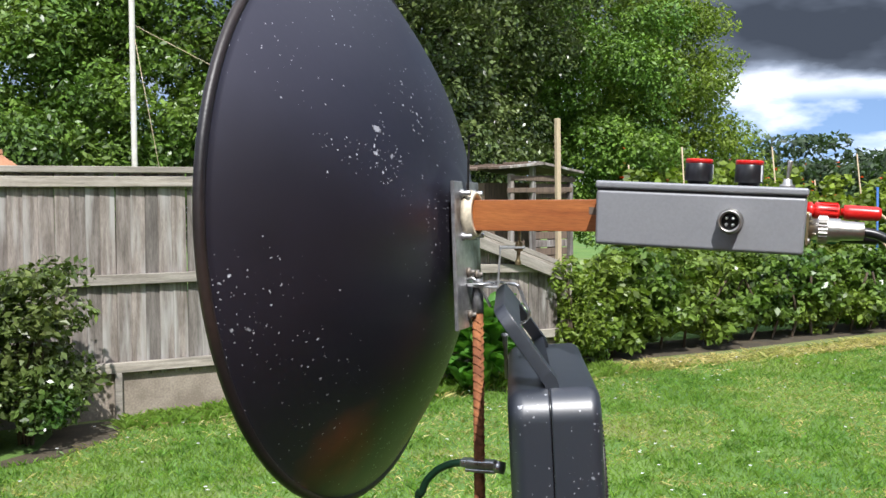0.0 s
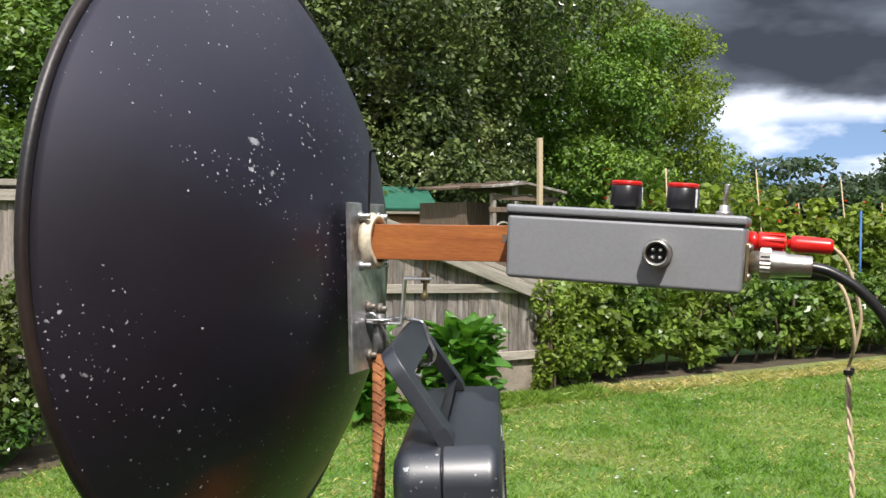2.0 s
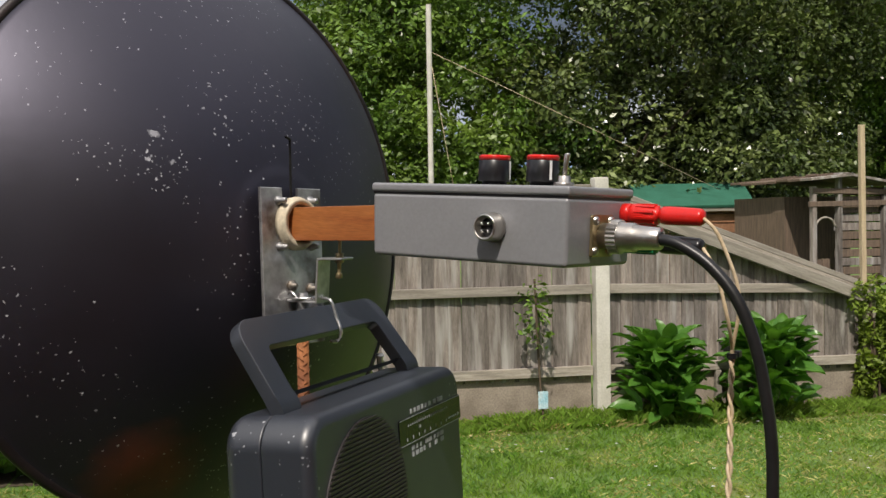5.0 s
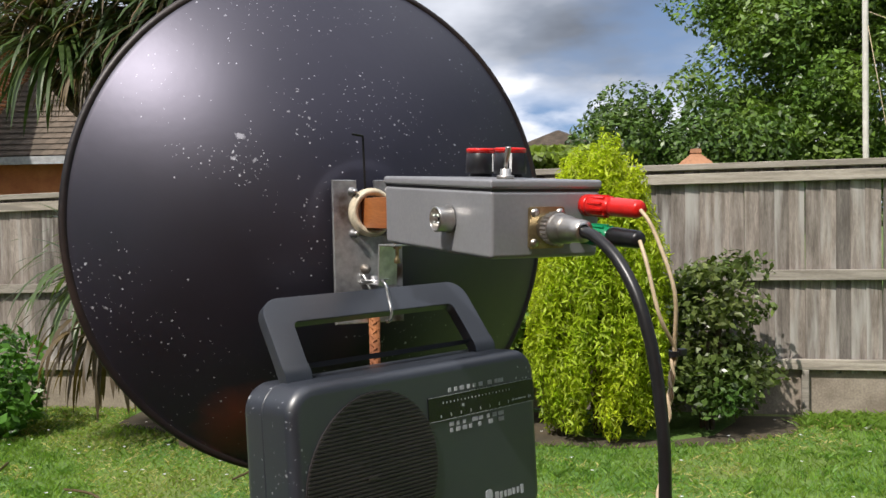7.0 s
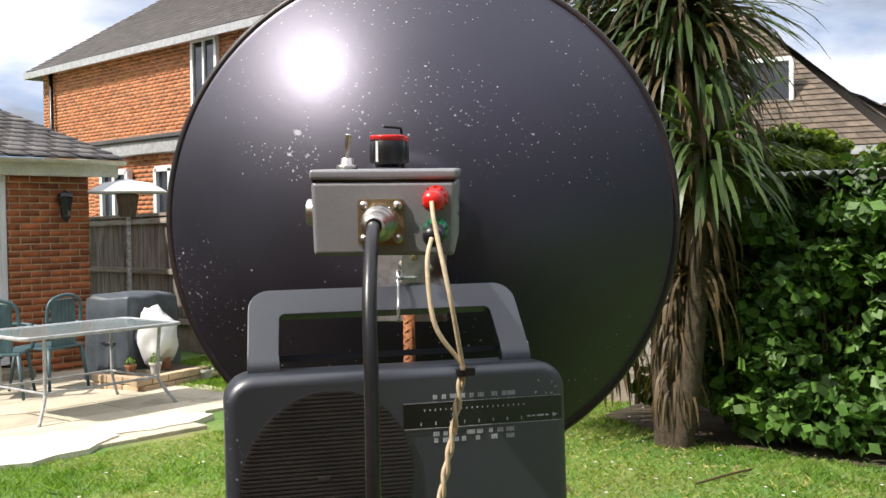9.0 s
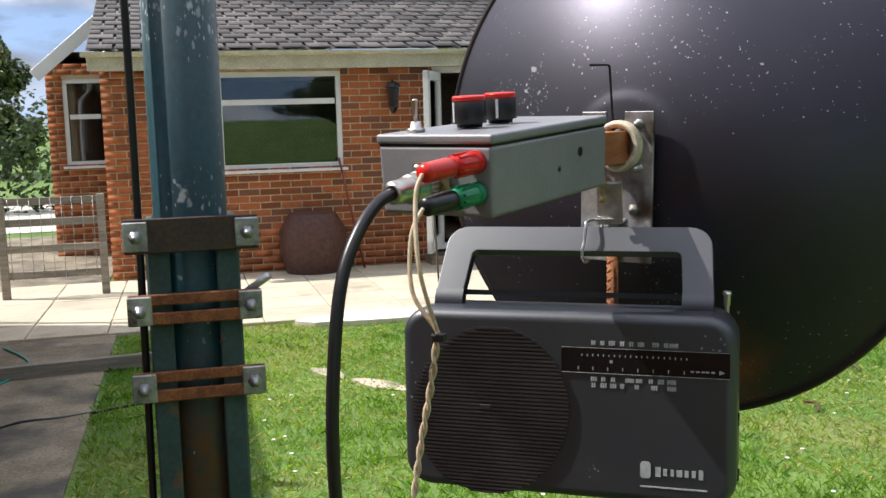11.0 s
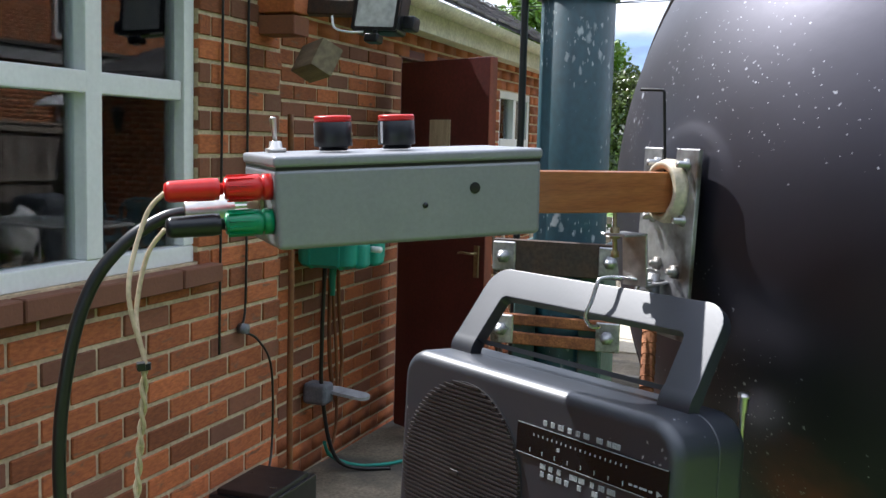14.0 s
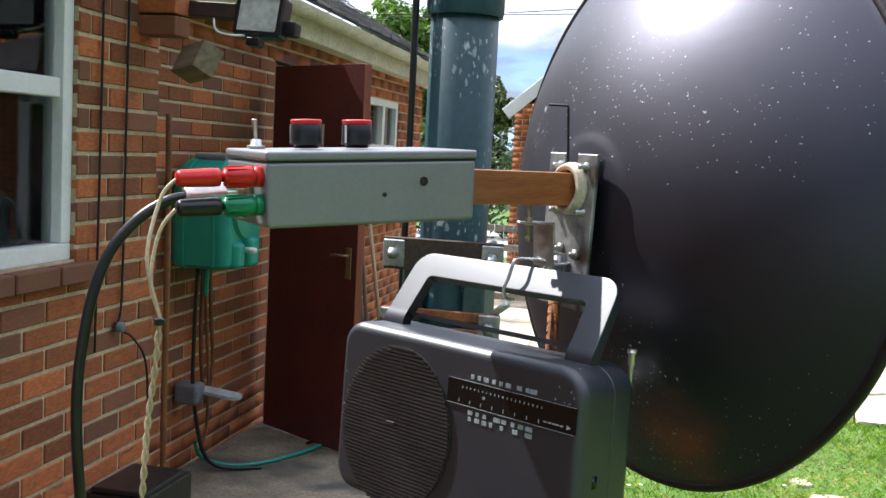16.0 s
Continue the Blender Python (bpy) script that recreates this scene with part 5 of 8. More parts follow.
for u0, u1 in ((1.30, 1.60), (0.02, 0.22)):
    bm = bm_new()
    n = 60
    cols = [[bm.verts.new((WX + 0.26 + dx + 0.022 * math.sin(k * 0.85) + 0.008 * math.sin(k * 2.3), Y0 - WIN[0] - u0 - (u1 - u0) * k / n, z)) for z in (1.0, 2.3)] for dx in (0.0, 0.004) for k in range(n + 1)]
    for side in (0, n + 1):
        for k in range(n):
            a, b = cols[side + k], cols[side + k + 1]
            bm.faces.new((a[0], b[0], b[1], a[1]))
    tagged(part("curtain", bm, M_CURTAIN), "pale grey curtain hanging behind the window", "curtain", "curtains at the window")
dark_room("room_near", WX + 0.34, WX + 3.0, Y0 - 2.6, Y0 - 0.1, 0.3, 2.38, (-1, 0, 0)).location = (0, -2.4, 0)
# return and recessed wall
bm = bm_new()
box(bm, 1.87, -2.80, 1.3, 0.19, 0.05, 2.7)
tagged(part("wall_return", bm, M_BRICK, smooth=False), "short brick return", kind="structure")
RW = 1.95
LATER.append(brick_wall("wall_recessed", "shaded red brick wall behind the path", (RW, -2.7), -90, 5.55, -0.2, 2.24, [(2.03, 2.80, -0.2, 1.98), (3.9, 4.75, 1.0, 1.90)], M_BRICK, M_BRICKJ,
                        near=lambda u, z: 0.55 < u < 2.0 and 0.2 < z < 2.0, thick=0.24, seed=3))
window("window_2", pose(RW + 0.04, -6.6, 1.0, 0, 0, -90), 0.85, 0.90, mullions=(0.42,), transoms=(0.52,), label="small white plastic window in brick wall", sill=True)
dark_room("room_recessed", RW + 0.24, RW + 2.2, -7.6, -4.4, -0.15, 2.15, (-1, 0, 0))


def slate_roof(name, label, corners, rows, cols, material, over=1.6, seed=0, kind="structure", thick=0.012):
    """Courses of lapped slates over a four-cornered slope: eave left, eave right, ridge right, ridge left."""
    a, b, c, d = (Vector(p) for p in corners)
    nrm = (b - a).cross(d - a).normalized()
    if nrm.z < 0:
        nrm = -nrm
    rng = random.Random(seed)
    verts, faces = [], []
    for i in range(rows):
        t0, t1 = i / rows, min((i + over) / rows, 1.0)
        for j in range(-1, cols):
            s0, s1 = (j + 0.5 * (i % 2)) / cols, (j + 1 + 0.5 * (i % 2)) / cols
            s0, s1 = max(s0, 0) + 0.06 / cols, min(s1, 1) - 0.06 / cols
            if s1 - s0 < 0.1 / cols:
                continue
            lift = thick * rng.uniform(1.3, 2.0)
            p = [a.lerp(b, s0).lerp(d.lerp(c, s0), t0) + nrm * lift, a.lerp(b, s1).lerp(d.lerp(c, s1), t0) + nrm * lift, a.lerp(b, s1).lerp(d.lerp(c, s1), t1) + nrm * 0.002, a.lerp(b, s0).lerp(d.lerp(c, s0), t1) + nrm * 0.002]
            k = len(verts)
            verts += p + [q - nrm * thick for q in p[:2]]
            faces += [(k, k + 1, k + 2, k + 3), (k + 4, k + 5, k + 1, k)]
    roof = mesh_object(name, verts, faces, material)
    bm = bm_new()
    f = bm.faces.new([bm.verts.new(p - nrm * 0.012) for p in (a, b, c, d)])
    part("roof_deck", bm, M_LEAD, roof, smooth=False)
    return tagged(roof, label, kind=kind)


def bar_between(name, label, p0, p1, w, h, material, kind="structure", r=0.004):
    """A straight board between two points."""
    p0, p1 = Vector(p0), Vector(p1)
    d = p1 - p0
    bm = bm_new()
    box(bm, 0, 0, 0, d.length, w, h, r, 1)
    ob = part(name, bm, material, m=Matrix.Translation((p0 + p1) / 2) @ d.to_track_quat("X", "Z").to_matrix().to_4x4())
    return tagged(ob, label, kind=kind)


def gutter(label, p0, p1, r=0.055):
    p0, p1 = Vector(p0), Vector(p1)
    d = (p1 - p0)
    bm = bm_new()
    out, inn = [(r * math.cos(a), r * math.sin(a)) for a in np.linspace(math.pi, 2 * math.pi, 9)], [(0.86 * r * math.cos(a), 0.86 * r * math.sin(a)) for a in np.linspace(2 * math.pi, math.pi, 9)]
    prism(bm, out + inn, 0, d.length)
    ob = part("gutter", bm, M_CREAM, m=Matrix.Translation(p0) @ d.to_track_quat("X", "Z").to_matrix().to_4x4())
    return tagged(ob, label, kind="structure")


gutter("cream gutter along the slate eave", (1.72, -3.3, 2.26), (1.72, -8.45, 2.20))
bar_between("fascia", "cream fascia board", (1.80, -2.82, 2.20), (1.80, -8.4, 2.14), 0.02, 0.16, M_CREAM)
bar_between("soffit", "cream soffit board", (1.88, -2.82, 2.14), (1.88, -8.4, 2.09), 0.17, 0.015, M_CREAM)
slate_roof("roof_recessed", "grey slate roof over the path wall", ((1.70, -8.45, 2.24), (1.70, -2.85, 2.30), (4.3, -2.85, 3.75), (4.3, -8.45, 3.7)), 15, 22, M_SLATE, seed=5)
bm = bm_new()
sweep(bm, curve([(1.72, -8.35, 2.15), (1.74, -8.35, 2.02), (1.86, -8.33, 1.88), (1.89, -8.33, 1.7), (1.89, -8.33, -0.1)], 5), 0.034, 12)
tagged(part("downpipe", bm, M_UPVC), "white plastic downpipe at the house corner", kind="structure")
# unseen eave and roof over the near wall, kept low so sun reaches the leads
bar_between("eave_near", "unseen soffit over the near wall, sized for its shadow", (1.50, 5, 2.49), (1.50, -2.85, 2.49), 0.30, 0.06, M_CREAM)
slate_roof("roof_near", "unseen slate roof over the near wall, sized for its shadow", ((1.34, -2.9, 2.55), (1.34, 5.2, 2.55), (4.3, 5.2, 4.2), (4.3, -2.9, 4.2)), 14, 30, M_SLATE, seed=6)

# house with french doors, facing +y
FY, FB = -10.5, -0.23
FX0, FX1 = -5.2, 1.0
HOLES = [(FX1 + 1.50 - 1.93, FX1 + 1.50, 0.95, 1.99), (FX1 + 2.52, FX1 + 4.26, FB, 2.02)]
LATER.append(brick_wall("wall_patio", "red brick wall of the house extension, in shade", (FX1, FY), 180, FX1 - FX0, FB, 2.06, HOLES, M_BRICK, M_BRICKJ,
                        near=lambda u, z: 1.3 < u < 3.7 and z > 0.3, seed=7))
LATER.append(brick_wall("wall_patio_side", "red brick side wall of the house extension", (FX0, FY), -90, 2.2, FB, 2.06, [], M_BRICK, M_BRICKJ, seed=8))
window("window_3", pose(FX1 - HOLES[0][0], FY - 0.05, 0.95, 0, 0, 180), 1.93, 1.04, mullions=(0.62,), transoms=(0.72,), label="white plastic kitchen window with sill")
dark_room("room_patio", -4.9, 0.9, -14, FY - 0.2, FB + 0.2, 2.0, (0, 1, 0))
sheet("floor_patio_room", [[(-4.9, FY - 0.2, 0.08), (0.9, FY - 0.2, 0.08), (0.9, -13.9, 0.08), (-4.9, -13.9, 0.08)]], M_TIMBERD, "dark wooden floor inside the house")


def door_leaf(name, m, w, h, label, glazed=True, kind="structure"):
    t = tagged(new(name, None), label, kind=kind)
    t.matrix_basis = m
    fr = 0.095
    bm = bm_new()
    for cx, cz, sx, sz in ((w / 2, fr / 2 + 0.02, w, fr + 0.04), (w / 2, h - fr / 2, w, fr), (fr / 2, h / 2, fr, h), (w - fr / 2, h / 2, fr, h)):
        box(bm, cx, 0, cz, sx, 0.06, sz, 0.006, 2)
    part("door_frame", bm, M_UPVC, t)
    bm = bm_new()
    box(bm, w / 2, 0, h / 2, w - 2 * fr + 0.01, 0.008, h - 2 * fr + 0.01)
    p = part("pane", bm, M_GLASS, t, smooth=False)
    p.visible_shadow = False
    bm = bm_new()
    for s in (-1, 1):
        cyl(bm, (w - 0.05, 0, h * 0.49), (w - 0.05, s * 0.06, h * 0.49), 0.008, 10)
        cyl(bm, (w - 0.04, s * 0.06, h * 0.49), (w - 0.16, s * 0.06, h * 0.49), 0.008, 10)
    part("door_handle", bm, M_UPVC, t, "white lever handle")
    return t


DZ = 0.0
door_leaf("door_1", pose(-3.36, FY - 0.06, DZ + 0.03, 0, 0, 180), 0.85, 1.92, "closed white glazed french door")
door_leaf("door_2", pose(-2.58, FY + 0.05, DZ + 0.03, 0, 0, 66), 0.76, 1.92, "open white glazed french door")
bm = bm_new()
for cx, cz, sx, sz in ((-3.39, 1.985, 1.74, 0.07), (-3.39, DZ, 1.74, 0.07), (-2.555, 0.99, 0.07, 1.92), (-4.225, 0.99, 0.07, 1.92)):
    box(bm, cx, FY - 0.06, cz, sx, 0.09, sz, 0.006, 1)
tagged(part("door_surround", bm, M_UPVC), "white plastic door surround", kind="structure")
bm = bm_new()
box(bm, -3.39, FY + 0.12, FB + 0.08, 2.0, 0.42, 0.17, 0.01, 2)
tagged(part("door_step", bm, M_PATH), "worn concrete door step", kind="structure")
bar_between("fascia_patio", "cream fascia over the patio doors", (FX1 + 0.1, FY + 0.12, 2.10), (FX0 - 0.3, FY + 0.12, 2.10), 0.03, 0.17, M_CREAM)
gutter("cream gutter over the patio doors", (FX1 + 0.15, FY + 0.19, 2.20), (FX0 - 0.35, FY + 0.19, 2.20), 0.05)
RY, RZ = -12.9, 3.15
slate_roof("roof_patio", "weathered grey slate lean-to roof", ((FX1 + 0.1, FY + 0.22, 2.22), (FX0 - 0.35, FY + 0.22, 2.22), (-4.75, RY, RZ), (FX1 + 0.1, RY, RZ)), 15, 24, M_SLATE, seed=11)
bar_between("ridge_flashing", "dark lead flashing along the lean-to roof", (FX1 + 0.1, RY + 0.28, RZ + 0.02), (-4.72, RY + 0.28, RZ + 0.02), 0.6, 0.03, M_LEAD)
LATER.append(brick_wall("wall_upper", "red brick upper wall of the house", (FX1 - 0.2, RY), 180, 5.65, 2.9, 5.4, [(2.85, 4.5, 3.2, 4.4)], M_BRICK, M_BRICKJ, seed=12))
window("window_4", pose(FX1 - 0.2 - 2.85, RY - 0.05, 3.2, 0, 0, 180), 1.65, 1.2, mullions=(0.55, 1.1), label="white plastic upstairs window")
dark_room("room_upper", -4.6, 0.6, RY - 3, RY - 0.2, 2.9, 5.3, (0, 1, 0))
bm = bm_new()
box(bm, -2.05, RY - 1.6, 4.1, 5.6, 2.9, 2.55)
tagged(part("house_core", bm, M_MORTAR, smooth=False), "plain core of the upper house", kind="structure")
bpy.data.objects["house_core"].location.y = -1.8
# gable beyond the extension
LATER.append(brick_wall("wall_gable", "red brick gable wall with a white verge board", (1.85, -13.2), 180, 1.0, FB, 2.2, [(0.20, 0.72, 0.95, 2.05)], M_BRICK, M_BRICKJ, seed=13))
window("window_5", pose(1.65, -13.25, 0.95, 0, 0, 180), 0.52, 1.1, transoms=(0.62,), label="white plastic window in the gable")
bar_between("verge_board", "white sloping verge board", (1.95, -13.05, 2.08), (0.85, -13.05, 3.02), 0.03, 0.16, M_UPVC)
dark_room("room_gable", 0.9, 1.8, -15.5, -13.45, 0, 2.4, (0, 1, 0))

# ---- things along the path ----


def mast():
    t = thing("mast", "tall dark green painted steel mast with chipped paint", "mast", m=pose(0.195, -1.302, 0))
    bm = bm_new()
    cyl(bm, (0, 0, 0.3), (0, 0, 1.785), 0.0665, 40)
    part("tube", bm, M_MAST, t)
    bm = bm_new()
    cyl(bm, (0, 0, 1.81), (0, 0, 3.6), 0.060, 36)
    part("upper_tube", bm, M_MAST, t)
    bm = bm_new()
    lathe(bm, [(1.775, 0.055), (1.775, 0.074), (1.79, 0.076), (1.815, 0.076), (1.82, 0.072), (1.82, 0.055)], 36, m=pose(0, 0, 0, 0, -90, 0))
    part("collar", bm, M_MAST, t)
    for s in (-1, 1):
        bm = bm_new()
        box(bm, s * 0.0745, 0.012, 0.66, 0.014, 0.125, 1.36, 0.003, 1)
        box(bm, s * 0.060, 0.075, 0.66, 0.040, 0.010, 1.36, 0.003, 1)
        part("channel", bm, M_MASTL, t, "dull green side channel")
    bm = bm_new()
    box(bm, 0, 0, 0.02, 0.26, 0.26, 0.04, 0.006, 1)
    part("base_plate", bm, M_MAST, t)
    for z, m_, h in ((1.316, M_DARKST, 0.062), (1.202, M_RUST, 0.020), (1.168, M_RUST, 0.022), (1.062, M_RUST, 0.020), (1.028, M_RUST, 0.022)):
        bm = bm_new()
        box(bm, 0.0, 0.088, z, 0.232, 0.008, h, 0.002, 1)
        part("clamp_plate", bm, m_, t, "steel clamp plate")
    for z in (1.316, 1.184, 1.044):
        for s in (-1, 1):
            p = bm_new()
            box(p, s * 0.096, 0.094, z, 0.042, 0.006, 0.052, 0.002, 1)
            p = part("lug", p, M_STEEL, t)
            part("bolt", lathe(bm_new(), [(0, 0), (0, 0.012), (0.009, 0.012), (0.0095, 0.007), (0.022, 0.007), (0.023, 0)], 6), M_STEEL, p, m=pose(s * 0.096, 0.097, z, 0, 0, 90))
    bm = bm_new()
    sweep(bm, [(-0.075, 0.055, 1.19), (-0.13, 0.10, 1.235)], 0.007, 10)
    part("lever_pin", bm, M_STEEL, t)
    t = thing("black_cable", "thin black cable hanging beside the mast", "cable", m=pose(0.286, -1.27, 0))
    bm = bm_new()
    sweep(bm, curve([(0, 0, 3.6), (0.004, 0, 2.6), (0, 0, 1.6), (0.006, 0.002, 0.8), (0.02, 0.02, 0.02)], 6), 0.007, 8)
    part("sheath", bm, M_CABLE, t)


M_MASTL = mat("dull_green_paint", (0.04, 0.085, 0.08), (0.028, 0.06, 0.058), rough=0.6, scale=10, fine=90, stain=(0.2, 0.09, 0.04), stain_scale=14, stain_at=0.62)
M_DARKST = mat("dark_steel", (0.06, 0.05, 0.045), (0.09, 0.06, 0.045), rough=0.55, metal=0.5, scale=30, fine=160)
mast()


def maroon_door():
    a = 148.0
    t = thing("open_door", "open maroon painted wooden door with a paper notice", "door", m=pose(1.88, -4.60, -0.05, 0, 0, a))
    bm = bm_new()
    box(bm, 0.365, 0, 0.99, 0.73, 0.044, 1.98, 0.004, 2)
    part("leaf", bm, M_MAROON, t)
    bm = bm_new()
    box(bm, 0.352, -0.0235, 1.51, 0.17, 0.006, 0.335, 0.001, 1)
    part("notice", bm, M_TIMBER, t, "faded paper notice")
    for s in (-1, 1):
        bm = bm_new()
        box(bm, 0.675, s * 0.024, 0.98, 0.04, 0.006, 0.16, 0.002, 1)
        sweep(bm, [(0.675, s * 0.024, 1.02), (0.675, s * 0.06, 1.02), (0.60, s * 0.062, 1.02), (0.575, s * 0.06, 1.015)], 0.007, 8)
        part("handle", bm, M_BRASS, t, "brass lever handle")
    bm = bm_new()
    box(bm, 0.7335, 0, 0.99, 0.005, 0.0445, 1.97, 0.001, 1)
    part("edge", bm, M_RUSTWOOD, t, "worn bare edge")
    for y, w in ((-4.75, 0.05), (-5.49, 0.05)):
        bar_between("door_jamb", "maroon door jamb", (RW + 0.05, y, -0.1), (RW + 0.05, y, 1.98), 0.1, w, M_MAROON)
    bar_between("door_head", "maroon door head", (RW + 0.05, -4.70, 2.0), (RW + 0.05, -5.53, 2.0), 0.1, 0.05, M_MAROON)


M_RUSTWOOD = mat("worn_red_edge", (0.26, 0.06, 0.03), (0.18, 0.05, 0.03), rough=0.6, scale=8, fine=90, stretch=(4, 4, 0.6))
maroon_door()


def hose_reel():
    t = thing("hose_reel", "teal plastic wall-mounted garden hose reel", "hose reel", m=pose(1.94, -3.62, 1.195) @ Matrix.Diagonal((1.20, 1.0, 0.92, 1)))
    def hoop(k):
        pts = [(-0.19, -0.25), (-0.195, 0.06), (-0.18, 0.15), (-0.14, 0.215), (-0.08, 0.25), (0.0, 0.262), (0.08, 0.25), (0.14, 0.215), (0.18, 0.15), (0.195, 0.06), (0.19, -0.25), (0.16, -0.268), (-0.16, -0.268)]
        return [(y * k, z * k) for y, z in pts]
    part("casing", prism(bm_new(), hoop(1.0), -0.265, -0.03, bevel=0.04, seg=5), M_REEL, t)
    for x in (-0.085, -0.205):
        part("rib", prism(bm_new(), hoop(1.022), x - 0.007, x + 0.007, bevel=0.004), M_REEL, t)
    part("cap", prism(bm_new(), rounded(0.15, 0.035, 0.015, 4), -0.20, -0.08, m=pose(0, 0, 0.262)), M_GREYPL, t, "grey top cap")
    part("side_disc", lathe(bm_new(), [(0, 0), (0, 0.165), (0.018, 0.155), (0.030, 0.11), (0.030, 0)], 36, m=pose(-0.262, 0, 0.03, 0, 0, 180)), M_REEL, t)
    part("crank_plate", lathe(bm_new(), [(0, 0), (0, 0.075), (0.012, 0.07), (0.016, 0.04), (0.016, 0)], 28, m=pose(-0.290, 0, 0.05, 0, 0, 180)), M_GREYPL, t, "grey crank plate")
    bm = bm_new()
    sweep(bm, [(-0.30, 0.0, 0.13), (-0.33, 0.0, 0.135), (-0.39, 0.0, 0.135)], 0.017, 12, radii=[0.012, 0.017, 0.015])
    part("crank_handle", bm, M_REEL, t)
    bm = bm_new()
    box(bm, -0.27, -0.02, -0.19, 0.06, 0.10, 0.15, 0.025, 4)
    box(bm, -0.26, 0.10, -0.20, 0.06, 0.09, 0.13, 0.025, 4)
    part("hose_guide", bm, M_REEL, t)
    bm = bm_new()
    cyl(bm, (-0.285, 0.05, -0.175), (-0.325, 0.06, -0.175), 0.015, 12)
    part("outlet_knob", bm, M_UPVC, t, "white outlet knob")
    bm = bm_new()
    cyl(bm, (-0.12, 0.03, -0.26), (-0.12, 0.03, -0.42), 0.016, 12, r2=0.010)
    part("hose_nozzle", bm, M_REEL, t)
    bm = bm_new()
    box(bm, -0.01, 0, 0, 0.02, 0.12, 0.40, 0.006, 2)
    part("bracket", bm, M_GREYPL, t)
    # hoses
    for name, col, lab, pts, r in (
            ("garden_hose", M_REEL, "green hose hanging from the reel", [(1.86, -3.66, 0.10), (1.84, -3.70, 0.02), (1.74, -3.82, -0.045), (1.58, -4.0, -0.05), (1.45, -4.4, -0.05), (1.62, -4.8, -0.06)], 0.009),
            ("orange_hose", M_OHOSE, "orange hose hanging on the wall", [(1.90, -3.86, 0.93), (1.91, -3.90, 0.7), (1.91, -3.94, 0.4), (1.90, -3.86, 0.24), (1.90, -3.78, 0.5), (1.91, -3.80, 0.93)], 0.010),
            ("orange_hose", M_OHOSE, "orange hose hanging on the wall", [(1.585, -2.79, 1.6), (1.58, -2.80, 1.0), (1.58, -2.80, 0.5), (1.56, -2.78, -0.02)], 0.012),
            ("orange_hose", M_OHOSE, "brown hose hanging under the reel", [(1.85, -3.70, 0.93), (1.86, -3.74, 0.7), (1.86, -3.78, 0.45), (1.85, -3.76, 0.15), (1.86, -3.70, 0.02)], 0.008),
            ("black_lead", M_CABLE, "black hose hanging under the reel", [(1.84, -3.60, 0.93), (1.85, -3.60, 0.6), (1.85, -3.62, 0.3), (1.80, -3.70, 0.0), (1.6, -3.85, -0.05)], 0.010),
            ("black_lead", M_CABLE, "black cable on the brick wall", [(1.603, -2.365, 2.44), (1.603, -2.36, 1.6), (1.603, -2.35, 0.79)], 0.0045),
            ("black_lead", M_CABLE, "black cable looping down the brick wall", [(1.603, -2.525, 2.44), (1.603, -2.52, 1.6), (1.603, -2.515, 0.95), (1.60, -2.48, 0.86), (1.59, -2.58, 0.80), (1.58, -2.66, 0.68), (1.57, -2.65, 0.40), (1.52, -2.52, 0.30)], 0.0045),
            ("black_lead", M_CABLE, "black cable lying across the path", [(1.55, -4.35, -0.06), (1.2, -5.0, -0.07), (0.9, -5.1, -0.08), (0.45, -5.3, -0.09)], 0.008),
            ("garden_hose", M_REEL, "green hose lying on the path", [(1.7, -5.6, -0.08), (1.4, -6.0, -0.09), (1.3, -6.6, -0.10), (1.55, -7.2, -0.11)], 0.009)):
        bm = bm_new()
        sweep(bm, curve(pts, 7), r, 8)
        o = part(name, bm, col)
        tagged(o, lab, "hose" if "hose" in name else "cable")
    t = thing("wall_clip", "grey plastic cable clip on the brick wall", "clip", m=pose(1.60, -2.49, 0.855))
    bm = bm_new()
    cyl(bm, (0.012, 0, 0), (-0.02, 0, 0), 0.018, 14)
    part("clip", bm, M_GREYPL, t)
    t = thing("hose_hanger", "grey plastic hose hanger bracket on the wall", "bracket", m=pose(1.94, -3.66, 0.34))
    bm = bm_new()
    box(bm, -0.06, 0.03, 0, 0.12, 0.10, 0.10, 0.02, 3)
    part("body", bm, M_GREYPL, t)
    bm = bm_new()
    prism(bm, rounded(0.10, 0.22, 0.045, 5), 0, 0.015, m=pose(-0.18, -0.03, -0.01, 0, -96, 0))
    part("tongue", bm, M_GREYPLL, t, "pale grey tongue")
    t = thing("black_box", "black plastic box on the path by the wall", "box", m=pose(1.485, -2.45, 0.0))
    bm = bm_new()
    box(bm, 0, 0, 0.17, 0.235, 0.34, 0.33, 0.012, 2)
    part("case", bm, M_BLKPL, t)
    bm = bm_new()
    box(bm, -0.01, 0.02, 0.343, 0.20, 0.28, 0.022, 0.008, 2)
    part("lid", bm, M_BLKPL, t)
    t = thing("timber_bracket", "sawn timber beam end bracketed from the wall", "timber", m=pose(1.345, -2.60, 1.79, 0, 6, -38) @ pose(0, 0, 0, 28, 0, 0))
    bm = bm_new()
    box(bm, 0.085, 0, 0, 0.17, 0.085, 0.105, 0.004, 2)
    part("block", bm, M_SAWN, t)
    t = thing("brick_corbel", "orange brick corbel at the wall corner", "corbel", m=pose(1.55, -2.66, 1.90))
    for k in range(5):
        bm = bm_new()
        box(bm, 0, 0, 0.075 * k, 0.15, 0.11, 0.066, 0.003, 1)
        part("brick", bm, M_BRICK, t)
    t = thing("floodlight", "black floodlight with a glass front on an arm", "floodlight", m=pose(1.195, -2.70, 1.945, 10, -3, -6))
    bm = bm_new()
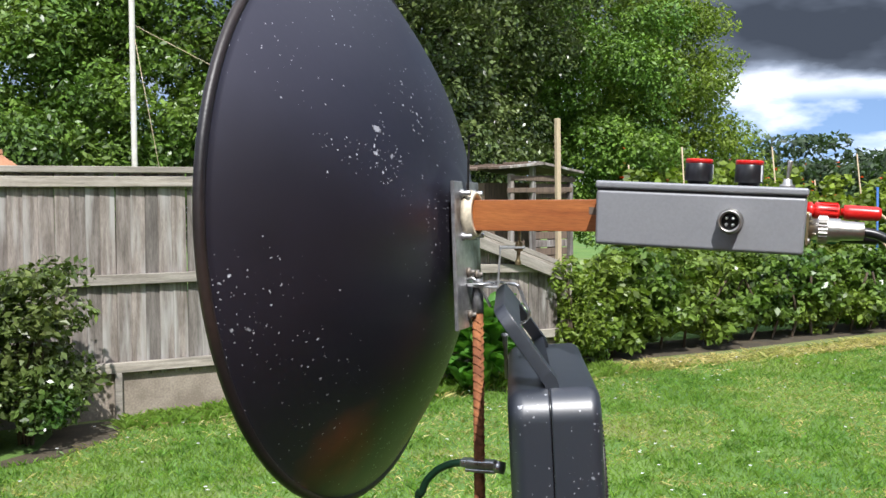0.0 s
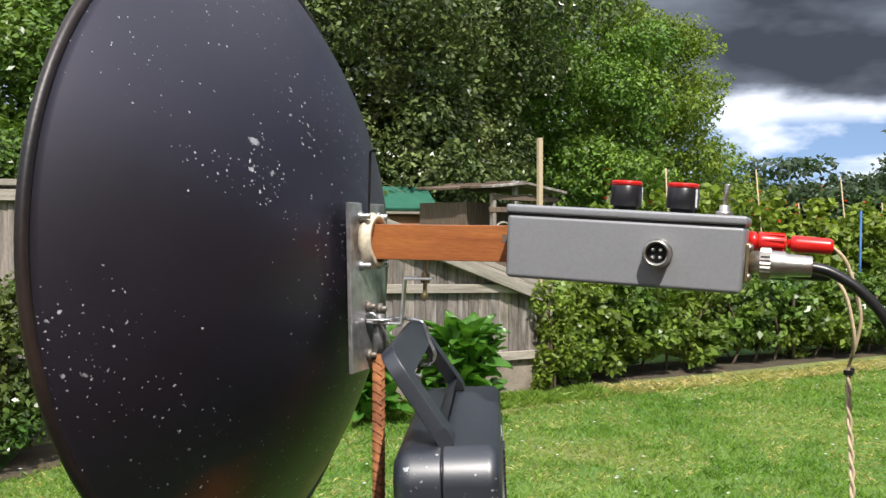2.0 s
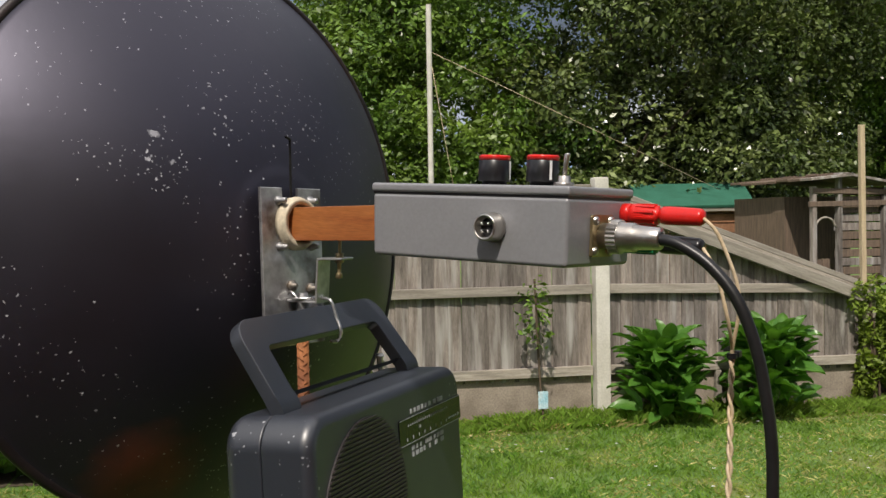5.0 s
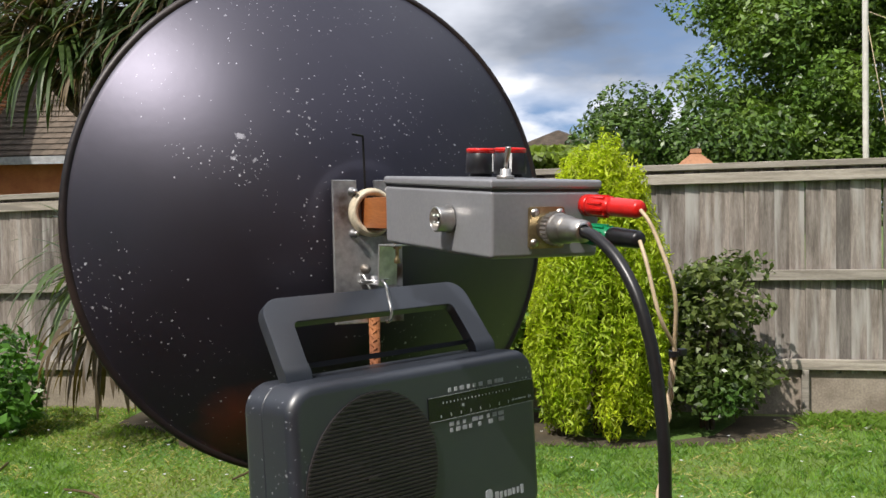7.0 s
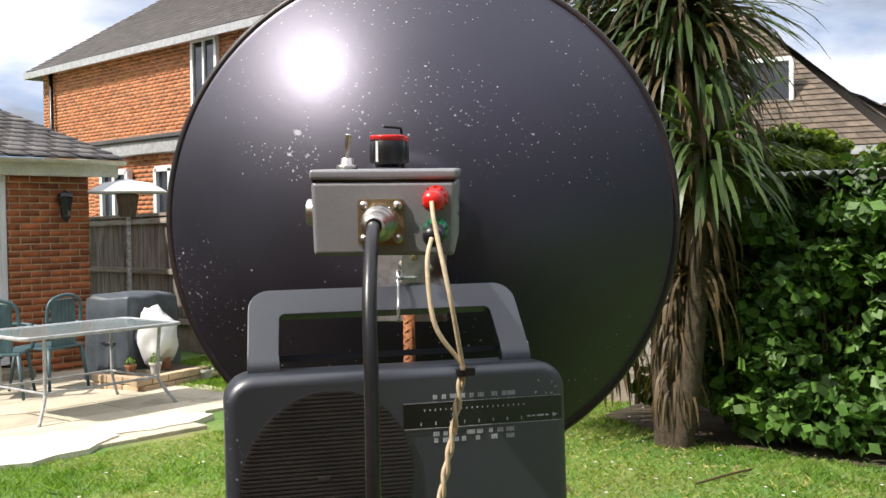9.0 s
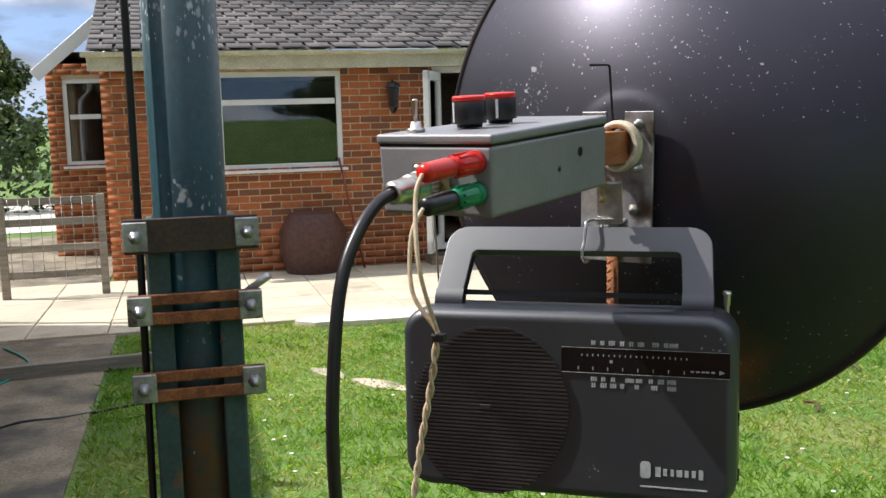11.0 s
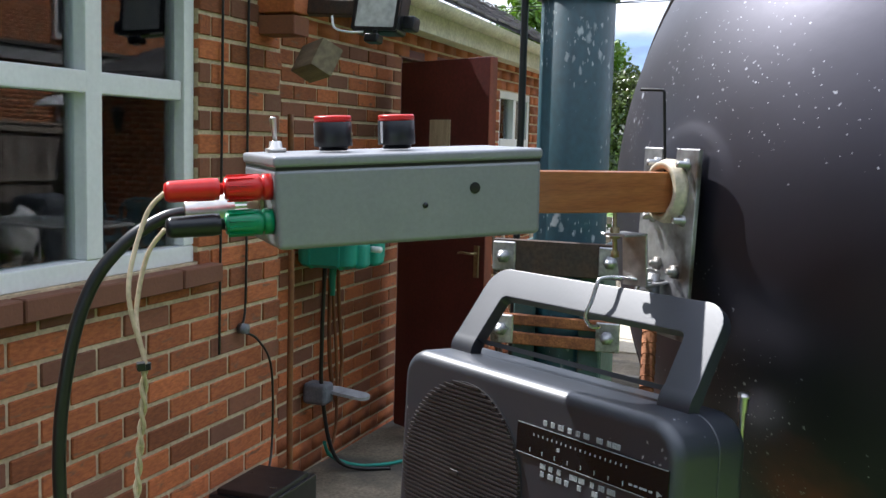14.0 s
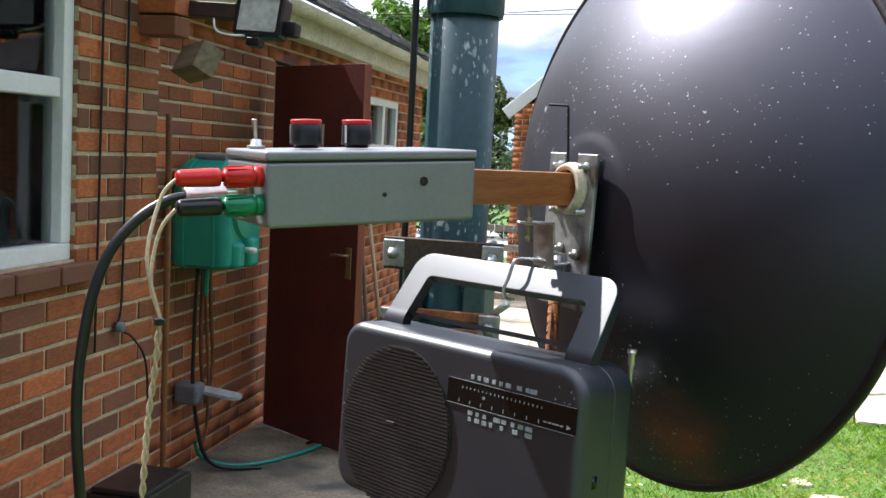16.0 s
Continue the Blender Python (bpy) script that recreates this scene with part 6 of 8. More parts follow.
    prism(bm, rounded(0.182, 0.145, 0.012, 3), -0.035, 0.030, bevel=0.006, m=pose(0, 0, 0, 0, 0, 90))
    part("housing", bm, M_BLKPL, t)
    bm = bm_new()
    frame_prism(bm, rounded(0.176, 0.139, 0.010, 3), rounded(0.152, 0.115, 0.006, 3), 0.030, 0.037, m_turn=pose(0, 0, 0, 0, 0, 90))
    part("bezel", bm, M_BLKPL, t)
    bm = bm_new()
    prism(bm, rounded(0.156, 0.119, 0.006, 3), 0.0302, 0.0325, m=pose(0, 0, 0, 0, 0, 90))
    part("glass", bm, M_LAMPGLASS, t, "pale glass front")
    bm = bm_new()
    box(bm, -0.01, 0.04, -0.10, 0.055, 0.045, 0.030, 0.008, 3)
    box(bm, -0.01, 0.03, -0.08, 0.02, 0.02, 0.03, 0.003, 1)
    part("sensor", bm, M_BLKPL, t)
    bm = bm_new()
    box(bm, 0.19, 0.01, 0.01, 0.26, 0.04, 0.055, 0.004, 1)
    part("arm", bm, M_DARKST, t)
    bm = bm_new()
    box(bm, -0.11, -0.02, -0.03, 0.05, 0.05, 0.05, 0.01, 2)
    part("terminal_box", bm, M_BLKPL, t)
    bm = bm_new()
    sweep(bm, curve([(0.16, 0.05, -0.03), (0.13, 0.07, -0.075), (0.08, 0.06, -0.085), (0.04, 0.03, -0.075)], 5), 0.004, 8)
    part("lead", bm, M_UPVC, t)


M_SAWN = mat("sawn_grey_timber", (0.24, 0.19, 0.12), (0.16, 0.12, 0.08), rough=0.85, scale=8, fine=90, stretch=(0.6, 6, 6), bump=0.25)
M_OHOSE = mat("orange_hose", (0.22, 0.085, 0.025), (0.15, 0.055, 0.02), rough=0.5, scale=14, fine=100)
M_GREYPLL = mat("pale_grey_plastic", (0.42, 0.43, 0.44), rough=0.5, scale=14, fine=100, bump=0.03)
M_LAMPGLASS = mat("lamp_glass", (0.62, 0.63, 0.60), (0.5, 0.51, 0.49), rough=0.15, scale=14, fine=40, bump=0.05)
hose_reel()

# timber edge, gate and tools at the end of the path
bar_between("timber_edge", "weathered timber edging board", (1.85, -6.1, -0.06), (0.1, -6.3, -0.06), 0.05, 0.09, M_RAIL, kind="")
tagged(bpy.data.objects["timber_edge"], "weathered timber edging board across the path", "board")
for k, (x, y, h, lean, m_) in enumerate(((1.76, -6.25, 1.05, 3, M_TIMBERD), (1.72, -6.5, 1.12, -5, M_TIMBER), (1.66, -6.85, 1.0, 6, M_TIMBER), (1.70, -6.0, 0.95, -3, M_TIMBERD))):
    t = thing("garden_tool", "long-handled garden tool leaning on the wall", "garden tool", "tools leaning on the wall", m=pose(x, y, ground_z(y) + 0.012, lean, 7, 0))
    bm = bm_new()
    cyl(bm, (0, 0, 0.08), (0, 0, h), 0.014, 10)
    part("handle", bm, m_, t)
    bm = bm_new()
    box(bm, 0, 0, 0.05, 0.03, 0.16, 0.10, 0.02, 2)
    part("head", bm, M_BLKPL, t)


def low_gate():
    t = thing("low_gate", "low weathered timber gate at the end of the path", "gate", m=pose(1.45, -9.6, ground_z(-9.6)))
    for x in (-0.45, 0.45):
        bm = bm_new()
        box(bm, x, 0, 0.5, 0.07, 0.07, 1.0, 0.004, 1)
        part("post", bm, M_RAIL, t)
    for z in (0.25, 0.5, 0.75, 0.95):
        bm = bm_new()
        box(bm, 0, 0, z, 0.84, 0.025, 0.07, 0.003, 1)
        part("rail", bm, M_RAIL, t)
    for x in np.linspace(-0.38, 0.38, 9):
        bm = bm_new()
        cyl(bm, (x, 0.016, 0.2), (x, 0.016, 0.98), 0.003, 6)
        part("mesh_wire", bm, M_STEEL, t)


low_gate()

# ---- fences ----
FENCE = bpy.data.meshes.new("board")
bm = bm_new()
box(bm, 0, 0, 0.5, 0.014, 0.106, 1.0, 0.002, 1)
bm.to_mesh(FENCE)
bm.free()
FENCE.materials.append(M_FENCE)


def fence_run(label, p0, p1, top0, top1, rails, base0, base1, group, gravel=True, cap=True, seed=0):
    """Vertical feather-edge boards behind rails, from p0 to p1; the rails stand to the right of that way."""
    t = thing("garden_fence", label, "fence", group)
    rng = random.Random(seed)
    p0, p1 = Vector((*p0, 0)), Vector((*p1, 0))
    d = p1 - p0
    L, a = d.length, math.atan2(d.y, d.x)
    t.matrix_basis = Matrix.Translation(p0) @ Matrix.Rotation(a, 4, "Z")
    n = int(L / 0.1)
    for k in range(n):
        u = (k + 0.5) * L / n
        s = u / L
        z0, z1 = base0 + (base1 - base0) * s + (0.30 if gravel else 0.02), top0 + (top1 - top0) * s - 0.05
        b = new("board", FENCE)
        b.parent = t
        b.matrix_basis = Matrix.Translation((u, 0.03 + rng.uniform(-0.003, 0.003), z0)) @ Matrix.Rotation(radians(90 + 7), 4, "Z") @ Matrix.Rotation(radians(rng.uniform(-0.4, 0.4)), 4, "X") @ Matrix.Diagonal((1, 1, z1 - z0 + rng.uniform(-0.006, 0.006), 1))
    def beam(name, za, zb, w, h, y, m_):
        q0, q1 = Vector((0, y, za)), Vector((L, y, zb))
        bm = bm_new()
        box(bm, 0, 0, 0, (q1 - q0).length, w, h, 0.004, 1)
        part(name, bm, m_, t, m=Matrix.Translation((q0 + q1) / 2) @ (q1 - q0).to_track_quat("X", "Z").to_matrix().to_4x4())
    for za, zb in rails:
        beam("rail", za, zb, 0.045, 0.075, 0.0 - 0.006, M_RAIL)
    if cap:
        beam("capping", top0 - 0.035, top1 - 0.035, 0.085, 0.045, 0.010, M_RAIL)
    if gravel:
        beam("gravel_board", base0 + 0.16, base1 + 0.16, 0.03, 0.33, 0.036, M_GRAVELB)
        for u in np.arange(0.9, L, 1.75):
            bm = bm_new()
            box(bm, u, -0.01, base0 + (base1 - base0) * u / L + 0.16, 0.05, 0.05, 0.34, 0.004, 1)
            part("peg", bm, M_RAIL, t)
    return t


def post(x, y, z0, h, w=0.115, m_=None, label="pale concrete fence post"):
    bm = bm_new()
    box(bm, 0, 0, h / 2, w, w, h, 0.012, 2)
    o = part("fence_post", bm, m_ or M_CONC, m=pose(x, y, z0))
    return tagged(o, label, "fence post", "fence posts")


FX = -6.85
fence_run("weathered grey close-board fence with rails", (FX, -1.75), (FX, 2.44), 1.80, 1.82, ((1.68, 1.70), (0.99, 1.0), (0.36, 0.37)), 0, 0, "fence panels", seed=1)
post(FX + 0.02, 2.51, 0, 1.86)
fence_run("weathered grey fence panel with a sloping top", (FX, 2.58), (FX, 4.74), 1.80, 1.02, ((1.70, 0.94), (1.0, 0.95), (0.37, 0.37)), 0, 0, "fence panels", seed=2)
bar_between("sloping_rail", "weathered sloping rail on the fence", (FX + 0.06, 2.58, 1.66), (FX + 0.06, 4.74, 0.88), 0.05, 0.09, M_RAIL)
post(FX + 0.03, 4.80, 0, 0.98, 0.08, M_RAIL, "weathered timber fence post at the hedge")
LX = -6.75
fence_run("sunlit weathered close-board fence with rails", (LX, -10.14), (LX, -6.98), 1.66, 1.69, ((1.54, 1.57), (0.85, 0.89), (0.20, 0.24)), -0.175, -0.125, "fence panels", seed=3)
fence_run("sunlit weathered close-board fence with rails", (LX, -6.86), (LX, -3.4), 1.69, 1.75, ((1.57, 1.63), (0.89, 0.94), (0.24, 0.30)), -0.125, -0.06, "fence panels", seed=4)
fence_run("sunlit weathered close-board fence with rails", (LX - 0.3, -14.2), (LX, -10.26), 1.60, 1.66, ((1.48, 1.54), (0.80, 0.85), (0.15, 0.20)), -0.25, -0.175, "fence panels", seed=5)
fence_run("weathered fence half hidden by the vine", (LX, -3.3), (FX, -1.8), 1.75, 1.79, ((1.6, 1.66), (0.9, 0.95)), -0.05, 0, "fence panels", gravel=False, seed=6)
post(LX + 0.02, -6.92, -0.13, 1.86)
post(LX + 0.02, -10.2, -0.18, 1.86)
post(LX + 0.02, -3.35, -0.06, 1.84)


# ---- plants ----
def strap_head(name, center, n, length, parent, material, seed, droop=1.0, up=0.5, width=0.045):
    """A tuft of long strap leaves that arch and hang."""
    rng = np.random.default_rng(seed)
    verts, faces = [], []
    for k in range(n):
        az, el = rng.uniform(0, 2 * math.pi), math.asin(rng.uniform(-0.55, 1.0)) * 0.9
        d = Vector((math.cos(az) * math.cos(el), math.sin(az) * math.cos(el), math.sin(el) + up * 0.2)).normalized()
        s = Vector((-math.sin(az), math.cos(az), 0))
        L, w = length * rng.uniform(0.7, 1.15), width * rng.uniform(0.7, 1.2)
        p, dr = Vector(center), droop * rng.uniform(0.5, 1.5)
        base = len(verts)
        for j in range(8):
            t = j / 7
            ww = w * (1.0 - abs(t - 0.35) * 0.9) * (1 if t < 0.98 else 0.1) * 0.5
            verts += [tuple(p + s * ww), tuple(p - s * ww)]
            p = p + d * (L / 7)
            d = (d + Vector((0, 0, -1)) * dr * 0.30 * (0.3 + t)).normalized()
        for j in range(7):
            a = base + 2 * j
            faces.append((a, a + 1, a + 3, a + 2))
    return mesh_object(name, verts, faces, material, parent)


def cordyline():
    t = thing("cordyline_palm", "tall cordyline palm with drooping strap leaves", "palm", m=pose(-5.55, -3.13, ground_z(-3.25)))
    for pts, r in (([(0, 0, 0), (0.02, -0.02, 0.8), (-0.03, 0.05, 1.7), (0.0, 0.08, 2.9)], 0.105), ([(0.05, 0.1, 0), (0.10, 0.22, 0.7), (0.16, 0.3, 1.3), (0.15, 0.32, 1.9)], 0.068), ([(0, 0.05, 1.5), (-0.25, -0.35, 2.2), (-0.3, -0.45, 3.0)], 0.08), ([(0, 0.0, 1.2), (-0.15, -0.6, 2.0), (-0.1, -1.0, 2.75)], 0.07), ([(-0.15, -0.6, 2.0), (-0.2, -1.2, 2.6), (-0.1, -1.6, 3.05)], 0.06)):
        bm = bm_new()
        c = curve(pts, 26)
        sweep(bm, c, r, 14, radii=[r * (1.15 - 0.35 * k / len(c)) for k in range(len(c))])
        for v in bm.verts:
            v.co += Vector((v.co.x - 0.0, v.co.y, 0)).normalized() * 0.012 * noise.noise(Vector((v.co.x * 30, v.co.y * 30, v.co.z * 22))) if v.co.z > 0.01 else Vector()
        part("trunk", bm, M_PALMBARK, t)
    for k, (x, y, z, n) in enumerate(((0.0, 0.08, 2.3, 110), (0.0, 0.06, 1.9, 90), (-0.02, 0.04, 1.5, 60), (0.0, 0.0, 1.15, 40), (0.12, 0.25, 1.6, 60), (0.12, 0.24, 1.2, 40))):
        strap_head("dead_leaves", (x, y, z), n, 0.62, t, L_DEAD, 28 + k, droop=3.2, up=-1.5, width=0.03)
    strap_head("leaf_head", (0.0, 0.08, 2.9), 270, 0.98, t, L_PALM, 21, droop=0.8)
    strap_head("dead_leaves", (0.0, 0.08, 2.85), 170, 0.8, t, L_DEAD, 50, droop=1.4, width=0.03)
    strap_head("leaf_head", (-0.3, -0.45, 3.0), 260, 1.0, t, L_PALM, 22, droop=1.0)
    strap_head("leaf_head", (0.15, 0.35, 1.9), 170, 0.80, t, L_PALM, 23, droop=1.3)
    strap_head("dead_leaves", (0.0, 0.08, 2.5), 150, 1.0, t, L_DEAD, 24, droop=2.2, up=-1)
    strap_head("dead_leaves", (0.0, -0.5, 3.2), 170, 0.7, t, L_DEAD, 25, droop=1.0, width=0.02)
    strap_head("leaf_head", (-0.1, -0.75, 1.15), 150, 0.75, t, L_PALM, 26, droop=1.3)
    strap_head("leaf_head", (-0.1, -1.02, 2.78), 200, 0.85, t, L_PALM, 40, droop=1.5)
    strap_head("dead_leaves", (-0.1, -1.1, 3.0), 330, 0.62, t, L_DEAD, 41, droop=0.8, width=0.022)
    strap_head("dead_leaves", (-0.1, -1.6, 3.1), 260, 0.6, t, L_DEAD, 42, droop=0.9, width=0.022)
    strap_head("dead_leaves", (-0.15, -0.7, 2.75), 220, 0.7, t, L_DEAD, 43, droop=1.8, up=-0.6, width=0.025)
    strap_head("leaf_head", (0.05, 0.15, 2.45), 110, 0.8, t, L_PALM, 44, droop=2.0)
    for k, z in enumerate((0.5, 0.8, 1.1, 1.4)):
        strap_head("dead_leaves", (0.0, 0.03, z), 70, 0.42, t, L_DEAD, 45 + k, droop=3.4, up=-1.8, width=0.024)
    strap_head("dead_leaves", (0.1, -0.6, 0.8), 90, 0.7, t, L_DEAD, 27, droop=2.4, up=-1)


cordyline()

LEAF = bpy.data.meshes.new("leaf")
lv, lf = [], []
for j in range(9):
    s = j / 8
    w = 0.26 * math.sin(math.pi * min(1, s * 0.92 + 0.07)) ** 0.75 if s < 1 else 0.004
    x, z = s, 0.34 * s - 0.52 * s * s
    crinkle = 0.02 * (1 if j % 2 else -0.6)
    lv += [(x, -w, z + 0.07 + crinkle), (x, -w * 0.5, z + 0.025 - crinkle), (x, 0, z - 0.02), (x, w * 0.5, z + 0.025 - crinkle), (x, w, z + 0.07 + crinkle)]
for j in range(8):
    for i in range(4):
        a = 5 * j + i
        lf.append((a, a + 1, a + 6, a + 5))
LEAF.from_pydata(lv, [], lf)
LEAF.polygons.foreach_set("use_smooth", [True] * len(lf))
LEAF.materials.append(L_BROAD)


def broad_plant(base, n, length, seed, label):
    t = thing("broadleaf_plant", label, "plant", "broad-leaved plants by the fence", m=pose(*base))
    rng = random.Random(seed)
    for k in range(n):
        az, el, s = rng.uniform(0, 360), rng.uniform(5, 80), length * rng.uniform(0.26, 0.46)
        rad, up = length * 0.42 * math.sqrt(rng.random()), rng.random() ** 0.8
        o = Vector((math.cos(radians(az)) * rad * (1.1 - 0.5 * up), math.sin(radians(az)) * rad * (1.1 - 0.5 * up), length * (0.06 + 0.95 * up)))
        b = new("leaf", LEAF)
        b.parent = t
        b.matrix_basis = Matrix.Translation(o) @ pose(0, 0, 0, 0, 0, az + rng.uniform(-40, 40)) @ pose(0, 0, 0, rng.uniform(-30, 30), -el + 12, 0) @ Matrix.Scale(s, 4)
    for k in range(10):
        az, rad = 36 * k + rng.uniform(-12, 12), length * rng.uniform(0.05, 0.3)
        bm = bm_new()
        sweep(bm, [(0.04 * math.cos(radians(az)), 0.04 * math.sin(radians(az)), 0), (rad * math.cos(radians(az)), rad * math.sin(radians(az)), length * rng.uniform(0.7, 1.0))], 0.008, 5)
        part("stalk", bm, L_BROAD, t)
    return t


broad_plant((-6.5, 2.86, 0.01), 190, 0.58, 1, "lush broad-leaved green plant at the fence foot")
broad_plant((-6.45, 3.70, 0.01), 210, 0.61, 2, "lush broad-leaved green plant at the fence foot")

shrub("bush", "rounded evergreen bush with pinkish young leaves", "bush", (-6.32, 0.22, 0), clumped([((0, 0, 0.58), (0.44, 0.46, 0.55)), ((0.02, 0.05, 0.9), (0.34, 0.32, 0.36)), ((0.0, -0.1, 0.36), (0.42, 0.44, 0.32))], 31, 20, 0.38), 6500, 0.062, L_BUSH, seed=31, lump=0.1)
shrub("bush", "leafy green bush at the fence", "bush", (-5.75, -5.2, -0.09), [((0, 0, 0.45), (0.45, 0.62, 0.42)), ((0.1, 0.35, 0.25), (0.35, 0.4, 0.28))], 2600, 0.095, L_BROAD, seed=32, lump=0.15)
def conifer_tufts(seed):
    """Upright sprays set round a column that narrows to a few loose tips."""
    rng = random.Random(seed)
    out = [((0, 0, 0.75), (0.30, 0.30, 0.72)), ((0, 0, 1.3), (0.20, 0.20, 0.5))]
    for k in range(340):
        h = rng.uniform(0.03, 1.0)
        r_ = 0.43 * (math.sin(math.pi * (0.24 + 0.69 * h)) ** 0.60) * rng.uniform(0.80, 1.06)
        q = 2.39996 * k
        out.append(((r_ * math.cos(q), r_ * math.sin(q), 0.12 + 1.62 * h), (0.062, 0.062, rng.uniform(0.11, 0.19))))
    for k in range(9):
        out.append(((rng.uniform(-0.09, 0.09), rng.uniform(-0.13, 0.13), rng.uniform(1.72, 1.93)), (0.028, 0.028, rng.uniform(0.10, 0.16))))
    return out


shrub("conifer", "golden columnar conifer with feathery upright foliage", "conifer", (-6.05, -0.46, 0), conifer_tufts(33), 66000, 0.052, L_GOLD, seed=33, lump=0.10, droop=-1.7, aspect=0.24, inner=0.3)
shrub("vine", "dense dark vine with broad leaves over the fence", "vine", (-6.1, -2.25, -0.03), clumped([((0.0, 0.25, 0.85), (0.40, 1.05, 0.88)), ((-0.1, -0.55, 1.25), (0.45, 0.6, 0.45)), ((-0.05, 0.5, 1.40), (0.45, 0.75, 0.30)), ((0.05, -0.35, 0.5), (0.35, 0.55, 0.5)), ((0.15, 0.1, 0.22), (0.34, 1.0, 0.26)), ((0.0, -0.9, 0.6), (0.36, 0.6, 0.6))], 34, 30, 0.3), 20000, 0.092, L_VINE, seed=34, lump=0.14, aspect=0.8, droop=0.8)
shrub("climber", "bright green climber over the fence top", "climber", (-6.9, -2.3, 0), clumped([((0, -0.8, 1.75), (0.5, 0.6, 0.26)), ((-0.4, 0.5, 1.87), (0.5, 1.3, 0.17)), ((-0.3, -0.7, 1.97), (0.35, 0.35, 0.22))], 35, 30, 0.36), 17000, 0.07, L_LIGHT, seed=35, aspect=0.8)
shrub("bush", "green bush beside the conifer", "bush", (-6.45, -1.35, 0), clumped([((0.15, -0.05, 0.75), (0.42, 0.45, 0.8)), ((0.1, 0.0, 1.35), (0.34, 0.40, 0.42))], 36, 26, 0.34), 7500, 0.066, L_LIGHT, seed=36)
bm = bm_new()
wave = [(-0.9 + 0.0125 * k, 0.016 * math.sin(k * math.pi / 3)) for k in range(145)]
prism(bm, wave + [(y, z - 0.006) for y, z in reversed(wave)], 0.0, 0.7)
tagged(part("corrugated_sheet", bm, M_CONC, m=pose(-6.75, -1.95, 1.76)), "pale corrugated roof sheet over the vine", "roof sheet")

shrub("climber", "yellow-green climber on the post at the fence end", "climber", (FX + 0.12, 4.80, 0), clumped([((0, 0, 0.72), (0.12, 0.20, 0.34)), ((0.02, 0.12, 0.42), (0.14, 0.22, 0.30)), ((0, -0.05, 0.25), (0.10, 0.14, 0.22))], 37, 18, 0.4), 2600, 0.055, L_LIGHT, seed=37, inner=0.2)

# hedge and beans
hedge = thing("hedge", "dense clipped beech hedge along the lawn", "hedge", m=pose(-7.6, 0, 0))
bl = []
rng = random.Random(5)
for k in range(15):
    y = 5.25 + 0.75 * k
    bl.append(((rng.uniform(-0.05, 0.05) - 0.02 * k, y, 0.52), (0.50, 0.62, 0.55 + rng.uniform(-0.04, 0.05))))
    bl.append(((rng.uniform(-0.05, 0.1), y + 0.3, 0.35), (0.50, 0.5, 0.36)))
for y, dx, h, r_ in ((4.95, 0.62, 0.55, 0.34), (5.15, 0.58, 0.36, 0.36), (5.45, 0.50, 0.62, 0.34), (5.75, 0.36, 0.45, 0.38), (6.15, 0.30, 0.70, 0.32)):
    bl.append(((dx, y, h), (r_ * 0.8, r_, r_ * 1.15)))
leaves("foliage", clumped(bl, 41, 26, 0.25), 64000, 0.088, L_HEDGE, hedge, 41, lump=0.16, inner=0.35, aspect=0.62, zmin=0.03)
bm = bm_new()
for k in range(34):
    y = 5.2 + 0.32 * k
    sweep(bm, curve([(0.1, y, 0), (0.15, y + rng.uniform(-0.1, 0.1), 0.3), (0.2, y + rng.uniform(-0.2, 0.2), 0.7)], 3), 0.016, 5)
part("branching", bm, M_BARK, hedge)

beans = thing("bean_row", "runner beans with red flowers on canes", "bean plants", m=pose(-9.3, 7.4, 0))
rb = random.Random(46)
for k in range(0, 16, 2):
    bm = bm_new()
    y = 0.42 * k
    cyl(bm, (0.35, y, 0), (0.05 + 0.05 * (k % 3), y + rb.uniform(-0.12, 0.12), 1.95 + rb.uniform(-0.15, 0.35)), 0.009, 6)
    part("cane", bm, M_TIMBER, beans)
bl = [((0.15 + rb.uniform(-0.1, 0.1), 0.42 * k, 1.05 + rb.uniform(-0.1, 0.18)), (0.40, 0.40, 0.95 + rb.uniform(-0.15, 0.15))) for k in range(16)]
leaves("foliage", clumped(bl, 46, 22, 0.26), 15000, 0.115, L_LIGHT, beans, 42, lump=0.25, aspect=0.78, droop=0.5)
leaves("flowers", bl, 420, 0.055, L_RED, beans, 43, lump=0.22, inner=0.0, aspect=0.9, zmin=1.5)
for x, y, h in ((-8.3, 10.85, 1.72), (-8.3, 12.3, 1.85)):
    bm = bm_new()
    cyl(bm, (0, 0, 0), (0, 0, h), 0.016, 8)
    tagged(part("blue_stake", bm, M_BLUE, m=pose(x, y, 0)), "thin blue garden stake behind the hedge", "stake", "blue stakes")

st = bm_new()
box(st, 0, 0, 1.17, 0.045, 0.045, 2.34, 0.003, 1)
tagged(part("timber_stake", st, M_TIMBER, m=pose(-7.45, 5.17, 0, 0.4, 0, 0)), "tall pale timber stake at the fence end", "stake")

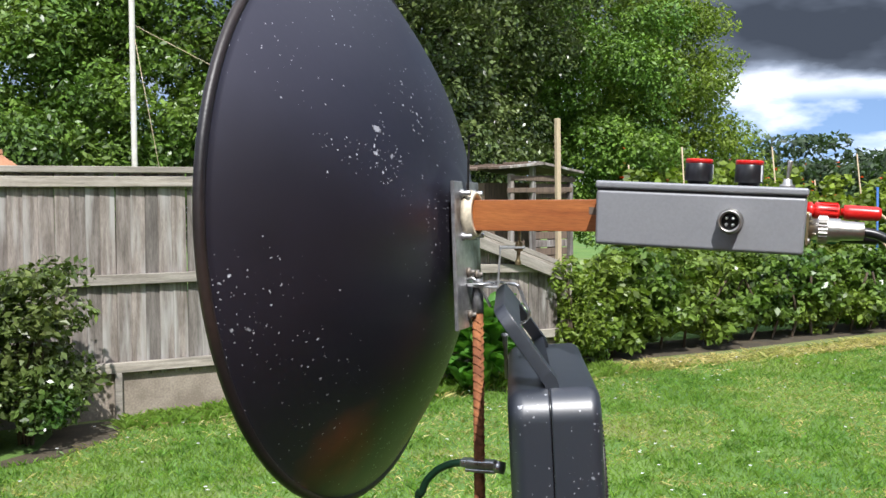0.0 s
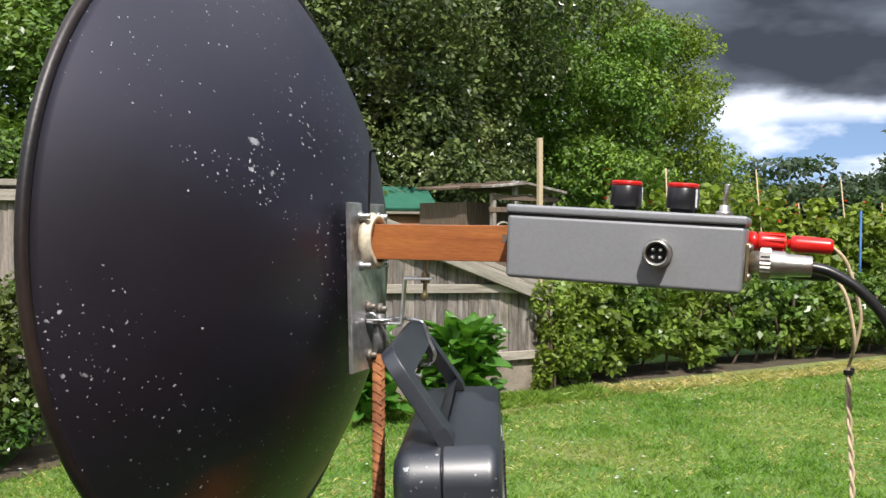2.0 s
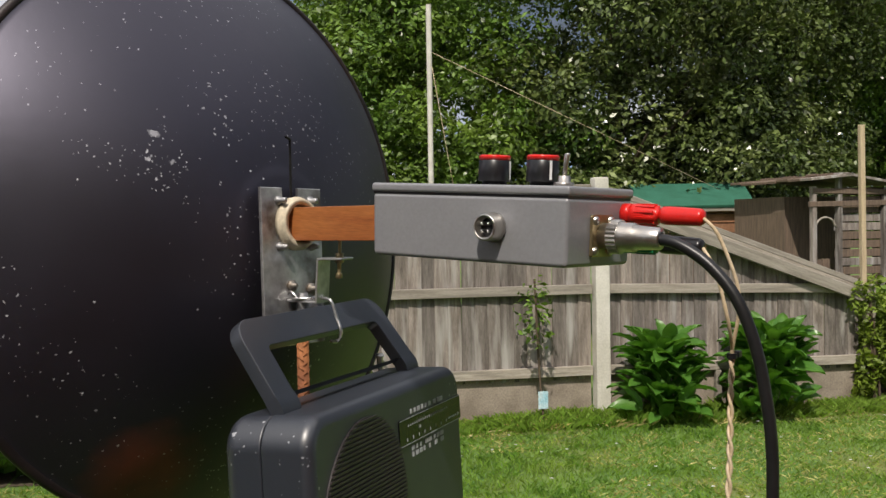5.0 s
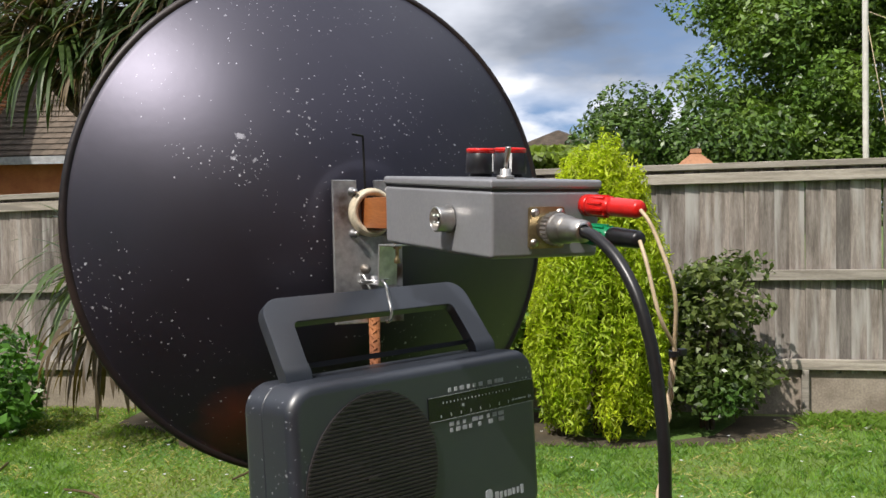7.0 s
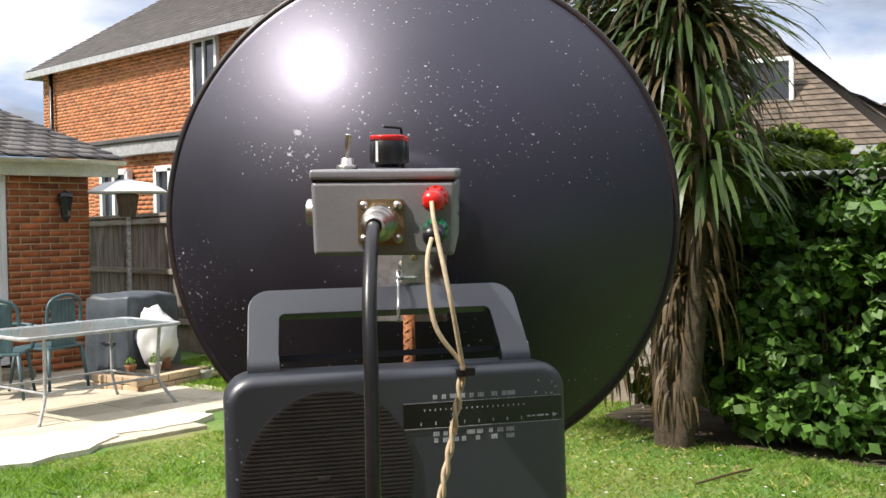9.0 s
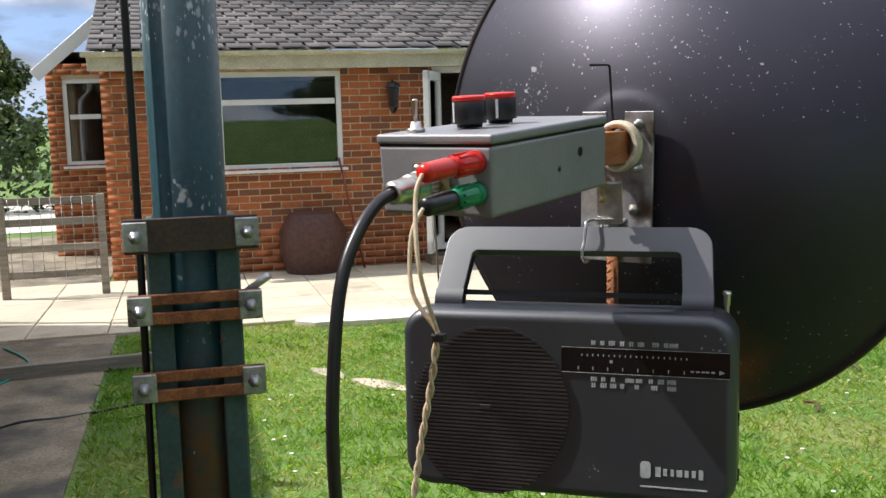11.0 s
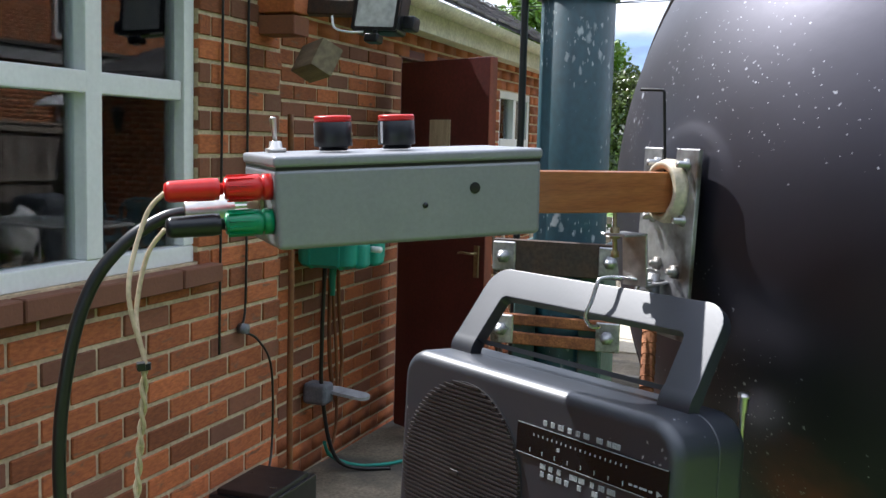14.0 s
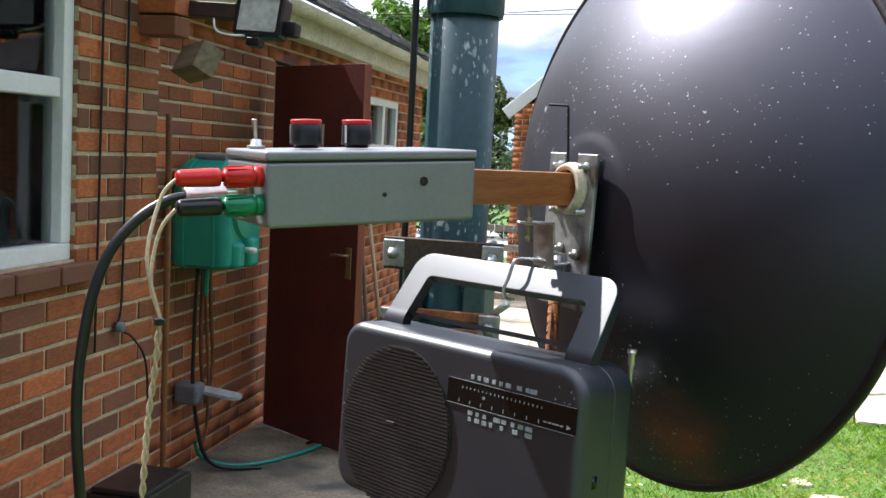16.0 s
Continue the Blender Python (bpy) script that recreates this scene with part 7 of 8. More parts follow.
# sapling with a label
sp = thing("sapling", "thin sapling with a blue plant label", "sapling", m=pose(-6.62, 1.98, 0))
bm = bm_new()
sweep(bm, curve([(0, 0, 0), (0.0, -0.03, 0.4), (0.01, -0.05, 0.8), (0, -0.06, 1.1)], 4), 0.010, 6)
part("stem", bm, M_BARK, sp)
leaves("foliage", [((0, -0.06, 0.85), (0.12, 0.13, 0.25))], 170, 0.06, L_MID, sp, 44)
bm = bm_new()
box(bm, 0.02, -0.01, 0.20, 0.004, 0.075, 0.13, 0.001, 1)
part("label", bm, mat("blue_label", (0.25, 0.5, 0.6), (0.55, 0.65, 0.68), scale=22, fine=80, bump=0), sp, "blue plant label")

# ---- beyond the fence ----
tree("dark evergreen tree behind the fence", (-12.4, -0.45, 0), 2.6, [((0, 0.1, 1.50), (1.3, 1.3, 1.35)), ((0.2, 1.0, 1.55), (1.2, 1.1, 1.25)), ((0.1, -0.5, 1.25), (1.1, 1.0, 1.05))], 52000, 0.082, L_DARK, seed=51, lump=0.08)
tree("light green ash tree behind the fence", (-13.6, 2.3, 0), 7.0, [((0, 0, 2.9), (1.9, 1.7, 2.0)), ((0.6, -0.7, 2.2), (1.4, 1.4, 1.2)), ((-0.3, 0.9, 4.9), (1.9, 1.8, 2.0)), ((0.8, 0.9, 2.2), (1.4, 1.4, 1.3)), ((0.2, -1.5, 3.1), (1.3, 1.2, 1.5)), ((-0.4, -0.6, 4.6), (1.5, 1.4, 1.5))], 95000, 0.098, L_ASH, seed=52, aspect=0.45)
tree("dark leafy tree behind the fence", (-13.0, 4.9, 0), 7.0, [((0, 0, 2.6), (2.0, 2.1, 2.0)), ((0.5, -0.9, 2.0), (1.3, 1.3, 1.2)), ((0.0, 0.9, 4.9), (2.2, 2.2, 2.2)), ((0.7, 1.3, 2.2), (1.4, 1.5, 1.5))], 76000, 0.10, L_DEEP, seed=53, aspect=0.5, inner=0.12, clumps=30, spread=0.27, lump=0.28)
tree("deep green tree behind the shed", (-14.0, 7.6, 0), 7.5, [((0, 0, 3.2), (2.1, 2.2, 2.3)), ((0.5, -0.4, 2.2), (1.6, 1.7, 1.4)), ((0.0, 0.5, 5.6), (2.2, 2.2, 2.2))], 74000, 0.098, L_DEEP, seed=54, inner=0.12, clumps=30, spread=0.27, lump=0.28)
tree("deep green tree behind the shed", (-15.5, 10.8, 0), 7.5, [((0, 0, 3.2), (2.2, 2.2, 2.4)), ((0.7, 0.2, 2.0), (1.7, 1.8, 1.4)), ((0.2, 0.4, 5.5), (2.2, 2.0, 2.1)), ((0.4, -1.2, 4.2), (1.4, 1.5, 1.6))], 78000, 0.095, L_MID, seed=55, inner=0.2, clumps=30, spread=0.28, lump=0.26)
tree("yellow-green leafy tree at the garden edge", (-16.0, 13.8, 0), 6.5, [((0, -0.5, 3.0), (2.0, 1.8, 2.2)), ((0.6, -0.4, 4.4), (1.7, 1.7, 1.6)), ((0.2, 0.9, 2.1), (1.7, 1.7, 1.5)), ((0.3, -1.4, 5.4), (1.7, 1.6, 1.5)), ((-0.2, -2.0, 3.6), (1.5, 1.3, 1.5))], 78000, 0.09, L_LIGHT, seed=56, inner=0.2, clumps=30, spread=0.28, lump=0.26)
tree("tall dark conifer beyond the beans", (-22.0, 34.0, 0), 9, [((0, 0, 3.5), (2.6, 2.6, 3.3)), ((0, 0, 6.5), (1.6, 1.6, 2.4)), ((1.5, 2.5, 3), (3, 3, 3))], 16000, 0.30, L_FAR, seed=57)
for k, (x, y, h, r) in enumerate(((-62, 70, 7.0, 9), (-50, 74, 6.0, 9), (-40, 74, 5.5, 8), (-72, 62, 5.5, 9), (-30, 70, 6.0, 8), (-18, 62, 6, 7))):
    tree("distant dark woodland tree", (x, y, 0), h, [((0, 0, h * 0.5), (r, r, h * 0.55)), ((3, 2, h * 0.4), (r * 0.8, r * 0.8, h * 0.4))], 15000, 0.62, L_FAR, r=0.4, seed=60 + k)
for k, (x, y, h, r) in enumerate(((5.7, -34, 4.2, 0.95), (9.2, -37, 7.5, 2.6), (1.0, -44, 6.0, 3.0), (-3.5, -46, 6, 3))):
    tree("tall leafy tree beside the road", (x, y, -0.25), h, [((0, 0, h * 0.55), (r, r, h * 0.42)), ((-r * 0.3, 0.5, h * 0.3), (r * 0.9, r * 0.9, h * 0.26)), ((r * 0.2, 0, h * 0.82), (r * 0.7, r * 0.7, h * 0.22))], 16000, 0.30 if h > 5 else 0.16, L_MID if h > 7 else L_DEEP, r=0.3 if h > 5 else 0.1, seed=70 + k)
shrub("hedge", "dark hedge at the end of the road", "hedge", (5.0, -21.0, -0.25), [((x, 0, 1.0), (1.3, 0.8, 1.25)) for x in (-6, -4, -2, 0, 2, 4)], 9000, 0.16, L_FAR, seed=84)
tree("leafy tree behind the neighbouring house", (-8.2, -30, -0.25), 6.5, [((0, 0, 4.6), (1.4, 1.4, 1.9))], 5000, 0.22, L_MID, seed=80)

wp = thing("aerial_pole", "slim white aerial pole with guy lines", "pole", m=pose(-11.3, 2.0, 0))
bm = bm_new()
cyl(bm, (0, 0, 0), (0, 0, 4.15), 0.033, 12)
part("pole", bm, M_CONC, wp)
for e in ((0.25, 0.35, 1.2), (0.6, 3.4, 1.9)):
    bm = bm_new()
    sweep(bm, [(0, 0, 3.6), e], 0.0035, 5)
    part("guy_line", bm, M_FLEX, wp)

for z0, z1 in ((3.53, 3.50), (3.25, 3.62)):
    bm = bm_new()
    sweep(bm, curve([(9.0, -14.0, z0 + 0.12), (4.5, -14.0, (z0 + z1) / 2 - 0.02), (0.0, -14.0, z1 + 0.1)], 8), 0.007, 6)
    tagged(part("overhead_wire", bm, M_CABLE), "thin black overhead wire crossing the sky", "wire", "overhead wires")


def sheds():
    t = thing("green_roof_shed", "timber shed with a green felt roof", "shed", m=pose(-11.2, 5.20, 0.04, 0, 0, 76))
    bm = bm_new()
    box(bm, 0, 0, 0.85, 1.25, 1.0, 1.7)
    part("wall", bm, M_TIMBERD, t, smooth=False)
    for z in np.arange(0.2, 1.66, 0.12):
        bm = bm_new()
        box(bm, 0, -0.51, z, 1.25, 0.02, 0.105, 0.004, 1)
        part("board", bm, M_RUSTBOARD, t)
    for q in (-24, 24):
        bm = bm_new()
        box(bm, 0, 0, 0, 1.40, 0.70, 0.04, 0.006, 1, m=pose(0, math.copysign(0.31, q), 1.80, -q, 0, 0))
        part("roof", bm, M_FELT, t, "green felt roof")
    bm = bm_new()
    box(bm, 0, -0.60, 1.63, 1.36, 0.025, 0.06, 0.004, 1)
    part("fascia", bm, M_RAIL, t)
    t = thing("lean_to_shed", "weathered grey board shed with an open front bay", "shed", m=pose(-9.6, 6.45, -0.09, 0, 0, 8))
    bm = bm_new()
    box(bm, -0.35, -0.55, 0.93, 0.9, 0.86, 1.86)
    part("wall", bm, M_TIMBERD, t, smooth=False)
    rs_ = random.Random(17)
    # stacked boards on one side of the post, an open bay on the other
    for k in range(11):
        bm = bm_new()
        box(bm, 0.55 + rs_.uniform(-0.012, 0.012), -0.38, 0.98 + 0.092 * k, 0.022, 0.60 + rs_.uniform(-0.03, 0.05), 0.08, 0.003, 1)
        part("board", bm, rs_.choice((M_FENCE, M_TIMBERD, M_TIMBERD)), t)
    for y in np.arange(-0.98, -0.70, 0.10):
        bm = bm_new()
        box(bm, 0.50, y, 0.62, 0.02, 0.094, 1.16 + rs_.uniform(-0.08, 0.08), 0.003, 1)
        part("board", bm, M_TIMBERD, t)
    for y, h in ((-1.00, 1.95), (-0.68, 2.04), (-0.10, 1.94)):
        bm = bm_new()
        box(bm, 0.585, y, h / 2, 0.06, 0.05, h, 0.004, 1)
        part("post", bm, M_FENCE, t)
    for z, tilt in ((1.78, 0.8), (1.89, -0.8)):
        bm = bm_new()
        box(bm, 0.61, -0.56, z, 0.025, 0.98, 0.055, 0.004, 1, m=pose(0, 0, 0, tilt, 0, 0))
        part("fascia", bm, M_TIMBERD, t)
    # shallow pitched roof of loose boards
    for y0, z0, y1, z1 in ((-1.10, 2.02, -0.64, 2.06), (-0.68, 2.075, 0.0, 1.985)):
        a, w = math.degrees(math.atan2(z1 - z0, y1 - y0)), math.hypot(z1 - z0, y1 - y0)
        for k in range(7):
            bm = bm_new()
            box(bm, 0, 0, 0, 0.19, w + rs_.uniform(0, 0.06), 0.028, 0.003, 1)
            part("roof_board", bm, M_FENCE if k == 0 else M_TIMBERD, t, m=Matrix.Translation((0.62 - 0.2 * k, (y0 + y1) / 2 + rs_.uniform(-0.02, 0.02), (z0 + z1) / 2 + rs_.uniform(-0.008, 0.008))) @ pose(0, 0, 0, a + rs_.uniform(-1.2, 1.2), 0, 0))
    bm = bm_new()
    sweep(bm, [(0.60, -0.86 + 0.13 * math.cos(q), 1.50 + 0.13 * math.sin(q)) for q in np.linspace(0.2, 2.9, 14)], 0.012, 6)
    part("hoop", bm, M_RAIL, t)
    t = thing("post_finial", "wooden pyramid cap behind the fence", "finial", m=pose(-7.25, 0.17, 0))
    bm = bm_new()
    box(bm, 0, 0, 0.9, 0.12, 0.12, 1.8, 0.004, 1)
    part("post", bm, M_TIMBER, t)
    bm = bm_new()
    lathe(bm, [(1.75, 0.235), (1.77, 0.24), (1.80, 0.20), (1.805, 0.185), (1.84, 0.135), (1.845, 0.12), (1.89, 0.05), (1.895, 0.062), (1.925, 0.055), (1.93, 0)], 4, m=pose(0, 0, 0, 0, 0, 45) @ pose(0, 0, 0, 0, -90, 0))
    part("cap", bm, M_RUSTBOARD, t)


M_RUSTBOARD = mat("red_brown_board", (0.34, 0.17, 0.09), (0.25, 0.12, 0.06), rough=0.85, scale=5, fine=60, vary=0.2)
sheds()


def hip_house(label, m, w, d, h, rise, wall_m, roof_m, windows=(), ridge=0.35, group=""):
    """A far house: walls of joined bricks, a hipped tiled roof and its windows."""
    t = thing("house", label, "house", group, m=m)
    bm = bm_new()
    box(bm, 0, 0, h / 2, w, d, h)
    part("wall", bm, wall_m, t, smooth=False)
    o = 0.35
    e = [Vector(p) for p in ((-w / 2 - o, -d / 2 - o, h), (w / 2 + o, -d / 2 - o, h), (w / 2 + o, d / 2 + o, h), (-w / 2 - o, d / 2 + o, h))]
    r0, r1 = Vector((-w * ridge / 2, 0, h + rise)), Vector((w * ridge / 2, 0, h + rise))
    for name, cs in (("roof", (e[0], e[1], r1, r0)), ("roof", (e[2], e[3], r0, r1)), ("roof", (e[1], e[2], r1, r1)), ("roof", (e[3], e[0], r0, r0))):
        a, b, c, dd = cs
        nrm = (b - a).cross(dd - a).normalized()
        rows, verts, faces = 34, [a - nrm * 0.05, b - nrm * 0.05, c - nrm * 0.05, dd - nrm * 0.05], [(0, 1, 2, 3)]
        for i in range(rows):
            t0, t1 = i / rows, (i + 1.25) / rows
            n = max(3, int((b - a).length / 0.24 * (1 - t0)) + 1)
            for j in range(n):
                p = [a.lerp(b, s).lerp(dd.lerp(c, s), min(q, 1)) + nrm * l for s, q, l in ((j / n + 0.0006, t0, 0.03), ((j + 1) / n - 0.0006, t0, 0.03), ((j + 1) / n - 0.0006, t1, 0.0), (j / n + 0.0006, t1, 0.0))]
                k = len(verts)
                verts += p
                faces.append((k, k + 1, k + 2, k + 3))
        mesh_object(name, verts, faces, roof_m, t)
    bm = bm_new()
    for a, b in zip(e, e[1:] + e[:1]):
        q = b - a
        box(bm, 0, 0, 0, q.length, 0.05, 0.15, m=Matrix.Translation((a + b) / 2 - Vector((0, 0, 0.08))) @ q.to_track_quat("X", "Z").to_matrix().to_4x4())
    part("fascia", bm, M_GREYPLL, t)
    for x, y, z, ww, hh, ang in windows:
        win = new("window")
        win.parent = t
        win.matrix_basis = pose(x, y, z, 0, 0, ang)
        bm = bm_new()
        for cx, cz, sx, sz in ((0, -hh / 2, ww, 0.08), (0, hh / 2, ww, 0.08), (-ww / 2, 0, 0.08, hh), (ww / 2, 0, 0.08, hh), (0, 0, 0.06, hh)):
            box(bm, cx, 0, cz, sx, 0.08, sz)
        box(bm, 0, -0.06, -hh / 2 - 0.06, ww + 0.15, 0.16, 0.06)
        part("frame", bm, M_UPVC, win)
        bm = bm_new()
        box(bm, 0, 0.01, 0, ww - 0.04, 0.02, hh - 0.04)
        part("pane", bm, M_PANE, win, smooth=False)
    return t


M_PANE = mat("dark_pane", (0.03, 0.035, 0.04), (0.02, 0.022, 0.025), rough=0.08, scale=2, fine=20, bump=0, spec=0.8)


def brick_skin(parent, o, ang, length, z0, z1, holes, seed, material):
    """Joined bricks before a far wall."""
    w, nearby, _ = brick_wall("wall_skin", "", o, ang, length, z0, z1, holes, material, material, thick=0.05, seed=seed, course=0.075, unit=0.225)
    w.name = "brickwork"
    w.parent = parent
    for key in ("label", "kind"):
        if key in w:
            del w[key]
    return w


NB = hip_house("two-storey orange brick neighbouring house with slate roof", pose(-15.0, -18.2, -0.25), 8.6, 10.0, 5.35, 2.6, M_MORTAR, M_SLATE,
               windows=((4.40, 1.9, 4.45, 0.8, 1.6, 90), (2.95, 5.10, 4.75, 1.15, 1.45, 180), (-0.9, 5.10, 4.3, 1.1, 1.2, 180), (-1.0, 5.10, 1.7, 1.0, 0.9, 180), (-3.2, 5.1, 1.7, 0.9, 0.9, 180)))
brick_skin(NB, (4.36, -5.0), 90, 10.0, 0, 5.3, [], 91, M_ORANGE)
brick_skin(NB, (4.3, 5.06), 180, 8.6, 0, 5.3, [], 92, M_ORANGE)
bm = bm_new()
cyl(bm, (4.45, -4.4, 0), (4.45, -4.4, 5.3), 0.05, 8)
part("downpipe", bm, M_BLKPL, NB)
bm = bm_new()
cyl(bm, (4.45, 4.3, 2.9), (4.45, 4.3, 5.3), 0.06, 8)
part("downpipe", bm, M_UPVC, NB)


def flat_extension():
    t = thing("flat_roof_extension", "single-storey brick extension with a pale grey fascia", "building", m=pose(-10.1, -14.1, -0.25))
    bm = bm_new()
    box(bm, 0, 0, 1.45, 3.5, 4.4, 2.9)
    part("wall", bm, M_MORTAR, t, smooth=False)
    brick_skin(t, (1.81, -2.2), 90, 4.4, 0, 2.85, [], 93, M_ORANGE)
    brick_skin(t, (1.75, 2.26), 180, 3.5, 0, 2.85, [], 94, M_ORANGE)
    bm = bm_new()
    box(bm, 0, 0, 2.96, 3.9, 4.9, 0.22, 0.01, 1)
    part("fascia", bm, M_GREYPLL, t, "pale grey fascia")
    bm = bm_new()
    box(bm, 0, 0, 3.11, 4.0, 5.0, 0.07, 0.01, 1)
    part("roof", bm, M_LEAD, t)
    for x, y, z, ww, hh, ang in ((1.89, 0.45, 2.0, 0.85, 1.2, 90), (1.89, -1.3, 2.0, 0.85, 1.2, 90), (0.2, 2.34, 1.85, 1.9, 1.0, 180)):
        win = new("window")
        win.parent = t
        win.matrix_basis = pose(x, y, z, 0, 0, ang)
        bm = bm_new()
        for cx, cz, sx, sz in ((0, -hh / 2, ww, 0.09), (0, hh / 2, ww, 0.09), (-ww / 2, 0, 0.09, hh), (ww / 2, 0, 0.09, hh), (0, 0, 0.09, hh)):
            box(bm, cx, 0, cz, sx, 0.10, sz)
        part("frame", bm, M_UPVC, win)
        bm = bm_new()
        box(bm, 0, 0.02, 0, ww - 0.04, 0.02, hh - 0.04)
        part("pane", bm, M_PANE, win, smooth=False)


flat_extension()
hip_house("brown tiled neighbouring house with dormer window", pose(-20.5, -11.0, 0, 0, 0, 12), 7.0, 8.0, 2.7, 3.9, M_ORANGE, M_TILE, windows=((3.0, 1.6, 3.9, 1.6, 1.1, 90),), ridge=0.12)
hip_house("distant brown tiled bungalow", pose(-40, -12.3, 0, 0, 0, 5), 7.0, 8.0, 3.9, 2.5, M_ORANGE, M_TILE, windows=((3.6, 0, 2.5, 1.6, 1.1, 90),), ridge=0.3)
hip_house("distant brown tiled bungalow", pose(-36, -13.9, 0, 0, 0, 5), 6.0, 5.0, 3.9, 1.9, M_ORANGE, M_TILE, windows=((3.1, 0, 2.5, 1.6, 1.1, 90),), ridge=0.3)
hip_house("distant brown tiled bungalow", pose(-52, -6.5, 0, 0, 0, 5), 8.0, 8.0, 3.6, 1.9, M_ORANGE, M_TILE, windows=((4.1, 0, 2.5, 1.6, 1.1, 90),), ridge=0.3)

# ---- patio things ----


def garden_table():
    t = thing("garden_table", "glass-topped garden table on pale grey bent legs", "table", m=pose(-3.7, -7.8, ground_z(-7.8) + 0.03, 0, 0, 96))
    bm = bm_new()
    prism(bm, rounded(1.5, 0.85, 0.08, 6), 0.70, 0.708, m=pose(0, 0, 0, 0, -90, 0))
    part("glass_top", bm, M_TABLEGLASS, t, "frosted glass top")
    bm = bm_new()
    p = rounded(1.5, 0.85, 0.08, 6)
    sweep(bm, [(y * 0.0 - z, y, 0.70) for y, z in p + p[:1]], 0.016, 8, caps=False)
    part("rim", bm, M_GREYPLL, t)
    for sx in (-1, 1):
        for sy in (-1, 1):
            bm = bm_new()
            sweep(bm, curve([(sx * 0.36, sy * 0.55, 0.69), (sx * 0.34, sy * 0.54, 0.30), (sx * 0.36, sy * 0.56, 0.18), (sx * 0.44, sy * 0.66, 0.0)], 5), 0.015, 8)
            part("leg", bm, M_GREYPLL, t)
    bm = bm_new()
    for s in (-1, 1):
        cyl(bm, (s * 0.34, -0.54, 0.24), (s * 0.34, 0.54, 0.24), 0.011, 8)
    for y in (-0.54, 0.54):
        cyl(bm, (-0.34, y, 0.24), (0.34, y, 0.24), 0.011, 8)
    part("stretcher", bm, M_GREYPLL, t)


M_TABLEGLASS = mat("frosted_table_glass", (0.35, 0.42, 0.42), (0.30, 0.37, 0.37), rough=0.12, scale=6, fine=200, bump=0.05, transmission=0.4)
M_CHAIR = mat("teal_garden_plastic", (0.06, 0.12, 0.135), (0.045, 0.095, 0.11), rough=0.45, scale=6, fine=90, bump=0.03)
garden_table()


def garden_chair(m):
    t = thing("garden_chair", "teal plastic garden chair beside the table", "chair", "chairs by the table", m=m)
    bm = bm_new()
    box(bm, 0, 0, 0.42, 0.46, 0.46, 0.03, 0.014, 2)
    part("seat", bm, M_CHAIR, t)
    for k in range(7):
        bm = bm_new()
        a = -0.6 + 0.2 * k
        box(bm, 0.22 * math.sin(a) * 1.1, 0.24 - 0.05 * math.cos(a), 0.66, 0.05, 0.015, 0.46, 0.006, 1)
        part("slat", bm, M_CHAIR, t)
        bm = bm_new()
    sweep(bm, curve([(-0.22, 0.2, 0.6), (-0.2, 0.22, 0.86), (0, 0.24, 0.93), (0.2, 0.22, 0.86), (0.22, 0.2, 0.6)], 5), 0.018, 8)
    part("backrest", bm, M_CHAIR, t)
    for sx in (-1, 1):
        bm = bm_new()
        sweep(bm, curve([(sx * 0.24, 0.22, 0.62), (sx * 0.27, 0.0, 0.66), (sx * 0.26, -0.24, 0.63), (sx * 0.25, -0.25, 0.42)], 5), 0.017, 8)
        part("armrest", bm, M_CHAIR, t)
        for sy in (-1, 1):
            bm = bm_new()
            cyl(bm, (sx * 0.21, sy * 0.21, 0.42), (sx * 0.26, sy * 0.26, 0), 0.019, 8, r2=0.015)
            part("leg", bm, M_CHAIR, t)


garden_chair(pose(-3.55, -9.1, ground_z(-9.1) + 0.03, 0, 0, -35))
garden_chair(pose(-4.1, -9.25, ground_z(-9.2) + 0.03, 0, 0, 20))

t = thing("patio_heater", "steel patio heater with a wide hood", "patio heater", m=pose(-5.6, -10.35, -0.19))
for name, prof, m_ in (("base", [(0, 0), (0, 0.20), (0.35, 0.19), (0.38, 0.03), (0.40, 0)], M_STEEL), ("pole", [(0.38, 0.028), (1.75, 0.028)], M_STEEL), ("burner", [(1.75, 0.09), (2.0, 0.13), (2.02, 0.10)], M_TIMBERD), ("hood", [(2.02, 0.44), (2.04, 0.45), (2.14, 0.28), (2.18, 0.06), (2.19, 0)], M_UPVC)):
    part(name, lathe(bm_new(), prof, 28, m=pose(0, 0, 0, 0, -90, 0)), m_, t)

t = thing("covered_barbecue", "barbecue under a wrinkled grey cover", "barbecue", m=pose(-5.1, -9.4, -0.165, 0, 0, 20))
bm = bm_new()
bmesh.ops.create_grid(bm, x_segments=26, y_segments=26, size=1)
for v in bm.verts:
    u, w_ = v.co.x, v.co.y
    e = max(abs(u), abs(w_))
    k = 0.62 if e > 0.62 else e
    fold = 0.025 * math.sin(14 * math.atan2(w_, u)) * max(0, e - 0.55) / 0.45
    s = (k / e if e > 1e-6 else 1) * (1 + 0.10 * max(0, e - 0.62)) + fold
    v.co = (u * s * 0.62, w_ * s * 0.45, 0.92 - 0.04 * e - (max(0, e - 0.6) / 0.4) * 0.86 + 0.012 * math.sin(9 * u + 5 * w_))
part("cover", bm, mat("grey_cover", (0.07, 0.085, 0.10), (0.045, 0.055, 0.065), rough=0.5, scale=5, fine=60, bump=0.1), t)
bm = bm_new()
sweep(bm, [(0.41 * math.cos(a), 0.30 * math.sin(a), 0.42) for a in np.linspace(0, 2 * math.pi, 40)], 0.008, 6, caps=False)
part("tie_cord", bm, M_CABLE, t)
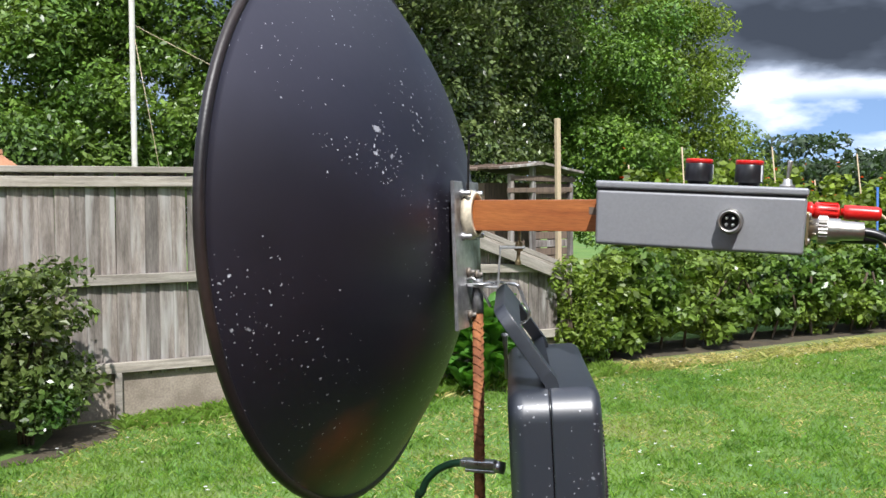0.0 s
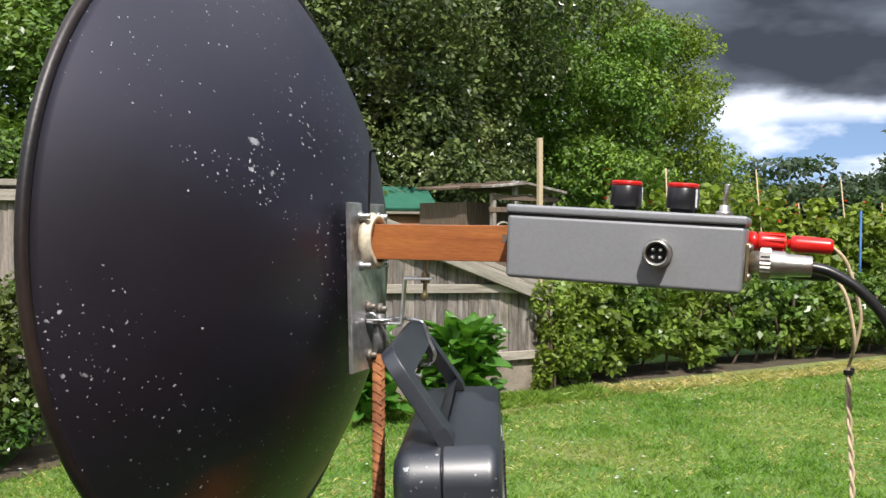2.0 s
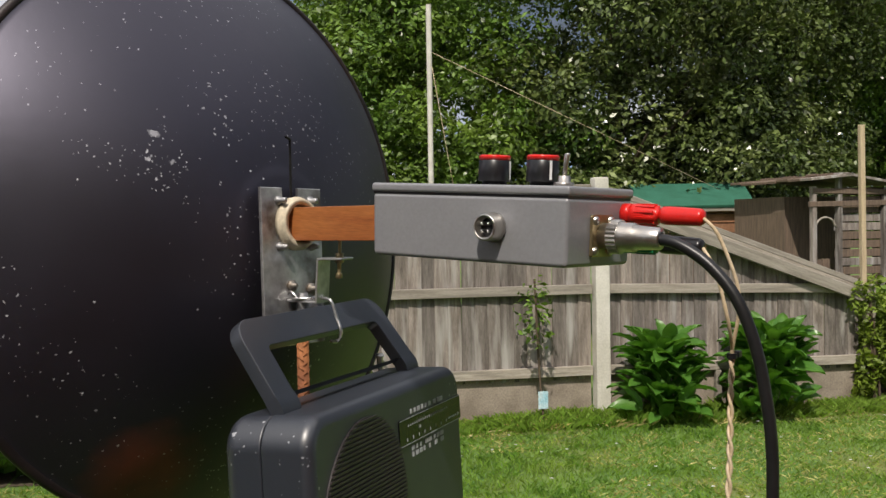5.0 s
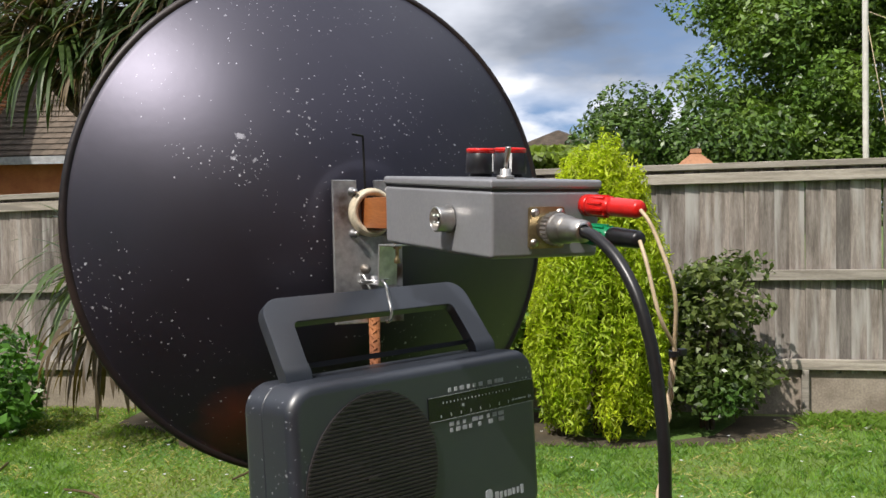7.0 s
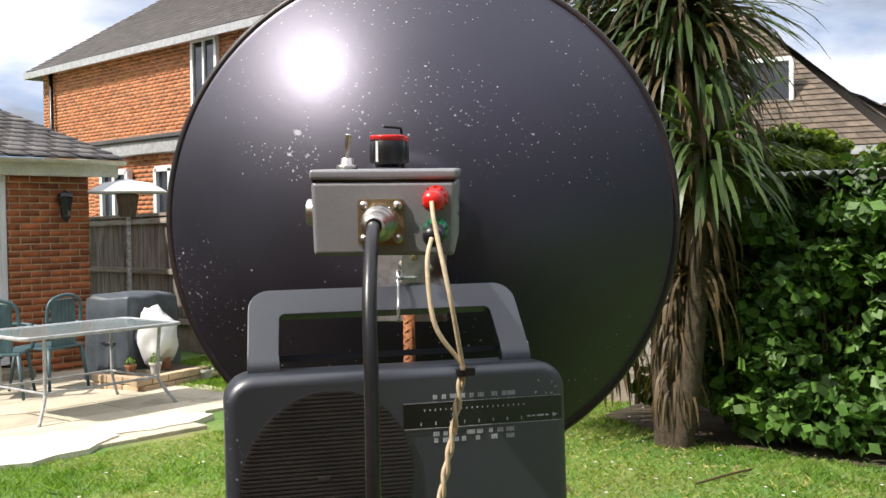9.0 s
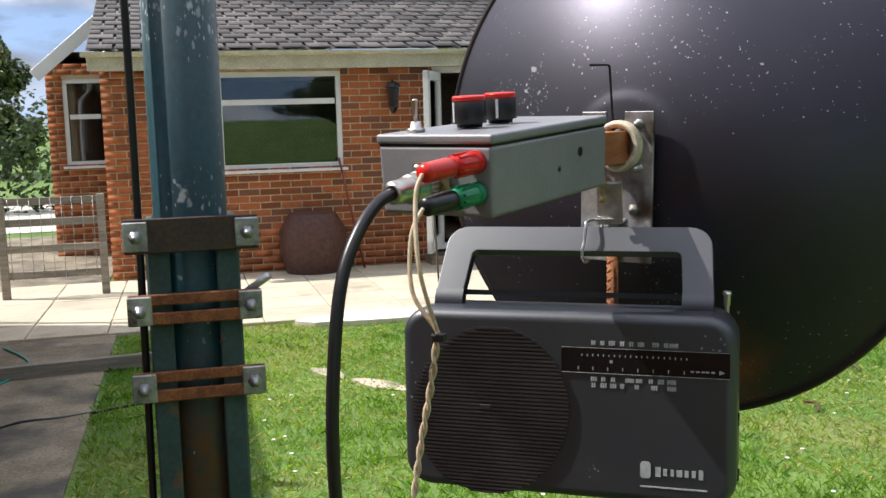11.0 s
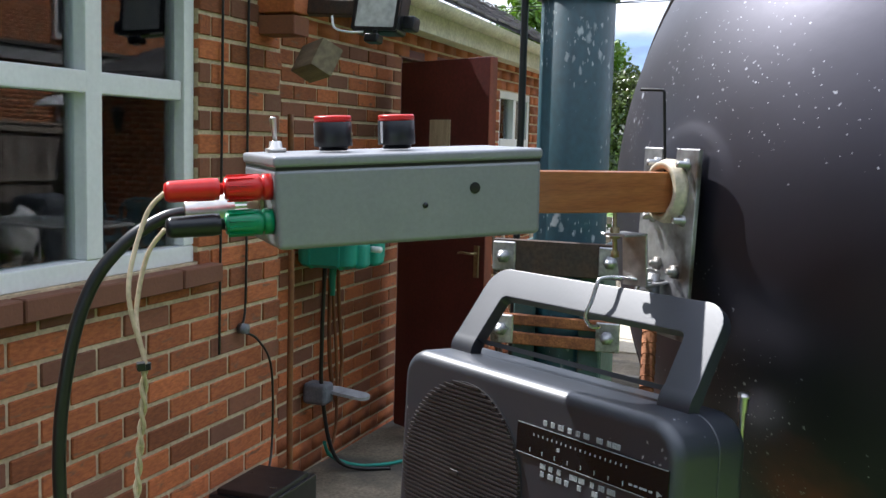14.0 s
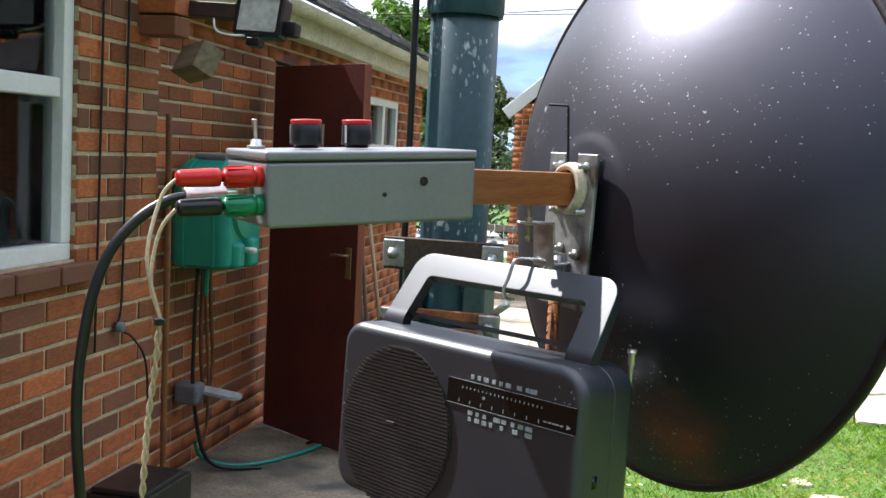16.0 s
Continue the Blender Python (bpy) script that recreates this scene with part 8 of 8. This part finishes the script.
for sx in (-0.25, 0.25):
    bm = bm_new()
    cyl(bm, (sx, 0.1, 0.0), (sx, 0.1, 0.12), 0.02, 10)
    part("leg", bm, M_STEEL, t)
t = thing("white_bag", "crumpled white plastic bag on the barbecue", "bag", m=pose(-5.05, -8.85, 0.32))
bm = bm_new()
bmesh.ops.create_icosphere(bm, subdivisions=3, radius=0.2)
for v in bm.verts:
    v.co *= 1 + 0.35 * noise.noise(v.co * 9)
    v.co.z *= 1.5
part("bag", bm, M_UPVC, t)
t = thing("brick_planter", "low pale brick planter on the patio", "planter", m=pose(-5.0, -8.75, ground_z(-8.7), 0, 0, 15))
for row in range(2):
    for k in range(5):
        bm = bm_new()
        box(bm, -0.42 + 0.212 * k + 0.1 * (row % 2), 0.30, 0.045 + 0.078 * row, 0.204, 0.10, 0.07, 0.005, 1)
        part("brick", bm, M_PALEBRICK, t)
    for k in range(3):
        bm = bm_new()
        box(bm, 0.50, 0.18 - 0.212 * k, 0.045 + 0.078 * row, 0.10, 0.204, 0.07, 0.005, 1)
        part("brick", bm, M_PALEBRICK, t)
bm = bm_new()
box(bm, 0, -0.05, 0.07, 0.95, 0.6, 0.13, 0.02, 2)
part("soil", bm, M_SOIL, t)
for k, (x, y, r, h, m_) in enumerate(((-4.9, -8.62, 0.06, 0.11, M_CONC), (-4.7, -8.75, 0.055, 0.10, M_TERRA), (-5.15, -8.85, 0.07, 0.13, M_TERRA), (-5.4, -8.5, 0.08, 0.13, M_CONC))):
    t = thing("flower_pot", "small weathered flower pot with a seedling", "flower pot", "pots on the planter", m=pose(x, y, ground_z(y) + (0.135 if k < 3 else 0)))
    part("pot", lathe(bm_new(), [(0, 0), (0, r * 0.7), (h * 0.8, r * 0.95), (h * 0.8, r * 1.1), (h, r * 1.1), (h, r * 0.95), (h * 0.85, r * 0.9), (h * 0.85, 0)], 20, m=pose(0, 0, 0, 0, -90, 0)), m_, t)
    leaves("plant", [((0, 0, h + 0.03), (r * 0.8, r * 0.8, 0.05))], 50, 0.04, L_MID, t, 100 + k)
for x, y, z in ((-2.05, FY + 0.06, 1.74), (-4.86, FY + 0.06, 1.73)):
    t = thing("wall_lantern", "black carriage lantern on the brick wall", "lantern", "wall lanterns", m=pose(x, y, z))
    for name, prof, m_ in (("cap", [(0.12, 0.02), (0.10, 0.07), (0.06, 0.095), (0.055, 0)], M_BLKPL), ("glass", [(0.055, 0.075), (-0.16, 0.05)], M_PANE), ("base", [(-0.16, 0.052), (-0.19, 0.04), (-0.22, 0.015), (-0.22, 0)], M_BLKPL)):
        part(name, lathe(bm_new(), prof, 6, m=pose(0, 0.06, 0, 0, -90, 0)), m_, t)
    bm = bm_new()
    sweep(bm, [(0, -0.06, 0.02), (0, -0.01, 0.10), (0, 0.05, 0.13)], 0.012, 6)
    part("arm", bm, M_BLKPL, t)
t = thing("rake", "rake with a red wooden handle leaning on the wall", "rake", m=pose(-1.66, -10.28, FB + 0.03, 0, 0, 0))
bm = bm_new()
cyl(bm, (0.0, 0, 0.02), (0.22, -0.17, 1.25), 0.012, 8)
part("handle", bm, M_RUSTWOOD, t)
bm = bm_new()
box(bm, 0, 0, 0.02, 0.34, 0.04, 0.025, 0.004, 1)
part("head", bm, M_BLKPL, t)
t = thing("log_basket", "dark wicker log basket against the wall", "basket", m=pose(-1.1, -10.25, FB + 0.03))
part("body", lathe(bm_new(), [(0, 0), (0, 0.28), (0.25, 0.36), (0.5, 0.36), (0.68, 0.25), (0.7, 0)], 24, m=pose(0, 0, 0, 0, -90, 0)), mat("dark_wicker", (0.10, 0.04, 0.03), (0.06, 0.028, 0.02), scale=24, fine=90, bump=0.6), t)
t = thing("garden_rod", "thin upright rod stuck in the lawn", "rod", m=pose(-1.53, -6.28, ground_z(-6.28)))
bm = bm_new()
sweep(bm, curve([(0, 0, 0), (0.03, -0.01, 0.5), (0.05, -0.03, 1.0), (0.10, -0.05, 1.28)], 4), 0.007, 6)
part("rod", bm, M_TIMBERD, t)
# dining chair and table seen through the doors
t = thing("dining_chair", "pine dining chair inside the house", "chair", m=pose(-2.95, -11.9, 0.08, 0, 0, 30))
bm = bm_new()
box(bm, 0, 0, 0.45, 0.42, 0.42, 0.03, 0.01, 2)
part("seat", bm, M_PINE, t)
bm = bm_new()
box(bm, 0, -0.2, 0.72, 0.42, 0.02, 0.46, 0.01, 2)
part("backrest", bm, M_PINE, t)
for sx in (-1, 1):
    for sy in (-1, 1):
        bm = bm_new()
        cyl(bm, (sx * 0.18, sy * 0.18, 0), (sx * 0.16, sy * 0.16, 0.45), 0.02, 8)
        part("leg", bm, M_PINE, t)
t = thing("dining_table", "pine dining table inside the house", "table", m=pose(-2.6, -12.7, 0.08))
bm = bm_new()
box(bm, 0, 0, 0.74, 1.5, 0.9, 0.04, 0.01, 2)
part("tabletop", bm, M_PINE, t)
for sx in (-1, 1):
    for sy in (-1, 1):
        bm = bm_new()
        cyl(bm, (sx * 0.65, sy * 0.36, 0), (sx * 0.65, sy * 0.36, 0.73), 0.035, 8)
        part("leg", bm, M_PINE, t)

# fallen palm leaves and dry stalks on the lawn
rng = random.Random(12)
for x, y, a, ln in ((-4.6, -4.0, 20, 0.6), (-4.2, -3.1, 60, 0.5), (-3.6, -4.6, 100, 0.25), (-2.9, -3.9, 80, 0.18), (-4.9, -2.4, -10, 0.5), (-3.4, -2.2, 140, 0.3)):
    bm = bm_new()
    sweep(bm, curve([(-ln / 2, 0, 0.015), (0, 0.03, 0.03), (ln / 2, 0, 0.012)], 4), 0.008, 5)
    tagged(part("dry_leaf", bm, L_DEAD, m=pose(x, y, ground_z(y) + 0.005, 0, 0, a)), "dry fallen palm leaf on the lawn", "dry leaf", "dry leaves on the lawn")

# grass and daisies
rs = np.random.default_rng(7)


def patchy(x, y):
    """A smooth uneven field over the lawn, about -1 to 1."""
    return 0.5 * np.sin(1.9 * x + 0.7 * y + 1.3 * np.sin(1.1 * y)) * np.sin(1.6 * y - 0.5 * x) + 0.5 * np.sin(5.3 * x + 2.1 * np.sin(2.7 * y)) * np.sin(4.7 * y + 1.7 * np.sin(3.1 * x))


def sward(name, label, n, x0, x1, y0, y1, h0, h1, w0, w1, lean, material, keep=None, clump=0.0):
    """Bent grass blades strewn over a stretch of lawn, taller where the field is high."""
    gx, gy = rs.uniform(x0, x1, n), rs.uniform(y0, y1, n)
    if clump:
        m_ = n // 14
        cx, cy = np.repeat(gx[:m_], 14), np.repeat(gy[:m_], 14)
        gx, gy = cx + rs.normal(0, clump, len(cx)), cy + rs.normal(0, clump, len(cy))
    fld = patchy(gx, gy)
    bed = np.interp(gy, (-4.25, -4.1, -3.2, -1.9, -0.9, -0.3, 0.3, 0.75, 0.95), (-6.85, -6.1, -5.72, -5.66, -5.70, -5.66, -5.82, -6.2, -6.85))
    ok = ~((gx < bed - rs.uniform(0, 0.06, len(gx))) & (gy > -7.0)) & ~((gy < -6.1) & (gx > -4.9) & (gx < -1.8)) & ~((gx < -6.85) & (gy < 4.7)) & ~((gx < -7.05) & (gy >= 4.7))
    if keep:
        ok &= keep(gx, gy, fld)
    gx, gy, fld = gx[ok], gy[ok], fld[ok]
    n = len(gx)
    gz = 0.018 * np.minimum(0, gy)
    az, hh, wd = rs.uniform(0, 6.28, n), rs.uniform(h0, h1, n) * (1 + 0.45 * fld), rs.uniform(w0, w1, n)
    lx, ly = rs.normal(0, lean, n), rs.normal(0, lean, n)
    a_, b_ = np.cos(az) * wd, np.sin(az) * wd
    v = np.stack([np.stack([gx - a_, gy - b_, gz], 1), np.stack([gx + a_, gy + b_, gz], 1), np.stack([gx + a_ * 0.7 + lx * 0.35, gy + b_ * 0.7 + ly * 0.35, gz + hh * 0.65], 1), np.stack([gx + lx, gy + ly, gz + hh], 1)], 1).reshape(-1, 3)
    return tagged(mesh_object(name, v, np.arange(n * 4).reshape(-1, 4), material), label, "grass", kind="stuff")


sward("grass", "short green lawn grass blades", 290000, -7.1, 0.75, -7.4, 9.5, 0.014, 0.036, 0.0015, 0.0034, 0.018, L_GRASS)
sward("dark_grass", "darker tufts of grass and clover in the lawn", 90000, -7.1, 0.75, -7.4, 9.5, 0.016, 0.036, 0.002, 0.0045, 0.024, L_CLOVER, clump=0.03, keep=lambda x, y, q: q > 0.0)
sward("dry_blades", "yellowed grass blades in the worn patches", 110000, -7.1, 0.75, -7.4, 9.5, 0.012, 0.030, 0.0014, 0.0030, 0.026, L_STRAW, keep=lambda x, y, q: q < 0.05)
sward("edge_grass", "green grass between the patio and the fence", 40000, -6.72, -4.95, -10.2, -7.4, 0.02, 0.05, 0.002, 0.004, 0.022, L_GRASS)
sward("long_grass", "long uncut grass at the foot of the fence", 14000, -6.82, -6.40, -3.2, 5.2, 0.04, 0.11, 0.002, 0.005, 0.05, L_GRASS, clump=0.03)
sward("straw", "long dry straw at the foot of the fence and hedge", 11000, -7.05, -6.45, 0.9, 11.0, 0.02, 0.06, 0.002, 0.0045, 0.06, L_STRAW, clump=0.05)
n = 420
gx, gy = rs.uniform(-6.6, 0.3, n), rs.uniform(-5.5, 9.0, n)
v = np.stack([np.stack([gx + 0.011 * math.cos(a), gy + 0.011 * math.sin(a), 0.018 * np.minimum(0, gy) + 0.045 + 0 * gx], 1) for a in np.linspace(0, 2 * math.pi, 6, endpoint=False)], 1).reshape(-1, 3)
tagged(mesh_object("daisies", v, np.arange(n * 6).reshape(-1, 6), M_WHITEPL), "small white daisies in the lawn", "daisies", kind="stuff")

finish_bricks()
